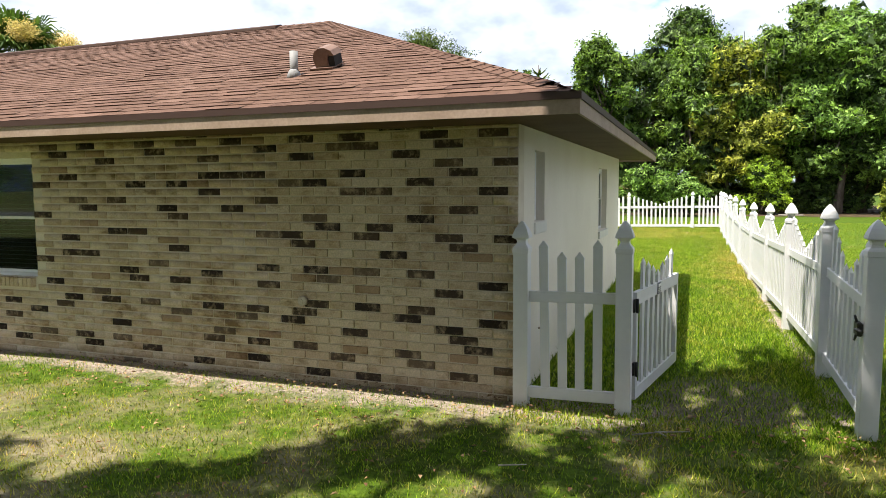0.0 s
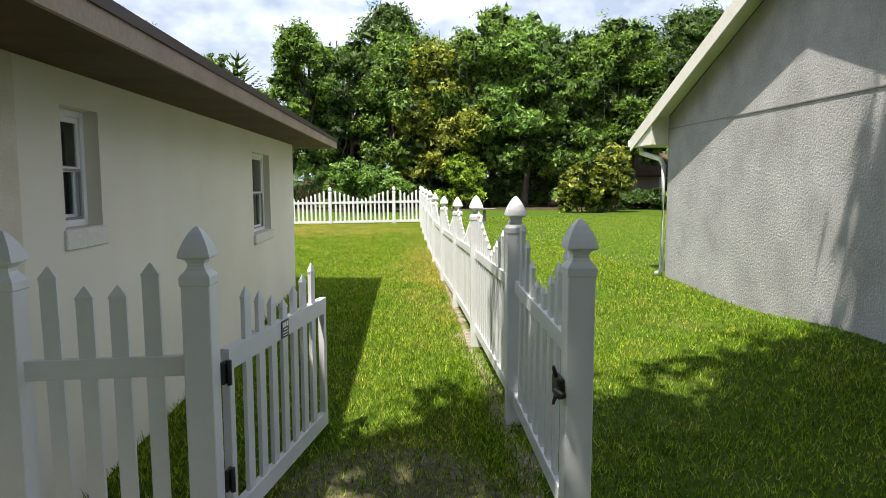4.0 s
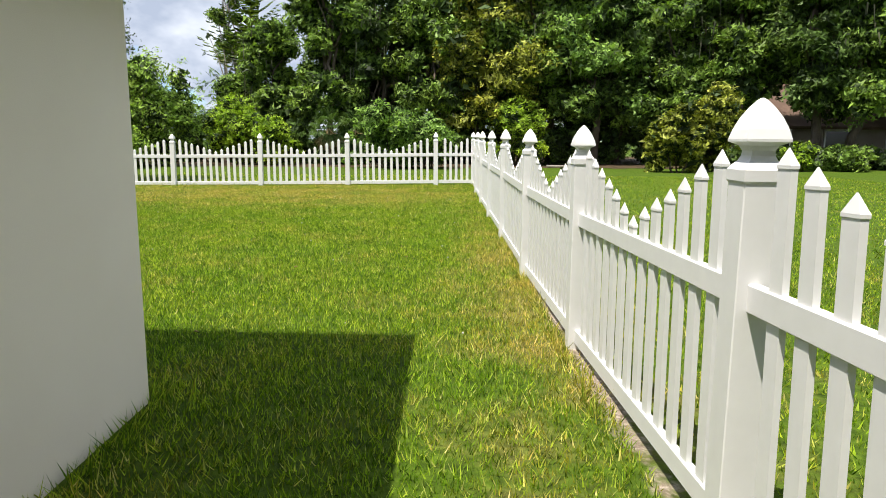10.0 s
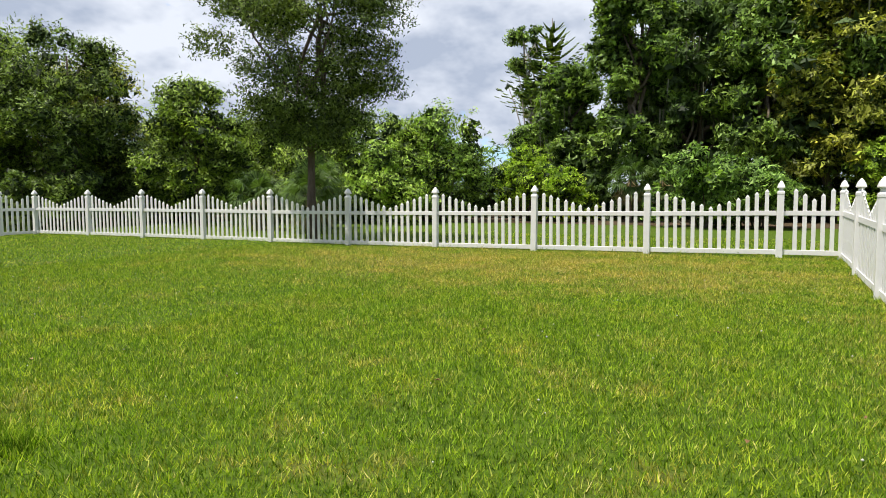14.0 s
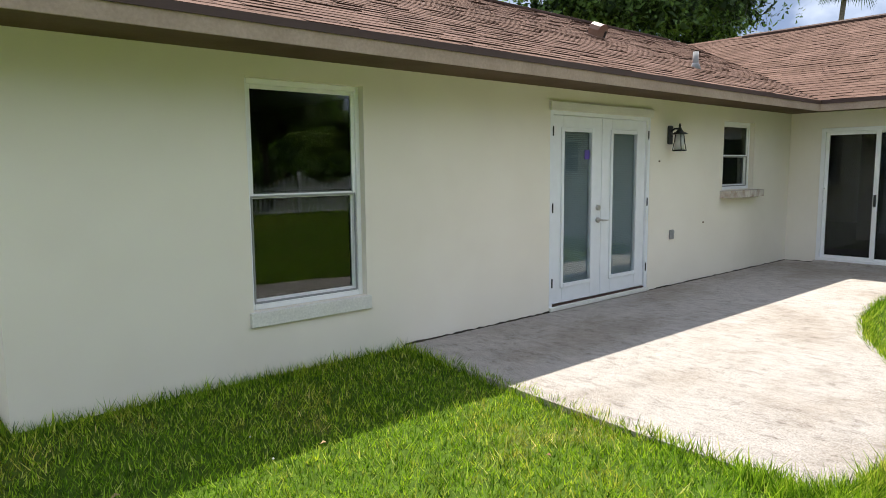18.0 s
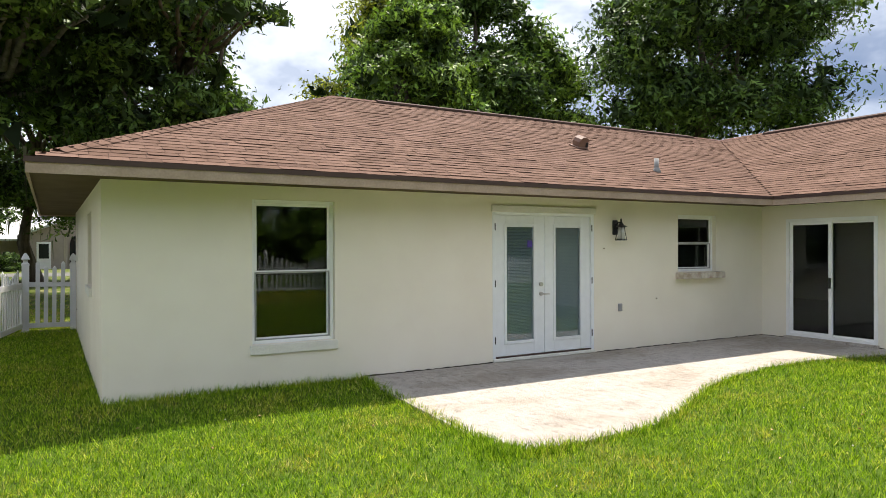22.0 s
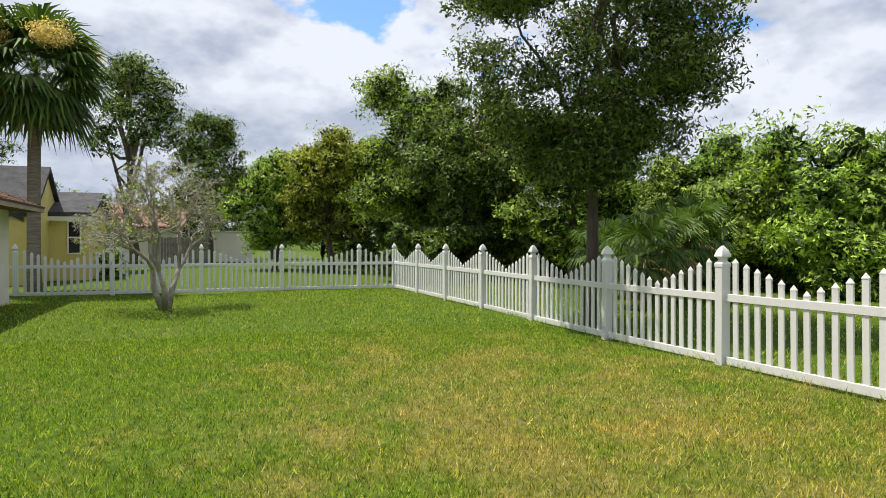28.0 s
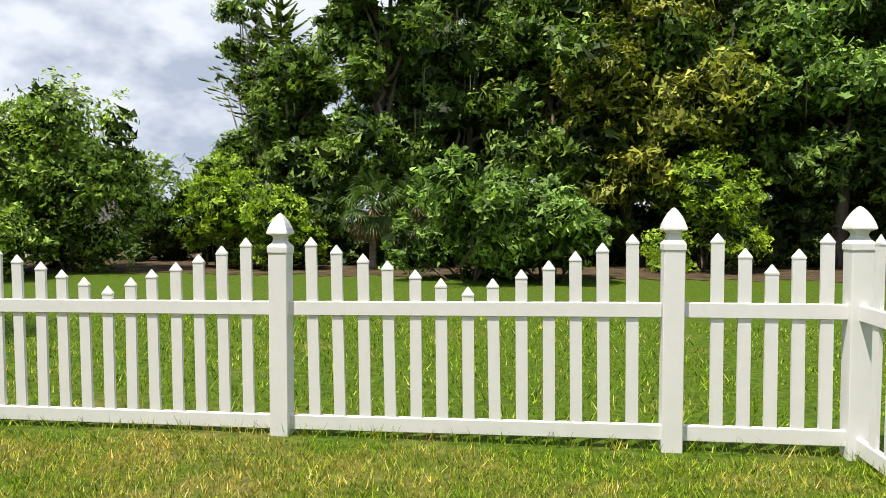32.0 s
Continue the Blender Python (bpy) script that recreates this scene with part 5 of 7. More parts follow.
# ---------------------------------------------------------------- patio
def build_patio():
    edge = [(-2.94, WY + 0.0), (-2.78, 9.5), (-2.70, 10.6), (-2.68, 11.55)]
    curve = [(-2.68, 11.55), (-2.76, 11.63), (-3.4, 11.68), (-4.3, 11.6), (-4.95, 11.36), (-5.6, 11.0), (-6.2, 10.68), (-7.0, 10.42), (-7.9, 10.28), (-8.8, 10.25), (-9.7, 10.36), (-10.87, 10.6)]
    pts = edge[:-1] + curve + [(WX, WY)]
    bm = bmesh.new()
    top = [bm.verts.new((x, y, -0.075)) for x, y in pts]
    bot = [bm.verts.new((x, y, -0.3)) for x, y in pts]
    bm.faces.new(top)
    bm.faces.new(bot[::-1])
    for k in range(len(pts)):
        q = (k + 1) % len(pts)
        bm.faces.new((top[q], top[k], bot[k], bot[q]))
    bmesh.ops.recalc_face_normals(bm, faces=bm.faces)
    tagged(part("patio_slab", bm, M_CONC), "pale weathered aggregate concrete patio slab with a curved edge", "patio", kind="structure")
    return pts


PATIO = build_patio()
rj = np.random.default_rng(61)
M_GRIME = mat_two("damp_joint", (0.035, 0.03, 0.022), (0.09, 0.075, 0.055), 9.0, 0.95, 0.6, 50.0, 0.004)
for ax, ay, bx, by in ((-2.95, WY + 0.006, -4.9, WY + 0.006), (-6.82, WY + 0.006, WX + 0.03, WY + 0.006), (WX + 0.006, WY + 0.03, WX + 0.006, WY + 0.44), (WX + 0.006, WY + 2.05, WX + 0.006, 10.6)):
    n = max(4, int(math.hypot(bx - ax, by - ay) / 0.06))
    sx, sy = (0, 1) if abs(bx - ax) > abs(by - ay) else (1, 0)
    bm = bmesh.new()
    rows = []
    for i in range(n + 1):
        px, py = ax + (bx - ax) * i / n, ay + (by - ay) * i / n
        w_, h_ = rj.uniform(0.006, 0.022), rj.uniform(0.004, 0.02)
        rows.append([bm.verts.new(v) for v in ((px, py, -0.078 + h_), (px + sx * w_ * 0.5, py + sy * w_ * 0.5, -0.072 + h_ * 0.5), (px + sx * w_, py + sy * w_, -0.0745))])
    for r0, r1 in zip(rows, rows[1:]):
        for k in (0, 1):
            bm.faces.new((r0[k], r1[k], r1[k + 1], r0[k + 1]))
    bmesh.ops.recalc_face_normals(bm, faces=bm.faces)
    tagged(part("slab_joint", bm, M_GRIME), "dark damp joint between the patio slab and the wall", "joint", kind="structure")

# ---------------------------------------------------------------- side gate
M_SIGN = mat_plain("navy_sign", (0.02, 0.03, 0.09), 0.4)


def hinge(parent, m):
    h = part("hinge", box(-0.03, 0.03, -0.008, 0.012, -0.055, 0.055, 0.005), M_BLACK, parent, "black gate hinge")
    h.matrix_local = m
    b = bmesh.new()
    add_tube(b, [(0.0, -0.02, -0.06), (0.0, -0.02, 0.06)], [0.013, 0.013], 8)
    p = part("hinge_pin", b, M_BLACK, h)


def gate():
    fx = empty("side_fence", pose(0, 0, 0), "short fixed white picket panel between house and gate", "fence", "white picket fences")
    ends = ((0.045, -0.02, -0.068), (0.895, -0.005, -0.055))
    for p in ends:
        add_post(fx, *p)
    add_panel(fx, *ends, 4, 0.005)
    a, b = Vector((0.96, 0.12)), Vector((1.25, 1.60))
    L = (b - a).length
    rz = math.degrees(math.atan2(b.y - a.y, b.x - a.x))
    g = empty("garden_gate", pose(a.x, a.y, -0.04, 0, 0, rz), "open white vinyl picket garden gate with black hinges", "gate")
    for z0, z1 in ((0.80, 0.905), (0.0, 0.10)):
        bm = bmesh.new()
        vs = []
        for y in (-0.022, 0.022):
            vs.append([bm.verts.new(v) for v in ((0.0, y, z0 + (0.05 if z0 > 0.5 else 0)), (0.05, y, z0), (L - 0.05, y, z0), (L, y, z0 + (0.05 if z0 > 0.5 else 0)), (L, y, z1), (0.0, y, z1))])
        bm.faces.new(vs[0])
        bm.faces.new(vs[1][::-1])
        for k in range(6):
            q = (k + 1) % 6
            bm.faces.new((vs[0][q], vs[0][k], vs[1][k], vs[1][q]))
        bmesh.ops.recalc_face_normals(bm, faces=bm.faces)
        part("gate_rail", bm, M_WHITE, g)
    for x in (0.028, L - 0.028):
        part("gate_stile", box(x - 0.026, x + 0.026, -0.021, 0.021, 0.02, 0.87, 0.003), M_WHITE, g)
    for i in range(7):
        share("picket", picket_mesh(1.175 - (3 - abs(i - 3)) * 0.05), g, pose(0.25 + i * 0.17, 0, 0))
    hinge(g, pose(-0.03, -0.015, 0.80, 0, 0, 0))
    hinge(g, pose(-0.03, -0.015, 0.27, 0, 0, 0))
    s_ = part("sign", box(-0.055, 0.055, -0.028, -0.0235, 0.80, 0.905, 0.002), M_SIGN, g, "small navy sign with pale writing")
    s_.location.x = 0.72
    for z0, z1, x0, x1 in ((0.865, 0.893, -0.042, -0.018), (0.865, 0.893, -0.012, 0.012), (0.865, 0.893, 0.018, 0.042), (0.847, 0.853, -0.03, 0.03), (0.83, 0.836, -0.04, 0.04), (0.814, 0.819, -0.035, 0.035)):
        part("writing_bar", box(x0, x1, -0.0295, -0.0282, z0, z1), M_TRIM, s_)
    lt = empty("gate_latch", pose(2.558, -0.03, 0.70, 0, 0, 0), "black metal gate latch on the white post", "latch")
    part("body", box(-0.03, 0.008, -0.06, 0.06, -0.05, 0.05, 0.008), M_BLACK, lt)
    bm = bmesh.new()
    add_tube(bm, [(-0.02, -0.05, 0.0), (-0.05, -0.10, 0.01), (-0.02, -0.16, 0.0)], [0.012, 0.011, 0.014], 8)
    add_tube(bm, [(-0.02, 0.0, 0.04), (-0.04, -0.02, 0.10)], [0.012, 0.008], 8)
    add_tube(bm, [(-0.02, 0.0, -0.04), (-0.035, 0.0, -0.09)], [0.012, 0.007], 8)
    part("lever", bm, M_BLACK, lt)


gate()

# ---------------------------------------------------------------- the neighbouring house beside the fence
M_NBTRIM = mat_two("cream_trim", (0.76, 0.73, 0.62), (0.82, 0.80, 0.70), 2.0, 0.5, 0.05, 40.0, 0.001)
M_GREYROOF = mat_two("grey_shingle", (0.12, 0.12, 0.125), (0.20, 0.20, 0.21), 3.0, 0.9, 0.8, 30.0, 0.01)


def neighbour_house():
    h = empty("neighbour_house", pose(6.3, 0, 0), "grey textured stucco house with cream trim beside the fence", "house")
    y0, y1, yr, ze, sl = -0.26, 8.36, 4.05, 2.75, 0.384
    zr = ze + (y1 - yr) * sl
    bm = bmesh.new()
    prof = [(y0, -0.4), (y1, -0.4), (y1, ze), (yr, zr), (y0, ze)]
    f0 = [bm.verts.new((0, y, z)) for y, z in prof]
    f1 = [bm.verts.new((12, y, z)) for y, z in prof]
    bm.faces.new(f0)
    bm.faces.new(f1[::-1])
    for k in (0, 1, 4):
        q = (k + 1) % 5
        bm.faces.new((f0[k], f0[q], f1[q], f1[k]))
    bmesh.ops.recalc_face_normals(bm, faces=bm.faces)
    part("wall", bm, M_NBSTUCCO, h)
    # raised strip for the groove; its darker colour paints the groove's shadow
    part("wall_joint", box(-0.012, 0.0, y0, y1, 2.54, 2.555), mat_plain("joint_shadow", (0.25, 0.24, 0.22), 0.9), h)
    eo, ro = 1.04, 0.30
    for sgn, ye in ((1, y1), (-1, y0)):
        yo, zo = ye + sgn * eo, ze - eo * sl
        bm = bmesh.new()
        lo = [bm.verts.new(v) for v in ((-ro, yo, zo + 0.06), (12, yo, zo + 0.06), (12, yr, zr + 0.06), (-ro, yr, zr + 0.06))]
        hi = [bm.verts.new(v.co + Vector((0, 0, 0.05))) for v in lo]
        bm.faces.new(lo[::-1])
        bm.faces.new(hi)
        for k in range(4):
            q = (k + 1) % 4
            bm.faces.new((lo[k], lo[q], hi[q], hi[k]))
        bmesh.ops.recalc_face_normals(bm, faces=bm.faces)
        part("roof", bm, M_GREYROOF, h)
        # rake board and soffit under the overhang
        bm = bmesh.new()
        for x0, x1, d0, d1 in ((-ro - 0.02, -ro + 0.005, -0.13, 0.10), (-ro + 0.005, 0.0, 0.02, 0.045)):
            vs = [bm.verts.new(v) for v in ((x0, yo, zo + d0), (x1, yo, zo + d0), (x1, yr, zr + d0), (x0, yr, zr + d0), (x0, yo, zo + d1), (x1, yo, zo + d1), (x1, yr, zr + d1), (x0, yr, zr + d1))]
            for fc in ((3, 2, 1, 0), (4, 5, 6, 7), (0, 1, 5, 4), (1, 2, 6, 5), (2, 3, 7, 6), (3, 0, 4, 7)):
                bm.faces.new([vs[k] for k in fc])
        part("rake_board", bm, M_NBTRIM, h, "cream painted rake board")
        part("eave_soffit", box(-ro, 12, min(ye, yo), max(ye, yo), zo - 0.06, zo - 0.03), M_NBTRIM, h)
        bm = bmesh.new()
        cheek = [(ye, zo - 0.03), (yo, zo - 0.03), (yo, zo + 0.05), (ye, ze + 0.05)]
        f0 = [bm.verts.new((-ro + 0.006, a, b)) for a, b in cheek]
        f1 = [bm.verts.new((-0.002, a, b)) for a, b in cheek]
        bm.faces.new(f0)
        bm.faces.new(f1[::-1])
        for k in range(4):
            bm.faces.new((f0[k], f1[k], f1[(k + 1) % 4], f0[(k + 1) % 4]))
        bmesh.ops.recalc_face_normals(bm, faces=bm.faces)
        part("eave_return", bm, M_NBTRIM, h, "cream boxed eave return")
        part("gutter", box(-ro - 0.03, 12, min(yo, yo + sgn * 0.11), max(yo, yo + sgn * 0.11), zo - 0.05, zo + 0.075, 0.012), M_TRIM, h, "white metal gutter")
    bm = bmesh.new()
    zo = ze - eo * sl
    add_tube(bm, [(-0.12, y1 + eo, zo - 0.03), (-0.12, y1 + eo - 0.05, zo - 0.16), (-0.06, y1 + 0.2, zo - 0.3), (-0.05, y1 + 0.05, zo - 0.42), (-0.05, y1 + 0.04, 0.16), (-0.05, y1 + 0.1, 0.07), (-0.05, y1 + 0.28, 0.04)],
             [0.045] * 7, 8)
    part("downspout", bm, M_TRIM, h, "white metal downspout")


neighbour_house()
# ==== surroundings
def branchy(name, x, y, height, spread, seed, label, material, leaves, size, bark, levels=4, stems=4, trunk_r=0.07, lean=0.33):
    """A tree of forking stems with fine twigs and a thin scatter of small leaves."""
    rng = np.random.default_rng(seed)
    root = empty(name, pose(x, y, gz(x, y)), label, "tree", "trees")
    bm = bmesh.new()
    tips = []

    def grow(p, d, length, r, level):
        q = p + d * length
        mid = (p + q) / 2 + Vector(rng.normal(size=3)) * length * 0.07
        add_tube(bm, [p, mid, q], [r, r * 0.85, r * 0.68], 7 if level == 0 else (5 if level < 3 else 3), level == 0)
        if level >= levels:
            tips.append(q)
            return
        if level >= 2:
            tips.append(mid)
        for k in range(2 if level == 0 else (3 if level < 4 else 4)):
            n = Vector(rng.normal(size=3))
            nd = (d * 0.72 + n * 0.52 + Vector((0, 0, 0.3 if level < 3 else 0.0)) + Vector((q.x, q.y, 0)) * 0.12 * spread).normalized()
            grow(q, nd, length * rng.uniform(0.62, 0.82), r * 0.62, level + 1)

    for k in range(stems):
        a = k * 2 * math.pi / stems + rng.uniform(-0.4, 0.4)
        d = Vector((math.cos(a) * lean, math.sin(a) * lean, 1)).normalized()
        grow(Vector((math.cos(a) * 0.07, math.sin(a) * 0.07, -0.05)), d, height * 0.36, trunk_r, 0)
    part("trunk", bm, bark, root)
    bl = [(t.x, t.y, t.z, 0.16 * spread, 0.13 * spread) for t in tips]
    cr = new("crown", leaf_cloud("crown", bl, leaves, size, material, rng))
    cr.parent = root
    return root


def palm(name, x, y, height, crown, seed, label, trunk_r=0.16, fronds=34, bloom=False, lean=(0, 0), fan=True, skirt=10):
    rng = np.random.default_rng(seed)
    root = empty(name, pose(x, y, gz(x, y)), label, "palm tree", "palms")
    top = Vector((lean[0], lean[1], height))
    bm = bmesh.new()
    pts = [Vector((lean[0] * f * f, lean[1] * f * f, height * f - 0.1)) for f in np.linspace(0, 1, 9)]
    add_tube(bm, pts, [trunk_r * (1.25 if i == 0 else 1.0 - 0.02 * i) for i in range(9)], 12)
    part("trunk", bm, M_PALMTRUNK, root, "ringed grey palm trunk")

    def frond_mesh(count, lo, hi, length, nm, mat, droop):
        vs, fs = [], []
        for i in range(count):
            az = i * 2.39996 + rng.uniform(-0.2, 0.2)
            el = lo + (hi - lo) * ((i + 0.5) / count) + rng.uniform(-0.1, 0.1)
            d = Vector((math.cos(az) * math.cos(el), math.sin(az) * math.cos(el), math.sin(el)))
            side = Vector((-math.sin(az), math.cos(az), 0))
            up = side.cross(d)
            if up.z < 0:
                up = -up
            stalk = length * rng.uniform(0.42, 0.58)
            base = top + d * stalk
            b0 = len(vs)
            w = 0.02
            vs += [top - side * w, top + side * w, base + side * w * 0.7, base - side * w * 0.7]
            fs.append((b0, b0 + 1, b0 + 2, b0 + 3))
            for k in range(23):
                a = (k - 11) / 11 * 2.0
                ld = (d * math.cos(a) + side * math.sin(a) + up * 0.12 * math.cos(2 * a) - Vector((0, 0, 0.12))).normalized()
                L = length * 0.52 * (1 - 0.18 * abs(k - 11) / 11) * rng.uniform(0.88, 1.08)
                m1 = base + ld * L * 0.55
                tip = base + ld * L + Vector((0, 0, -1)) * L * droop * rng.uniform(0.7, 1.3)
                wd = (ld.cross(up)).normalized() * length * 0.021
                b0 = len(vs)
                vs += [base, m1 - wd, tip, m1 + wd]
                fs.append((b0, b0 + 1, b0 + 2, b0 + 3))
        me = mesh_np(nm, [tuple(v) for v in vs], fs, mat)
        ob = new(nm, me)
        ob.parent = root

    frond_mesh(fronds, -0.95, 1.35, crown, "fronds", M_FROND, 0.38)
    if skirt:
        frond_mesh(skirt, -1.3, -0.6, crown * 0.85, "dead_fronds", M_DEADFROND, 0.3)
    if bloom:
        for dx, dy, dz in ((1.6, -1.0, 0.85), (1.8, 0.75, 0.75), (-0.6, 1.2, 0.8)):
            c = top + Vector((dx, dy, dz))
            cl = new("flower_head", leaf_cloud("flower_head", [(c.x, c.y, c.z, 0.5, 0.32), (c.x - dx * 0.3, c.y - dy * 0.3, c.z - 0.1, 0.3, 0.22)], 2200, 0.055, M_BLOOM, rng))
            cl.parent = root
            cl["label"] = "cream yellow flower cluster"
    return root


M_PALMTRUNK = mat_two("palm_trunk", (0.20, 0.165, 0.13), (0.34, 0.29, 0.235), 3.0, 0.95, 0.8, 25.0, 0.02, 0.1, stretch=(1, 1, 8))
M_BLOOM = mat_leaf("palm_bloom", (0.40, 0.30, 0.10), (0.62, 0.50, 0.22), 0.2)
M_MOSS = mat_leaf("spanish_moss", (0.055, 0.06, 0.04), (0.11, 0.115, 0.08), 0.2, 0.9)
M_LITTER = mat_two("leaf_litter", (0.04, 0.03, 0.018), (0.12, 0.085, 0.05), 2.0, 0.95, 0.9, 14.0, 0.03, 0.1)
M_SAND = mat_two("sandy_soil", (0.34, 0.28, 0.225), (0.56, 0.50, 0.43), 4.0, 0.95, 0.9, 50.0, 0.012, 0.1)
M_ROAD = mat_two("asphalt", (0.10, 0.10, 0.10), (0.16, 0.155, 0.15), 1.0, 0.9, 0.5, 60.0, 0.004)
M_YELLOW = mat_two("yellow_stucco", (0.76, 0.61, 0.20), (0.83, 0.69, 0.28), 1.0, 0.85, 0.2, 60.0, 0.003)
M_TAUPE = mat_two("taupe_stucco", (0.34, 0.29, 0.245), (0.40, 0.345, 0.30), 1.0, 0.85, 0.2, 60.0, 0.003)
M_PALEROOF = mat_two("pale_roof", (0.60, 0.60, 0.60), (0.72, 0.72, 0.71), 1.0, 0.5, 0.2, 20.0, 0.004)
M_DARKGLASS = mat_plain("far_window_glass", (0.015, 0.018, 0.02), 0.1)
M_TIMBER = mat_two("grey_fence_board", (0.20, 0.17, 0.145), (0.30, 0.265, 0.225), 3.0, 0.9, 0.4, 40.0, 0.004)


def moss_on(root_xy, blobs, seed, n=700):
    rng = np.random.default_rng(seed)
    vs, fs = [], []
    for i in range(n):
        b = blobs[rng.integers(len(blobs))]
        p = np.array([b[0], b[1], b[2]]) + rng.normal(size=3) * np.array([b[3] * 0.5, b[3] * 0.5, b[4] * 0.4])
        L, w = rng.uniform(0.4, 1.3), rng.uniform(0.02, 0.05)
        a = rng.uniform(0, 6.28)
        d = np.array([math.cos(a), math.sin(a), 0]) * w
        k = len(vs)
        e = np.array([rng.normal() * 0.06, rng.normal() * 0.06, -L])
        vs += [p - d, p + d, p + e * 0.6 + d * 0.8, p + e]
        fs.append((k, k + 1, k + 2, k + 3))
    return mesh_np("hanging_moss", vs, fs, M_MOSS)


# --- the wood behind the back fence
def woods():
    rng = np.random.default_rng(11)
    spots = []
    for i in range(16):
        x = -4.6 + i * 2.7 + rng.uniform(-0.8, 0.8)
        spots.append((x, (43.5 if x < 15 else 39.8) + rng.uniform(-1.5, 1.5), rng.uniform(10.5, 13.5), rng.uniform(2.6, 3.6), 0.08 if x < 15 else 0.15))
    for i in range(15):
        x = -3.2 + i * 3.1 + rng.uniform(-1, 1)
        spots.append((x, 50 + rng.uniform(-1.5, 1.5), rng.uniform(12.5, 16), rng.uniform(3.2, 4.2), 0.1))
    spots += [(-8.6, 45.2, 8.2, 2.4, 0.05), (-10.6, 46.5, 5.2, 2.0, 0.05)]
    for n, (x, y, h, r, c) in enumerate(spots):
        k = (0, 1, 0, 3, 0, 2, 1, 0)[n % 8]
        root = tree("wood_tree", x, y, h, r, M_LEAF[k], 100 + n, 13000 if y < 47 else 7500, 0.165 if y < 47 else 0.2, c, label=("tall yellow-green tree" if k == 3 else "tall green tree") + " in the dense wood behind the fence", blobs=22)
        if n % 3 == 1:
            bl = [(math.cos(a) * r * 0.6, math.sin(a) * r * 0.6, h * f, r * 0.5, h * 0.12) for a, f in ((4.0, 0.5), (4.7, 0.62), (5.4, 0.45), (4.4, 0.75))]
            m = new("hanging_moss", moss_on((0, 0), bl, 40 + n, 60))
            m.parent = root
            m["kind"] = "stuff"
            m["label"] = "grey hanging moss"
    for i in range(24):
        x = -13 + i * 2.0 + rng.uniform(-0.6, 0.6)
        low = x > 14.5
        shrub("wood_shrub", x, (37.6 if low else 43.2) + rng.uniform(-0.7, 0.9), rng.uniform(1.6, 3.4) * (0.42 if low else 1.0), rng.uniform(1.4, 2.0), M_LEAF[1], 300 + i, 2200, 0.15)


woods()
# shrubs that stand out at the wood's edge
for n, (x, y, h, r, k, lab) in enumerate([
        (-9.2, 40.0, 3.9, 1.5, 4, "lime green leafy shrub at the wood's edge"), (-7.3, 39.4, 2.6, 1.3, 4, "lime green leafy shrub at the wood's edge"),
        (5.2, 40.5, 4.0, 1.6, 4, "lime green leafy shrub at the wood's edge"), (-1.2, 36.5, 3.4, 2.0, 2, "broad bright green bush before the wood"),
        (0.8, 36.8, 2.6, 1.6, 2, "broad bright green bush before the wood"), (11.4, 33.6, 3.2, 1.1, 3, "soft yellow-green young pine-like shrub"),
        (13.2, 34.4, 3.9, 1.3, 3, "soft yellow-green young pine-like shrub"), (17.6, 35.5, 1.3, 0.8, 4, "low lime green leafy shrub"), (19.5, 36, 1.2, 1.4, 0, "low green shrub under the trees")]):
    shrub("edge_shrub", x, y, h, r, M_LEAF[k], 500 + n, 5200, 0.12, lab)
# lower growth to the west of the wood
for n, (x, y, h, r, k) in enumerate([(-12.5, 38, 5.6, 2.6, 2), (-15.2, 37, 6.4, 2.4, 2), (-18.0, 36, 5.2, 2.3, 0), (-20.5, 37.5, 6.8, 2.2, 2), (-23.0, 36, 5.8, 2.4, 0), (-26.0, 35, 5.4, 2.6, 1), (-13.8, 35.2, 3.6, 2.2, 2), (-17.0, 34.5, 3.4, 2.2, 0), (-20.0, 34, 3.0, 2.2, 1), (-23.5, 33, 3.0, 2.2, 0)]):
    shrub("tall_shrub", x, y, h, r, M_NEAR[k], 540 + n, 10500, 0.105, "tall green shrub behind the back fence")
for n, (x, y) in enumerate([(-12.4, 27.8), (-13.4, 29.2), (-14.0, 30.4), (-15.5, 28.8), (-4.4, 40.2), (-3.2, 41.0), (-26, 27)]):
    palm("palmetto", x, y, (1.9 if y > 39 else 1.2 + 0.25 * (n % 3)), 1.3, 600 + n, "low palmetto with drooping tan and green fans behind the fence", 0.12, 24, skirt=22)
# the young oak just behind the fence, and trees with a look of their own
oak = tree("oak_tree", -10.5, 25.2, 9.3, 3.5, M_LEAF[5], 7, 46000, 0.050, 0.2, 0.14, "young live oak with airy dark foliage behind the fence", blobs=46, squash=0.52, puff=0.66, taper=0.3)


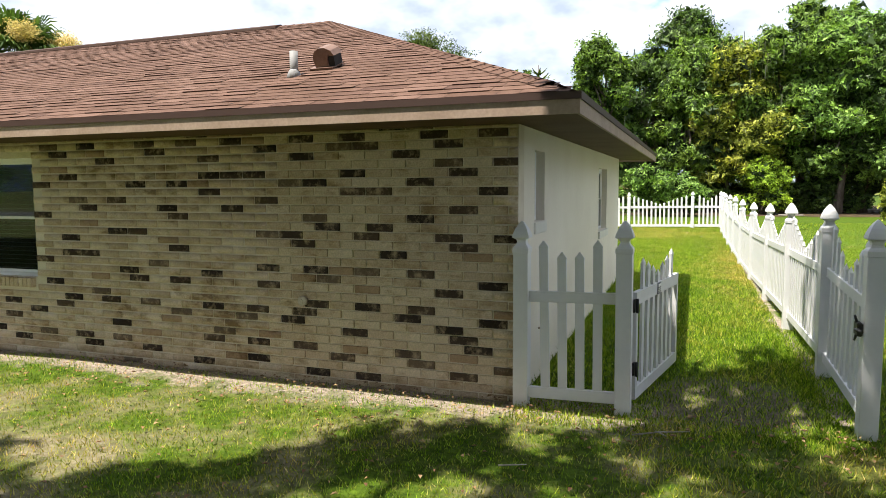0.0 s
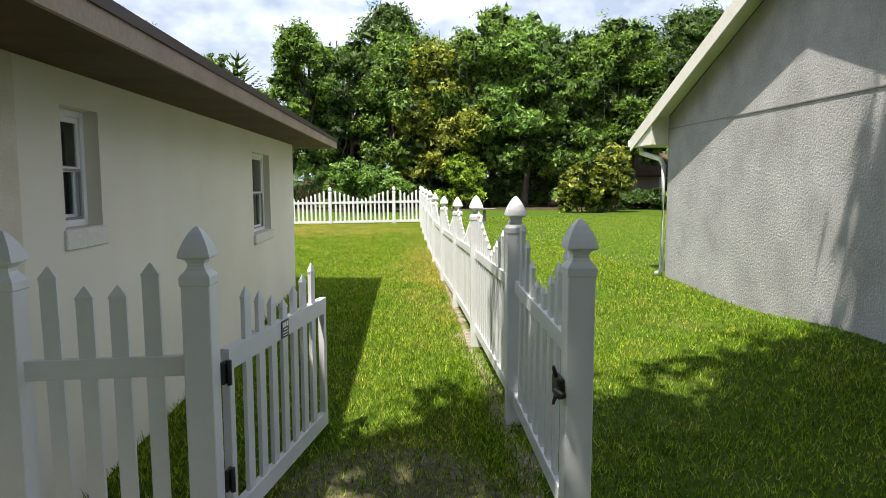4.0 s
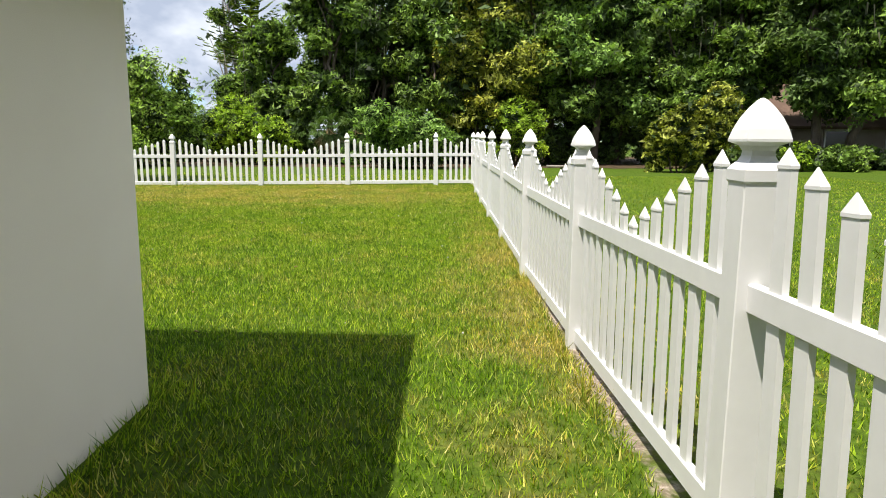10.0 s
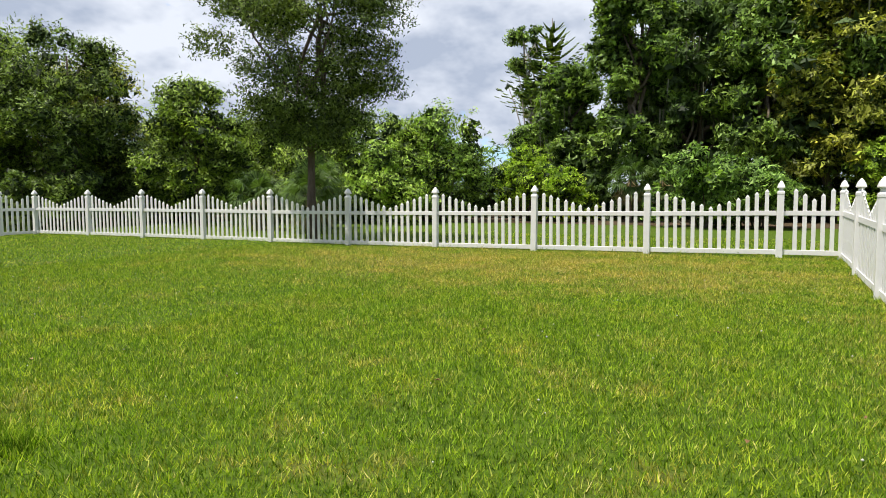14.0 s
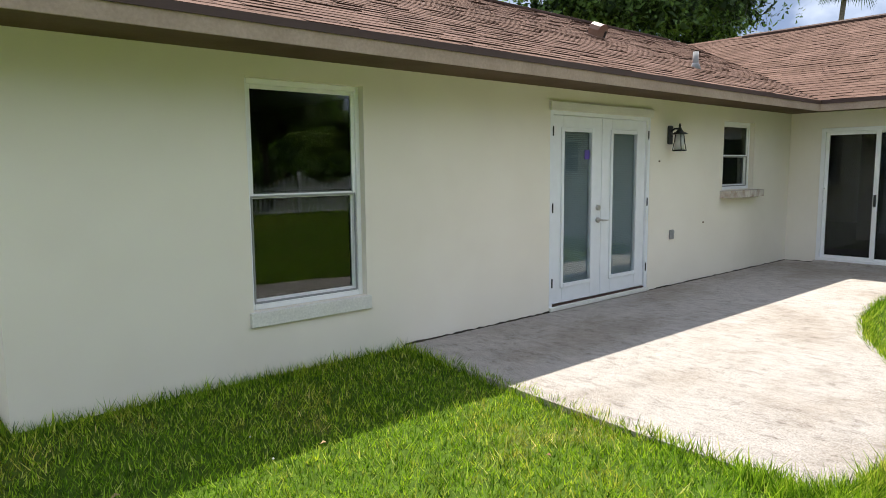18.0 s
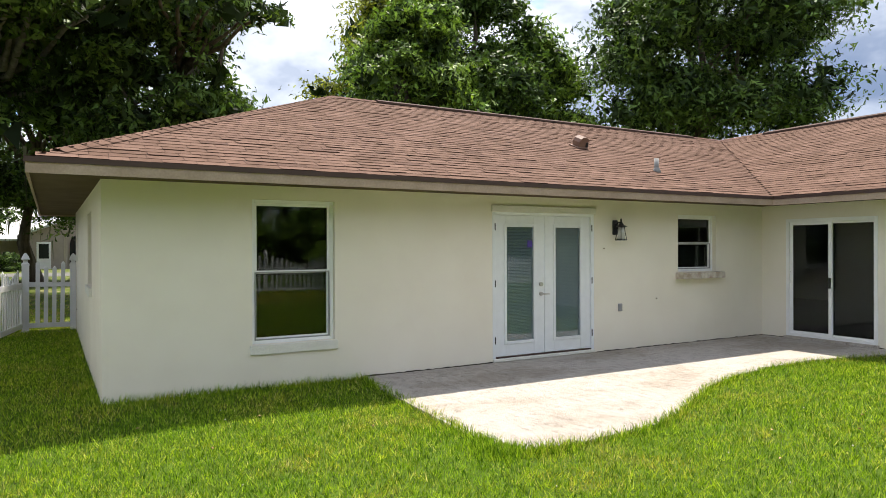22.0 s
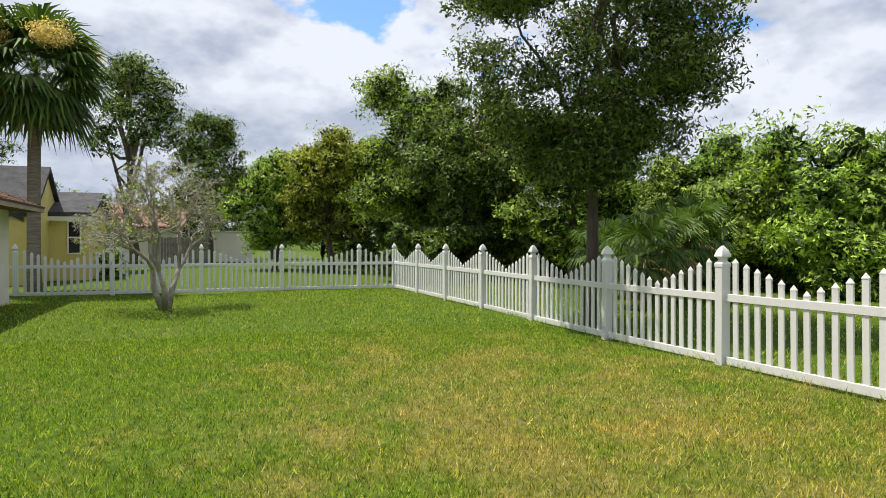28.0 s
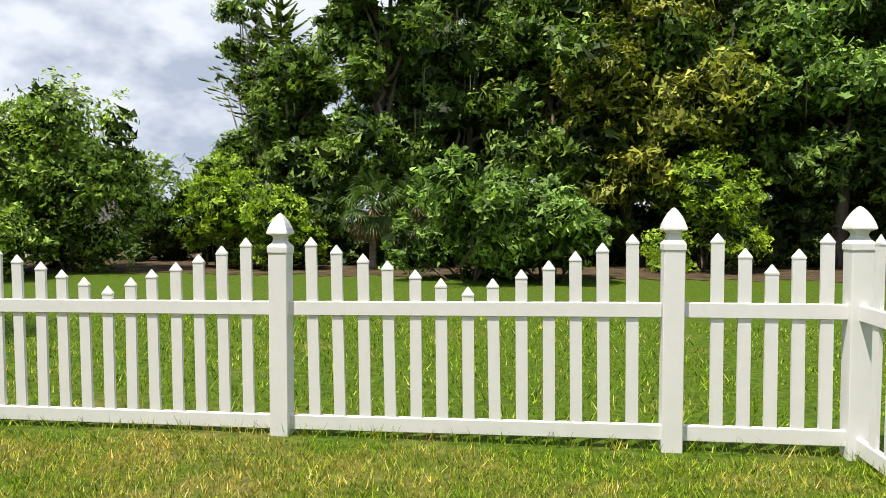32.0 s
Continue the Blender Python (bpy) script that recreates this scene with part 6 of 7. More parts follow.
def norfolk(x, y, h, seed):
    rng = np.random.default_rng(seed)
    root = empty("norfolk_pine", pose(x, y, gz(x, y)), "tall conifer with tiers of upswept branches", "tree", "trees")
    bm = bmesh.new()
    add_tube(bm, [(0, 0, 0), (0, 0, h * 0.5), (0, 0, h)], [0.2, 0.12, 0.02], 8)
    part("trunk", bm, M_BARK, root)
    vs, fs = [], []
    z = h * 0.45
    while z < h - 0.3:
        L = (h - z) * 0.46 + 0.3
        for k in range(7):
            a = k * 0.9 + z * 2
            d = Vector((math.cos(a), math.sin(a), 0.35))
            side = Vector((-math.sin(a), math.cos(a), 0))
            for j in range(9):
                p = Vector((0, 0, z)) + d * L * (j / 8) + Vector((0, 0, 0.25 * L * (j / 8) ** 2))
                for sg in (-1, 1):
                    t = p + side * sg * L * 0.22 * (1.1 - j / 9) + d * L * 0.14
                    b0 = len(vs)
                    vs += [p - d * 0.05, p + d * 0.12, t, t - d * 0.12 + Vector((0, 0, -0.06))]
                    fs.append((b0, b0 + 1, b0 + 2, b0 + 3))
        z += 0.55
    ob = new("crown", mesh_np("crown", [tuple(v) for v in vs], fs, M_LEAF[5]))
    ob.parent = root


norfolk(-10.5, 48.7, 11.4, 3)
tree("slender_tree", -11.9, 48.2, 11.6, 1.6, M_LEAF[0], 61, 4200, 0.10, 0.5, 0.16, "slender pale-stemmed tree with a thin high crown", M_PALEBARK, 9)
palm("far_palm", -22.0, 80, 10.5, 1.6, 77, "small distant palm above the shrubs", 0.2, 24)

# trees beyond the west fence
for n, (x, y, h, r, k, lab, clear, lv) in enumerate([
        (-33, 24.5, 7.0, 2.6, 3, "olive feathery tree beyond the west fence", 0.15, 7000), (-36, 22.0, 6.0, 2.4, 2, "pale green feathery tree beyond the west fence", 0.15, 6000),
        (-30, 27.5, 9.5, 3.6, 0, "broad dark-stemmed tree beyond the west fence", 0.1, 9000), (-25.5, 28.5, 8.6, 2.8, 1, "broad green tree beyond the west fence", 0.06, 10000), (-27, 31, 7.5, 2.8, 3, "olive green tree beyond the fence", 0.1, 7000),
        (-47, 14.5, 13.5, 3.6, 1, "tall dark tree with a leaning bare trunk", 0.45, 5000), (-50, 19, 10.5, 3.2, 1, "tall dark tree beyond the houses", 0.3, 6000), (-58, 24, 8.5, 3.4, 0, "green tree beyond the shed", 0.1, 7000), (-40, 25.2, 7.4, 2.5, 3, "olive feathery tree beyond the west fence", 0.1, 7000), (-60, 19, 7.5, 3.4, 1, "green tree beyond the shed", 0.1, 7000),
        (-54, 2, 10.5, 5.0, 1, "wide dark tree behind the yellow house", 0.3, 9000), (-50, -2, 9.5, 4.0, 1, "wide dark tree behind the yellow house", 0.3, 7000), (-41, 29, 8, 3.4, 0, "green tree far beyond the fence", 0.1, 7000), (-20, 30.5, 6.0, 2.2, 0, "green tree behind the back fence", 0.1, 6000)]):
    tree("yard_tree", x, y, h, r, M_NEAR[k], 700 + n, int(lv * 2.1), 0.092, clear, label=lab, blobs=18)
for n, (x, y, h, r) in enumerate([(-24.0, 26.2, 2.6, 1.7), (-26.5, 28.6, 3.0, 1.9), (-29, 29.5, 3.2, 2.0), (-31.5, 27.0, 3.0, 1.9), (-34, 29.5, 3.6, 2.2), (-29.0, 33.5, 3.6, 2.2), (-24.5, 31, 3.2, 2.0), (-38.5, 27, 3.8, 2.3)]):
    shrub("yard_shrub", x, y, h, r, M_NEAR[1], 760 + n, 5000, 0.105, "dark green undergrowth beyond the west fence")
shrub("round_bush", -29.6, 15.0, 1.25, 0.6, M_LEAF[4], 791, 1500, 0.06, "clipped yellow-green bush beside the yellow house")
palm("sabal_palm", -23.2, 13.6, 6.6, 2.45, 21, "tall sabal palm with cream flower clusters", 0.2, 74, True, (0.15, 0.1), skirt=6)
palm("thin_palm", -38.0, -0.9, 11.3, 2.0, 22, "very tall thin palm behind the roof", 0.14, 60, lean=(-0.5, 0.4), skirt=6)
branchy("crape_myrtle", -15.8, 17.64, 2.75, 0.9, 11, "small pale twiggy ornamental tree on the lawn", M_LEAF[6], 6500, 0.042, M_PALEBARK, 6, 3, 0.075, 0.34)

# --- distant woods all round
def far_woods():
    rng = np.random.default_rng(55)
    bl = []
    for i in range(150):
        a = i / 150 * 2 * math.pi
        d = rng.uniform(95, 135)
        bl.append((-8 + d * math.cos(a), 10 + d * math.sin(a), rng.uniform(2.5, 5.0), rng.uniform(5, 8), rng.uniform(4, 7.5)))
    me = leaf_cloud("far_woods", bl, 60000, 0.75, M_LEAF[1], rng)
    tagged(new("far_woods", me), "distant line of dark green trees", "woods", kind="stuff")


far_woods()

# --- street side trees, seen over the roof
OVER_LAWN = [(-4.4 + (k % 6) * 1.5 + 0.4 * math.sin(k * 3), 4.4 + (k // 6) * 1.3 + (k % 6) * 0.3, 9.0 + 0.9 * math.sin(k * 1.7), 1.6 if k % 6 else 0.9, 0.95) for k in range(30)] + [(-4.0 + (k % 4) * 2.3, 1.0 + (k // 4) * 1.6, 6.2 + 0.8 * math.sin(k * 2.3), 1.3, 0.9) for k in range(8)]
OVER_PATH = [(x - 9 * 0.28 + 2.6, y - 9 * 0.30 + 8.7, 9.0 + 0.4 * math.sin(x * 5), 0.62, 0.5) for x, y in ((-3.2, -2.8), (-2.5, -3.0), (-1.8, -2.7), (-1.3, -2.1), (-0.8, -1.6), (-0.2, -1.2), (0.5, -1.5))]
FRONT_TREES = [
    (3.8, -11.1, 17, 6.8, 1, 0.42, 24000, "huge old oak with a grey trunk and hanging moss"), (-2.6, -8.7, 16, 3.9, 1, 0.2, 15000, "large dark oak in the front yard"),
    (-26.0, -5.0, 17.5, 6.2, 1, 0.34, 19000, "huge spreading tree with forked trunk behind the roof"), (-17.6, -12, 15.0, 4.6, 1, 0.2, 12000, "tall green tree behind the roof"),
    (-12.6, -9.5, 12.2, 3.6, 0, 0.22, 12000, "tall leafy tree behind the roof"),
    (-15.5, -17, 16.0, 4.4, 3, 0.2, 11000, "olive green mossy tree behind the roof"), (-20, -12, 13.0, 4.2, 0, 0.25, 10000, "green tree behind the roof"), (1.0, -21, 15.0, 5.0, 1, 0.12, 12000, "dark mossy tree behind the roof"),
    (12, -20, 15, 6.0, 1, 0.3, 12000, "large dark green tree along the street"), (19, -30, 13, 6.0, 0, 0.25, 10000, "tall green tree along the street"), (8, -40, 14, 6.5, 1, 0.12, 11000, "green tree by the street"), (15.5, -36, 15, 6.5, 1, 0.1, 11000, "dark green tree by the street"), (22, -40, 15, 6.5, 1, 0.1, 11000, "dark green tree by the street"), (9.5, -24, 14, 5.5, 1, 0.34, 12000, "dark mossy oak before the street"), (-2, -56, 14, 6.0, 1, 0.2, 9000, "tree behind the house across the street"), (14, -58, 14, 7.0, 0, 0.2, 9000, "tree behind the house across the street"), (27, -52, 14, 7.0, 0, 0.2, 9000, "far green tree down the street"), (36, -42, 13, 6.0, 1, 0.2, 8000, "far green tree down the street")]
for n, (x, y, h, r, k, clear, lv, lab) in enumerate(FRONT_TREES):
    near_ = 0 < n < 8
    root = tree("oak_tree" if n < 2 else "street_tree", x, y, h, r, M_LEAF[k], 800 + n, int(lv * (1.55 if near_ else 1.0 if n == 0 else 0.6)), 0.25 if n == 0 else 0.155 if near_ else 0.24, clear, (0.36 if n == 0 else 0.30), lab, M_GREYBARK if n == 0 else None, blobs=26, squash=0.6, extra=OVER_LAWN if n == 0 else OVER_PATH if n == 1 else ())
    if n in (0, 1, 5, 7, 8):
        bl = [(math.cos(a) * r * 0.7, math.sin(a) * r * 0.7, h * (clear + 0.08), r * 0.4, 1.2) for a in np.linspace(0, 6.0, 9)]
        m = new("hanging_moss", moss_on((x, y), bl, 900 + n, 60))
        m.parent = root
        m["kind"] = "stuff"
        m["label"] = "grey hanging moss"
palm("date_palm", 6.1, -15.8, 5.0, 2.4, 23, "thick date palm with ringed tan trunk", 0.42, 30, skirt=12)
for n, (x, y, h, r, k) in enumerate([(11, -23, 1.4, 1.5, 1), (13.5, -22, 1.5, 1.4, 1), (9.3, -24, 1.2, 1.2, 1), (16, -22, 1.6, 1.5, 0), (4.6, -38, 1.2, 1.3, 0), (3.0, -39, 1.4, 1.5, 1), (12, -46, 4.5, 2.6, 1), (16.5, -47, 4.8, 2.8, 1), (21, -48, 4.5, 2.8, 1), (26, -47, 4.8, 2.8, 1), (19, -27, 2.6, 2.0, 1), (23, -30, 3.4, 2.4, 1), (31, -44, 4.5, 2.8, 1)]):
    shrub("street_shrub", x, y, h, r, M_LEAF[k], 950 + n, 1800, 0.12, "dark green shrub by the street")


# --- ground covers lying on the lawn
def patch(name, xs, ys, lift, material, label, wobble=0.12, seed=1, category="soil"):
    """A thin sheet over the ground with an uneven outline."""
    rng = np.random.default_rng(seed)
    (x0, x1), (y0, y1) = xs, ys
    along_x = (x1 - x0) > (y1 - y0)
    n = int(max(x1 - x0, y1 - y0) / 0.25) + 2
    bm = bmesh.new()
    rows = []
    for i in range(n):
        f = i / (n - 1)
        a, b = rng.uniform(-wobble, wobble), rng.uniform(-wobble, wobble)
        p = [(x0 + (x1 - x0) * f, y0 + a), (x0 + (x1 - x0) * f, (y0 + y1) / 2), (x0 + (x1 - x0) * f, y1 + b)] if along_x else [(x0 + a, y0 + (y1 - y0) * f), ((x0 + x1) / 2, y0 + (y1 - y0) * f), (x1 + b, y0 + (y1 - y0) * f)]
        rows.append([bm.verts.new((x, y, gz(x, y) + lift)) for x, y in p])
    for r0, r1 in zip(rows, rows[1:]):
        for k in (0, 1):
            bm.faces.new((r0[k], r0[k + 1], r1[k + 1], r1[k]))
    bmesh.ops.recalc_face_normals(bm, faces=bm.faces)
    if bm.faces[0].normal.z < 0:
        bmesh.ops.reverse_faces(bm, faces=bm.faces)
    return tagged(part(name, bm, material), label, category, kind="structure")


patch("leaf_litter", (-30, 40), (37.5, 62), 0.012, M_LITTER, "brown leaf litter under the wood", 0.5, 5)
patch("driveway", (5.5, 18), (-12.2, -9.6), 0.01, M_CONC, "pale concrete driveway beyond the fence", 0.0, 7, "driveway")
patch("road", (-80, 80), (-34, -27.5), 0.012, M_ROAD, "grey asphalt street", 0.0, 8, "road")


# --- houses further off
def gable_block(parent, x0, x1, y0, y1, ze, zr, wall_m, roof_m, axis="x", ov=0.5, wall_name="wall"):
    """Walls with gables and a two-sided roof. axis: the direction of the ridge."""
    bm = bmesh.new()
    if axis == "x":
        ym = (y0 + y1) / 2
        prof = [(y0, -0.3), (y1, -0.3), (y1, ze), (ym, zr), (y0, ze)]
        f0 = [bm.verts.new((x0, a, b)) for a, b in prof]
        f1 = [bm.verts.new((x1, a, b)) for a, b in prof]
    else:
        xm = (x0 + x1) / 2
        prof = [(x0, -0.3), (x1, -0.3), (x1, ze), (xm, zr), (x0, ze)]
        f0 = [bm.verts.new((a, y0, b)) for a, b in prof]
        f1 = [bm.verts.new((a, y1, b)) for a, b in prof]
    bm.faces.new(f0)
    bm.faces.new(f1[::-1])
    for k in range(5):
        q = (k + 1) % 5
        bm.faces.new((f0[k], f1[k], f1[q], f0[q]))
    bmesh.ops.recalc_face_normals(bm, faces=bm.faces)
    part(wall_name, bm, wall_m, parent)
    for sg in (-1, 1):
        bm = bmesh.new()
        if axis == "x":
            half = (y1 - y0) / 2
            sl = (zr - ze) / half
            ye, ym = (y0 if sg < 0 else y1) + sg * ov, (y0 + y1) / 2
            lo = [(x0 - ov, ye, ze - ov * sl + 0.04), (x1 + ov, ye, ze - ov * sl + 0.04), (x1 + ov, ym, zr + 0.04), (x0 - ov, ym, zr + 0.04)]
        else:
            half = (x1 - x0) / 2
            sl = (zr - ze) / half
            xe, xm = (x0 if sg < 0 else x1) + sg * ov, (x0 + x1) / 2
            lo = [(xe, y0 - ov, ze - ov * sl + 0.04), (xe, y1 + ov, ze - ov * sl + 0.04), (xm, y1 + ov, zr + 0.04), (xm, y0 - ov, zr + 0.04)]
        a = [bm.verts.new(v) for v in lo]
        b = [bm.verts.new((v[0], v[1], v[2] + 0.16)) for v in lo]
        bm.faces.new(a)
        bm.faces.new(b)
        for k in range(4):
            q = (k + 1) % 4
            bm.faces.new((a[k], a[q], b[q], b[k]))
        bmesh.ops.recalc_face_normals(bm, faces=bm.faces)
        part("roof", bm, roof_m, parent)


M_DARKROOF = mat_two("charcoal_shingle", (0.050, 0.052, 0.058), (0.085, 0.087, 0.095), 3.0, 0.95, 0.6, 30.0, 0.01)


def yellow_house():
    h = empty("yellow_house", pose(0, 0, 0), "yellow stucco house with dark grey roof beyond the west fence", "house")
    gable_block(h, -40, -26.6, 3.5, 12.2, 2.4, 4.75, M_YELLOW, M_DARKROOF, "x")
    gable_block(h, -31.0, -26.2, 9.0, 12.95, 2.4, 4.1, M_YELLOW, M_DARKROOF, "y", 0.14)
    gable_block(h, -34.0, -29.0, 11.4, 14.3, 2.5, 3.35, M_YELLOW, M_DARKROOF, "y", 0.25)
    part("eave_board", box(-28.62, -28.59, 12.76, 14.7, 2.28, 2.44), M_TRIM, h, "white eave board")
    part("chimney", box(-26.9, -26.0, 7.6, 8.5, 3.0, 5.35, 0.03), M_YELLOW, h, "yellow stucco chimney")
    part("chimney_cap", box(-27.0, -25.9, 7.5, 8.6, 5.35, 5.45, 0.02), M_YELLOW, h)
    for y in (8.9, 9.25):
        part("roof_vent", box(-26.6, -26.4, y, y + 0.22, 4.2, 4.75, 0.02), M_BLACK, h)
    w = part("window", bars(0.5, 1.3, 0.06, -0.04, 0.03), M_TRIM, h)
    w.matrix_local = facing((-29.0, 0.0, 0), (0, 1), 13.55, 1.0)
    part("pane", box(0.06, 0.44, -0.015, 0.01, 0.06, 1.24), M_DARKGLASS, w)
    part("sash_bar", box(0.06, 0.44, -0.03, -0.01, 0.62, 0.68), M_TRIM, w)


def far_places():
    sh = empty("garden_shed", pose(0, 0, 0), "plain white garden shed beyond the west fence", "shed")
    part("wall", box(-55, -52, 18.9, 22.0, -0.2, 2.15), M_STUCCO, sh)
    part("roof", box(-55.1, -51.9, 18.8, 22.1, 2.15, 2.27, 0.02), M_PALEROOF, sh)
    part("door", box(-51.995, -51.97, 19.5, 20.4, 0.0, 1.95), M_STUCCO, sh)
    bf = empty("board_fence", pose(0, 0, 0), "weathered grey board fence beyond the west yard", "fence")
    for k in range(21):
        y = 15.4 + k * 0.165
        b = part("board", box(-45.02, -44.98, y, y + 0.155, -0.1, 1.75 + 0.02 * math.sin(k * 2.1), 0.003), M_TIMBER, bf)
    part("rail", box(-44.98, -44.93, 15.4, 18.9, 1.3, 1.4), M_TIMBER, bf)
    pr = empty("porch", pose(0, 0, 0), "white flat porch roof on posts beyond the yellow house", "porch")
    part("roof", box(-39, -34, 13.4, 15.2, 2.25, 2.4, 0.02), M_TRIM, pr)
    for y in (13.6, 14.95):
        part("post", box(-34.25, -34.12, y, y + 0.13, -0.1, 2.25), M_TRIM, pr)
    wh = empty("far_house", pose(0, 0, 0), "low white house with a reddish roof far beyond the yard", "house")
    gable_block(wh, -66, -52, 9.5, 16.8, 2.5, 4.2, M_STUCCO, mat_two("red_brown_roof", (0.17, 0.085, 0.06), (0.23, 0.125, 0.09), 1.0, 0.9), "y", 0.6)
    nw = empty("white_house", pose(0, 0, 0), "white house half hidden behind tall shrubs", "house")
    gable_block(nw, -36, -19, 44, 52, 2.6, 4.1, M_STUCCO, M_PALEROOF, "x", 0.6)
    ne = empty("brown_house", pose(0, 0, 0), "brown house half hidden under the trees", "house")
    gable_block(ne, 17.4, 33, 42.6, 50, 2.3, 4.5, M_TAUPE, mat_two("brown_far_roof", (0.10, 0.065, 0.05), (0.16, 0.105, 0.08), 1.0, 0.9), "x", 0.6)
    for k in range(3):
        w = part("window", box(19 + k * 3.4, 20.6 + k * 3.4, 42.54, 42.6, 0.9, 2.0, 0.01), M_TRIM, ne)
        part("pane", box(19.1 + k * 3.4, 20.5 + k * 3.4, 42.52, 42.55, 1.0, 1.9), M_DARKGLASS, w)
    b = empty("yard_table", pose(5.0, 24.5, gz(5, 24.5)), "small weathered wooden table on the neighbouring lawn", "table")
    part("tabletop", box(-0.45, 0.45, -0.2, 0.2, 0.55, 0.60, 0.01), M_TIMBER, b)
    part("pedestal", box(-0.06, 0.06, -0.06, 0.06, 0.0, 0.55), M_TIMBER, b)


def street_house():
    h = empty("street_house", pose(0, 0, 0), "low taupe house with pale grey roof across the street", "house")
    gable_block(h, -14, 13.5, -56, -46, 2.45, 5.0, M_TAUPE, M_PALEROOF, "x", 0.7)
    gable_block(h, -8, 2.2, -47, -43.6, 2.5, 4.6, M_TAUPE, M_PALEROOF, "y", 0.4)
    for x, w_, z0, z1 in ((4.8, 1.5, 1.0, 2.05), (9, 1.5, 1.0, 2.05)):
        p = part("window", box(x, x + w_, -45.99, -45.9, z0, z1, 0.01), M_TRIM, h)
        part("pane", box(x + 0.1, x + w_ - 0.1, -45.92, -45.87, z0 + 0.1, z1 - 0.1), M_DARKGLASS, p)
    d = part("door", box(0.4, 1.35, -43.6, -43.5, 0, 2.05, 0.01), M_TRIM, h, "white front door")
    part("pane", box(0.55, 1.2, -43.52, -43.46, 0.8, 1.9), M_DARKGLASS, d)
    bm = bmesh.new()
    a = [bm.verts.new((-1.6 + 0.75 * math.cos(t), -43.5, 1.9 + 0.75 * math.sin(t))) for t in np.linspace(0, math.pi, 12)]
    a += [bm.verts.new((-2.35, -43.5, 0.4)), bm.verts.new((-0.85, -43.5, 0.4))]
    bm.faces.new(a)
    part("arched_window", bm, M_DARKGLASS, h)
    for x in (2.1, -0.5):
        part("porch_post", box(x - 0.1, x + 0.1, -42.6, -42.4, 0, 2.5, 0.01), M_TAUPE, h)
    for n, (x, y, z, m) in enumerate(((15.5, -31, 0, M_TRIM), (21.5, -32, 0, mat_plain("white_car_paint", (0.7, 0.7, 0.7), 0.25)))):
        c = empty("parked_car", pose(x, y, 0.02), "white car parked far down the street", "car", "parked cars")
        part("body", box(-2.2, 2.2, -0.85, 0.85, 0.35, 0.95, 0.12), m, c)
        part("cabin", box(-1.2, 1.1, -0.75, 0.75, 0.95, 1.5, 0.2), M_DARKGLASS, c)
        for wx in (-1.35, 1.35):
            for wy in (-0.82, 0.82):
                bm = bmesh.new()
                add_tube(bm, [(wx, wy - 0.1, 0.32), (wx, wy + 0.1, 0.32)], [0.32, 0.32], 14)
                part("wheel", bm, M_BLACK, c)


yellow_house()
far_places()
street_house()

# pinkish stepping stone on the front lawn
st = bmesh.new()
ring = [(0.165 * math.cos(a) * (1 + 0.12 * math.sin(3 * a)), 0.13 * math.sin(a) * (1 + 0.1 * math.cos(2 * a))) for a in np.linspace(0, 2 * math.pi, 12, endpoint=False)]
lo = [st.verts.new((x, y, -0.02)) for x, y in ring]
hi = [st.verts.new((x * 0.97, y * 0.97, 0.028)) for x, y in ring]
st.faces.new(hi)
for k in range(12):
    st.faces.new((lo[k], lo[(k + 1) % 12], hi[(k + 1) % 12], hi[k]))
bmesh.ops.recalc_face_normals(st, faces=st.faces)
so = part("stepping_stone", st, mat_two("pink_stone", (0.42, 0.27, 0.24), (0.52, 0.36, 0.32), 6.0, 0.9, 0.5, 60.0, 0.004))
so.matrix_world = pose(3.15, -0.46, gz(3.15, -0.46) + 0.01, 0, 0, 20)
tagged(so, "flat pinkish stepping stone lying in the grass", "stone")

# fallen leaves and twigs on the front lawn
M_DRYLEAF = mat_random("dry_leaf", [(0.0, (0.28, 0.17, 0.08)), (0.4, (0.40, 0.27, 0.14)), (0.75, (0.20, 0.11, 0.06))], 0.8, True, 0.2)
rl = np.random.default_rng(31)
vs, fs = [], []
for k in range(1300):
    x, y = (rl.uniform(-5, 3.4), min(-0.06, rl.uniform(-4.6, 0.6)) if k % 3 else rl.uniform(-0.9, -0.08)) if k < 1240 else (rl.uniform(-8, 2), rl.uniform(9, 23))
    a, s_ = rl.uniform(0, 6.28), rl.uniform(0.005, 0.017)
    z = gz(x, y) + rl.uniform(0.02, 0.06)
    c, d = math.cos(a), math.sin(a)
    k0 = len(vs)
    vs += [(x - c * s_ * 1.6, y - d * s_ * 1.6, z), (x + d * s_, y - c * s_, z + 0.012), (x + c * s_ * 1.6, y + d * s_ * 1.6, z + 0.004), (x - d * s_, y + c * s_, z + 0.015)]
    fs.append((k0, k0 + 1, k0 + 2, k0 + 3))
tagged(new("fallen_leaves", mesh_np("fallen_leaves", vs, fs, M_DRYLEAF)), "scattered dry brown leaves on the lawn", "leaves", kind="stuff")


# white clover heads in the back lawn
M_CLOVER = mat_plain("clover_white", (0.52, 0.52, 0.46), 0.8)
rc = np.random.default_rng(91)
vs, fs = [], []
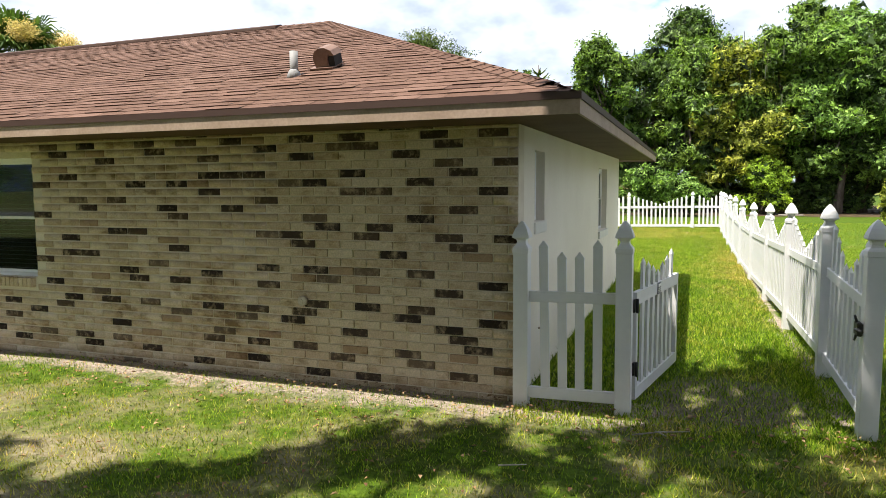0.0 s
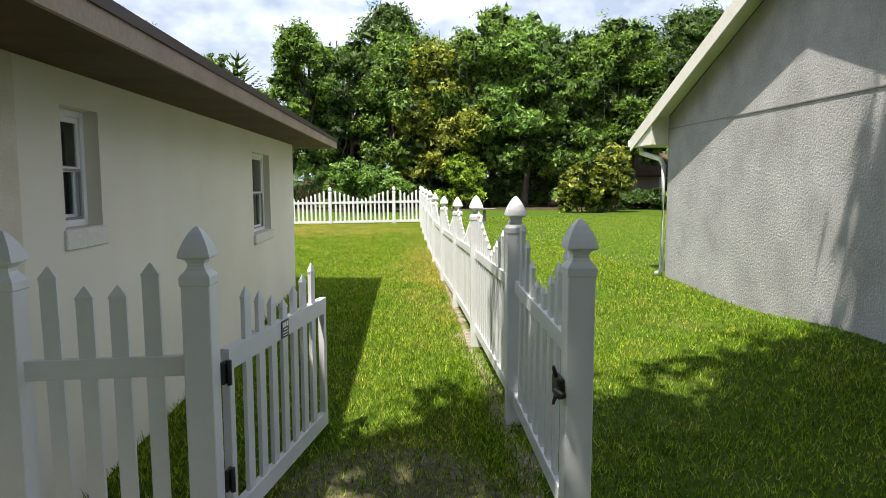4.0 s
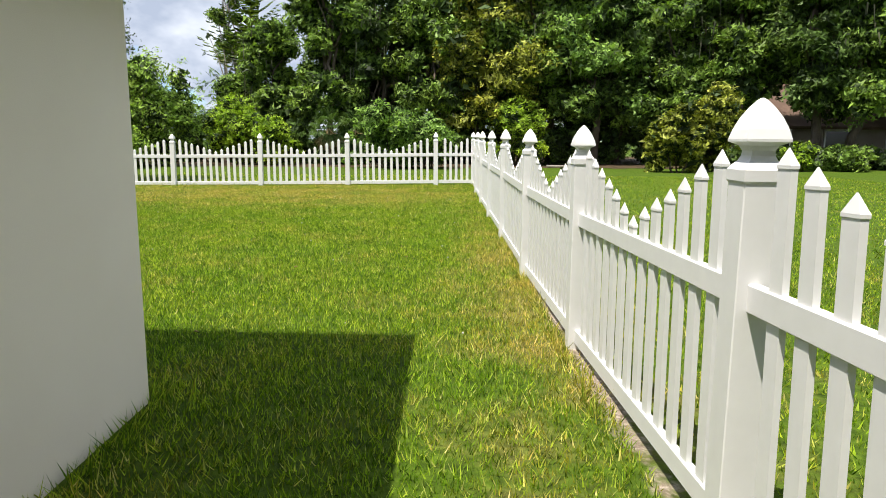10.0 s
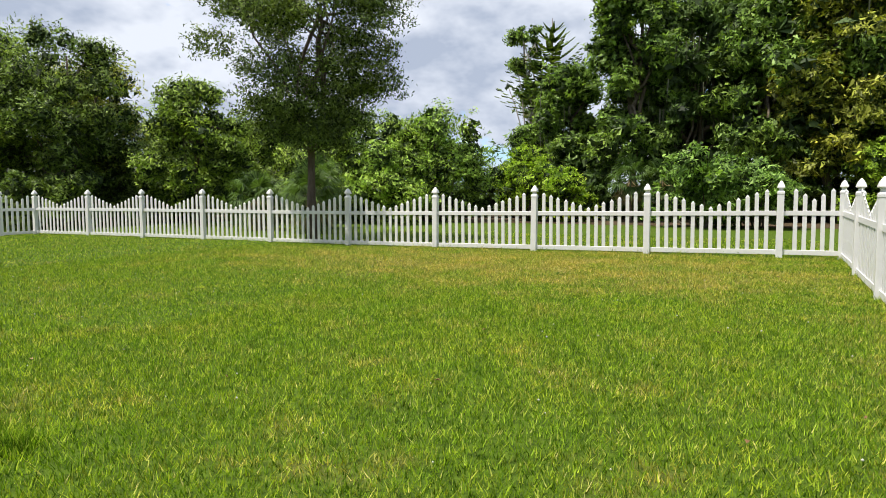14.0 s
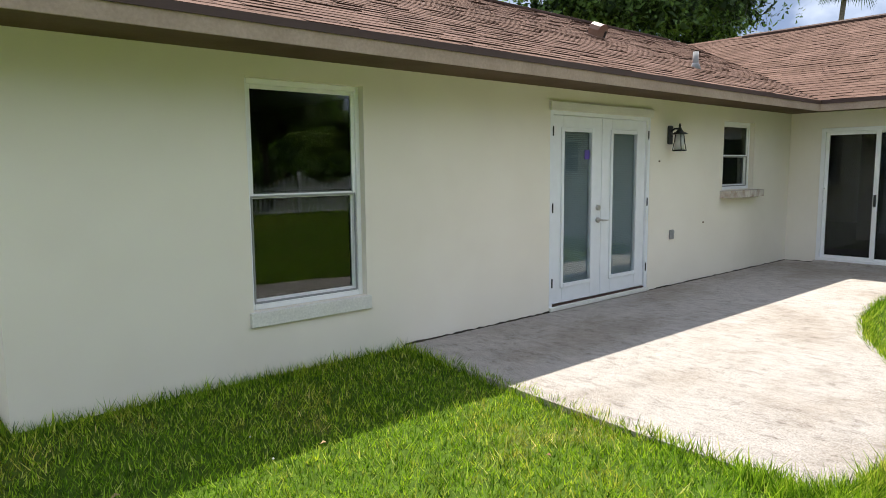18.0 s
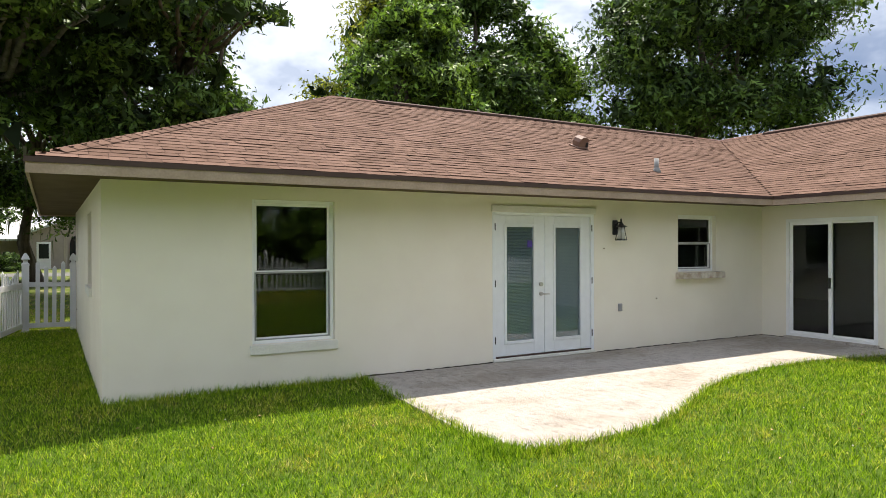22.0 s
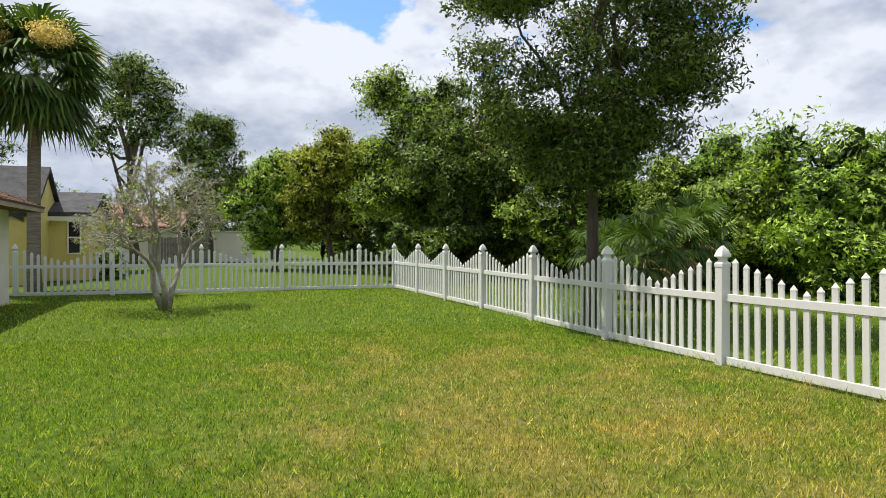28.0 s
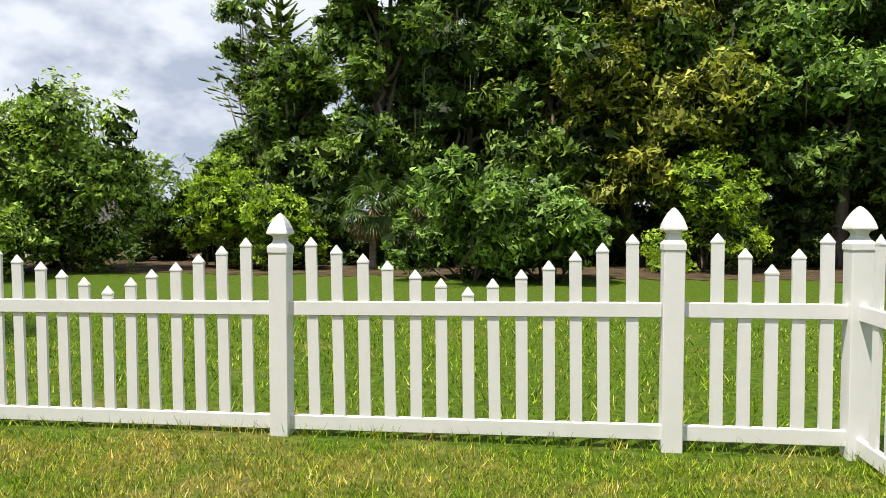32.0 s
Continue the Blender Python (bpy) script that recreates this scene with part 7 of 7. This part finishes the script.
for k in range(150):
    x, y = rc.normal(-7.5, 3.2), rc.normal(14.6, 2.0)
    if k % 4 == 0:
        x, y = rc.uniform(-1.0, 2.2), rc.uniform(8.5, 22)
    if (x < WX + 0.4 and y < EY + 0.4) or y < 11.8 and x < -2.4 or y > 24 or x > 2.2:
        continue
    z, q0, s_ = gz(x, y) + rc.uniform(0.045, 0.075), len(vs), rc.uniform(0.006, 0.011)
    vs += [(x - s_, y, z), (x, y - s_, z), (x + s_, y, z), (x, y + s_, z), (x, y, z + s_), (x, y, z - s_)]
    fs += [(q0 + a, q0 + b, q0 + c) for a, b, c in ((0, 1, 4), (1, 2, 4), (2, 3, 4), (3, 0, 4), (1, 0, 5), (2, 1, 5), (3, 2, 5), (0, 3, 5))]
tagged(new("clover_flowers", mesh_np("clover_flowers", vs, fs, M_CLOVER, 3)), "small white clover heads in the lawn", "flowers", kind="stuff")
# fallen twigs by the gate
for pts_ in ([(1.02, -0.62), (1.2, -0.5), (1.42, -0.42)], [(1.2, -0.5), (1.26, -0.58)], [(0.25, -1.5), (0.42, -1.42)]):
    bm = bmesh.new()
    add_tube(bm, [(x, y, gz(x, y) + 0.05) for x, y in pts_], [0.006] * (len(pts_) - 1) + [0.003], 6)
    tagged(part("twig", bm, M_PALEBARK), "pale dry fallen twig lying on the grass", "twig")


# ---------------------------------------------------------------- grass
def inside(px, py, poly):
    r = np.zeros(len(px), bool)
    for (x0, y0), (x1, y1) in zip(poly, poly[1:] + poly[:1]):
        c = ((y0 > py) != (y1 > py)) & (px < (x1 - x0) * (py - y0) / (y1 - y0 + 1e-12) + x0)
        r ^= c
    return r


def build_grass():
    rng = np.random.default_rng(8)
    # (x0, x1, y0, y1, blades per square metre, length, width)
    zones = [(-3, 0, 8.1, 9, 2600, 0.085, 0.0085), (-11, -4.5, 10.4, 14, 700, 0.08, 0.0095), (-6, 1.0, -4.9, -0.03, 1900, 0.062, 0.0075), (1.0, 2.3, -4.9, -0.03, 2600, 0.08, 0.0088), (2.3, 6, -3.6, 4, 2600, 0.085, 0.0095), (6, 9, -4.9, 4, 500, 0.08, 0.011), (2.3, 6, -4.9, -3.6, 700, 0.08, 0.011), (0, 2.5, -0.5, 9, 2600, 0.085, 0.0085), (2.65, 6.3, 4, 16, 1000, 0.07, 0.011),
             (-4.5, 2.45, 9, 17, 3400, 0.078, 0.0078), (-4.5, 2.4, 17, 24.3, 2700, 0.075, 0.0082), (-11, -4.5, 9, 24.3, 1500, 0.075, 0.009), (-21.4, -11, 13.9, 24.3, 300, 0.08, 0.015), (-10.9, -4.5, 8.1, 14, 300, 0.08, 0.011),
             (-6, 2.36, 24.6, 30.2, 320, 0.10, 0.015), (2.6, 16, 5, 30, 260, 0.07, 0.017), (-22, -6, 24.6, 31, 100, 0.10, 0.02), (-2, 12, -10, -4.9, 90, 0.08, 0.018)]
    P, LN, WD = [], [], []
    for x0, x1, y0, y1, den, ln, wd in zones:
        n = int((x1 - x0) * (y1 - y0) * den)
        px, py = rng.uniform(x0, x1, n), rng.uniform(y0, y1, n)
        thin = np.array(np.sin(px * 1.7 + np.cos(py * 1.3) * 2) * np.cos(py * 2.1 + px * 0.6))
        keep = ~((px < 0.02) & (px > FX) & (py > -0.0) & (py < WY + 0.02)) & ~((px < WX + 0.02) & (px > FX) & (py > 0) & (py < EY + 0.02)) & ~inside(px, py, PATIO)
        if y1 < 5:
            keep &= rng.uniform(size=n) < 0.75 + 0.3 * thin
            keep &= ~((py > -0.75) & (py < 0.0) & (px < 0.8) & (rng.uniform(size=n) < 0.4))
        worn = 1.15 - ((px - GATE_SOIL[0]) / GATE_SOIL[2]) ** 2 - ((py - GATE_SOIL[1]) / GATE_SOIL[3]) ** 2
        keep &= rng.uniform(size=n) > np.clip(worn, 0, 0.5)
        P.append(np.stack([px, py], -1)[keep])
        LN.append(np.full(keep.sum(), ln))
        WD.append(np.full(keep.sum(), wd))
    # taller uncut fringe along walls, slab and fence
    lines = [((0.03, 0.2), (0.03, WY), 0.09, 1300), ((0.0, WY + 0.03), (-2.9, WY + 0.03), 0.10, 1200), ((WX + 0.04, 10.7), (WX + 0.04, EY), 0.08, 700), ((WX, EY + 0.04), (FX, EY + 0.04), 0.08, 700),
             ((2.36, 8), (2.36, 24.4), 0.05, 2400), ((2.3, 24.4), (-21, 24.4), 0.05, 3000)]
    for k in range(3, len(PATIO) - 2):
        lines.append((PATIO[k], PATIO[k + 1], 0.05, 380))
    lines += [(PATIO[0], PATIO[3], 0.06, 1500), ((-2.66, 11.2), (-2.6, 11.7), 0.09, 900), ((-2.6, 11.68), (-3.3, 11.72), 0.07, 500)]
    for (ax, ay), (bx, by), sp, n in lines:
        f = rng.uniform(size=n)
        px, py = ax + (bx - ax) * f + np.abs(rng.normal(size=n)) * sp, ay + (by - ay) * f + np.abs(rng.normal(size=n)) * sp
        P.append(np.stack([px, py], -1))
        LN.append(np.full(n, 0.13))
        WD.append(np.full(n, 0.0085))
    P, LN, WD = np.concatenate(P), np.concatenate(LN), np.concatenate(WD)
    n = len(P)
    z = ground_z(P[:, 0], P[:, 1])
    a = rng.uniform(0, 2 * np.pi, n)
    side = np.stack([np.cos(a), np.sin(a), np.zeros(n)], -1)
    lean_a = rng.uniform(0, 2 * np.pi, n)
    lean = np.stack([np.cos(lean_a), np.sin(lean_a), np.zeros(n)], -1) * rng.uniform(0.1, 1.05, n)[:, None]
    L = LN * rng.uniform(0.4, 1.1, n) * np.where(LN < 0.12, 0.82, 1.0)
    W = (WD * rng.uniform(0.65, 1.25, n))[:, None]
    base = np.stack([P[:, 0], P[:, 1], z - 0.005], -1)
    up = np.array([0, 0, 1.0])
    tip = base + (up * 0.92 + lean * 0.9) * L[:, None]
    v = np.stack([base - side * W * 0.55, base + side * W * 0.55, tip], 1).reshape(-1, 3)
    q = np.arange(n)[:, None] * 3 + np.arange(3)
    tagged(new("grass", mesh_np("grass", v, q, M_GRASS, 3)), "coarse green lawn grass with yellowed blades", "grass", kind="stuff")


build_grass()


# ---------------------------------------------------------------- bricks of the front wall
# the charred bricks of each course from the ground up, counted from the corner
CHARRED = (
    ".....#.#....#",
    ".#.......#....#..#",
    "#..#..#.........#.#.#.#",
    "...#...#.#.#",
    ".#.........#....#",
    ".#...#..............#",
    "..#.....#.#..#.....#..#",
    "#..#...#.#.#..#.#.#",
    "...#.#.#.........#",
    "...................#",
    "..#......#...#.#",
    "#.....#....#...#",
    "...#.#.#.#....#.....#",
    ".................##",
    "....#........#",
    ".#.....#..........#.#",
    "#.#..#..##.....##",
    "....#.#",
    "...#...#.....#......#",
    ".#........#..#...#",
    ".........#......#.#",
    "#...##.....#",
    "...#...##....#.#....#",
    ".#...#...###......#",
    "#.#",
    "...#...#...#....#...#",
    "..#..##..#....#....#",
    "#.#..#.#..#.#.#..#.#",
    "...##.......#",
)


def build_bricks():
    wallf = bpy.data.objects["wall_front"]
    rng = np.random.default_rng(17)
    pitch, course, jt = 0.271, 0.0831, 0.012
    bl, bh = pitch - jt, course - jt
    bm = bmesh.new()
    add_box(bm, 0, bl, -0.011, 0.012, 0, bh, 0.003)
    full = bpy.data.meshes.new("brick")
    bm.to_mesh(full)
    bm.free()
    full.materials.append(M_BRICK)
    charred = full.copy()
    charred.materials[0] = M_BRICKD
    verts, faces, dverts, dfaces = [], [], [], []
    for row in range(-2, 29):
        z = -0.04 + course * row - bh / 2
        z1 = min(z + bh, H - 0.002)
        marks = CHARRED[row] if row >= 0 else ""
        for n in range(-1 if row % 2 else 0, 33):
            mid = -0.0865 - pitch * (n + (0.5 if row % 2 else 0.0))
            x0, x1 = mid - bl / 2, min(mid + bl / 2, -0.001)
            if x1 - x0 < 0.04 or (x0 < -5.64 and x1 > -7.40 and z1 > 0.64 and z < 2.10):
                continue
            dark = marks[n:n + 1] == "#" if n >= 0 else False
            if row < 0 or n > 20:
                dark = rng.uniform() < 0.14
            if x1 - x0 > bl - 0.001 and z1 - z > bh - 0.001 and x0 > -2.6:
                share("brick", charred if dark else full, wallf, pose(x0, 0.02 - rng.uniform(0, 0.003), z, rng.uniform(-0.3, 0.3), 0, rng.uniform(-0.3, 0.3)))
            else:
                vl, fl = (dverts, dfaces) if dark else (verts, faces)
                k = len(vl)
                y0, y1, c = 0.009 - rng.uniform(0, 0.003), 0.03, 0.003
                vl += [(x0 + c, y0, z + c), (x1 - c, y0, z + c), (x1 - c, y0, z1 - c), (x0 + c, y0, z1 - c), (x0, y1, z), (x1, y1, z), (x1, y1, z1), (x0, y1, z1)]
                fl += [(k, k + 1, k + 2, k + 3), (k + 4, k + 5, k + 1, k), (k + 3, k + 2, k + 6, k + 7), (k + 5, k + 6, k + 2, k + 1), (k + 4, k, k + 3, k + 7)]
    for vl, fl, mt in ((verts, faces, M_BRICKJ), (dverts, dfaces, M_BRICKDJ)):
        ob = new("bricks", mesh_np("bricks", vl, fl, mt))
        ob.parent = wallf
        ob["kind"] = "stuff"
    # rowlock sill under the front window
    w7 = bpy.data.objects["window_7"]
    for k in range(26):
        bmr = box(-0.04 + k * 0.068, 0.018 + k * 0.068, -0.05, 0.05, -0.11, -0.004, 0.004)
        part("sill_brick", bmr, M_BRICK, w7)


build_bricks()
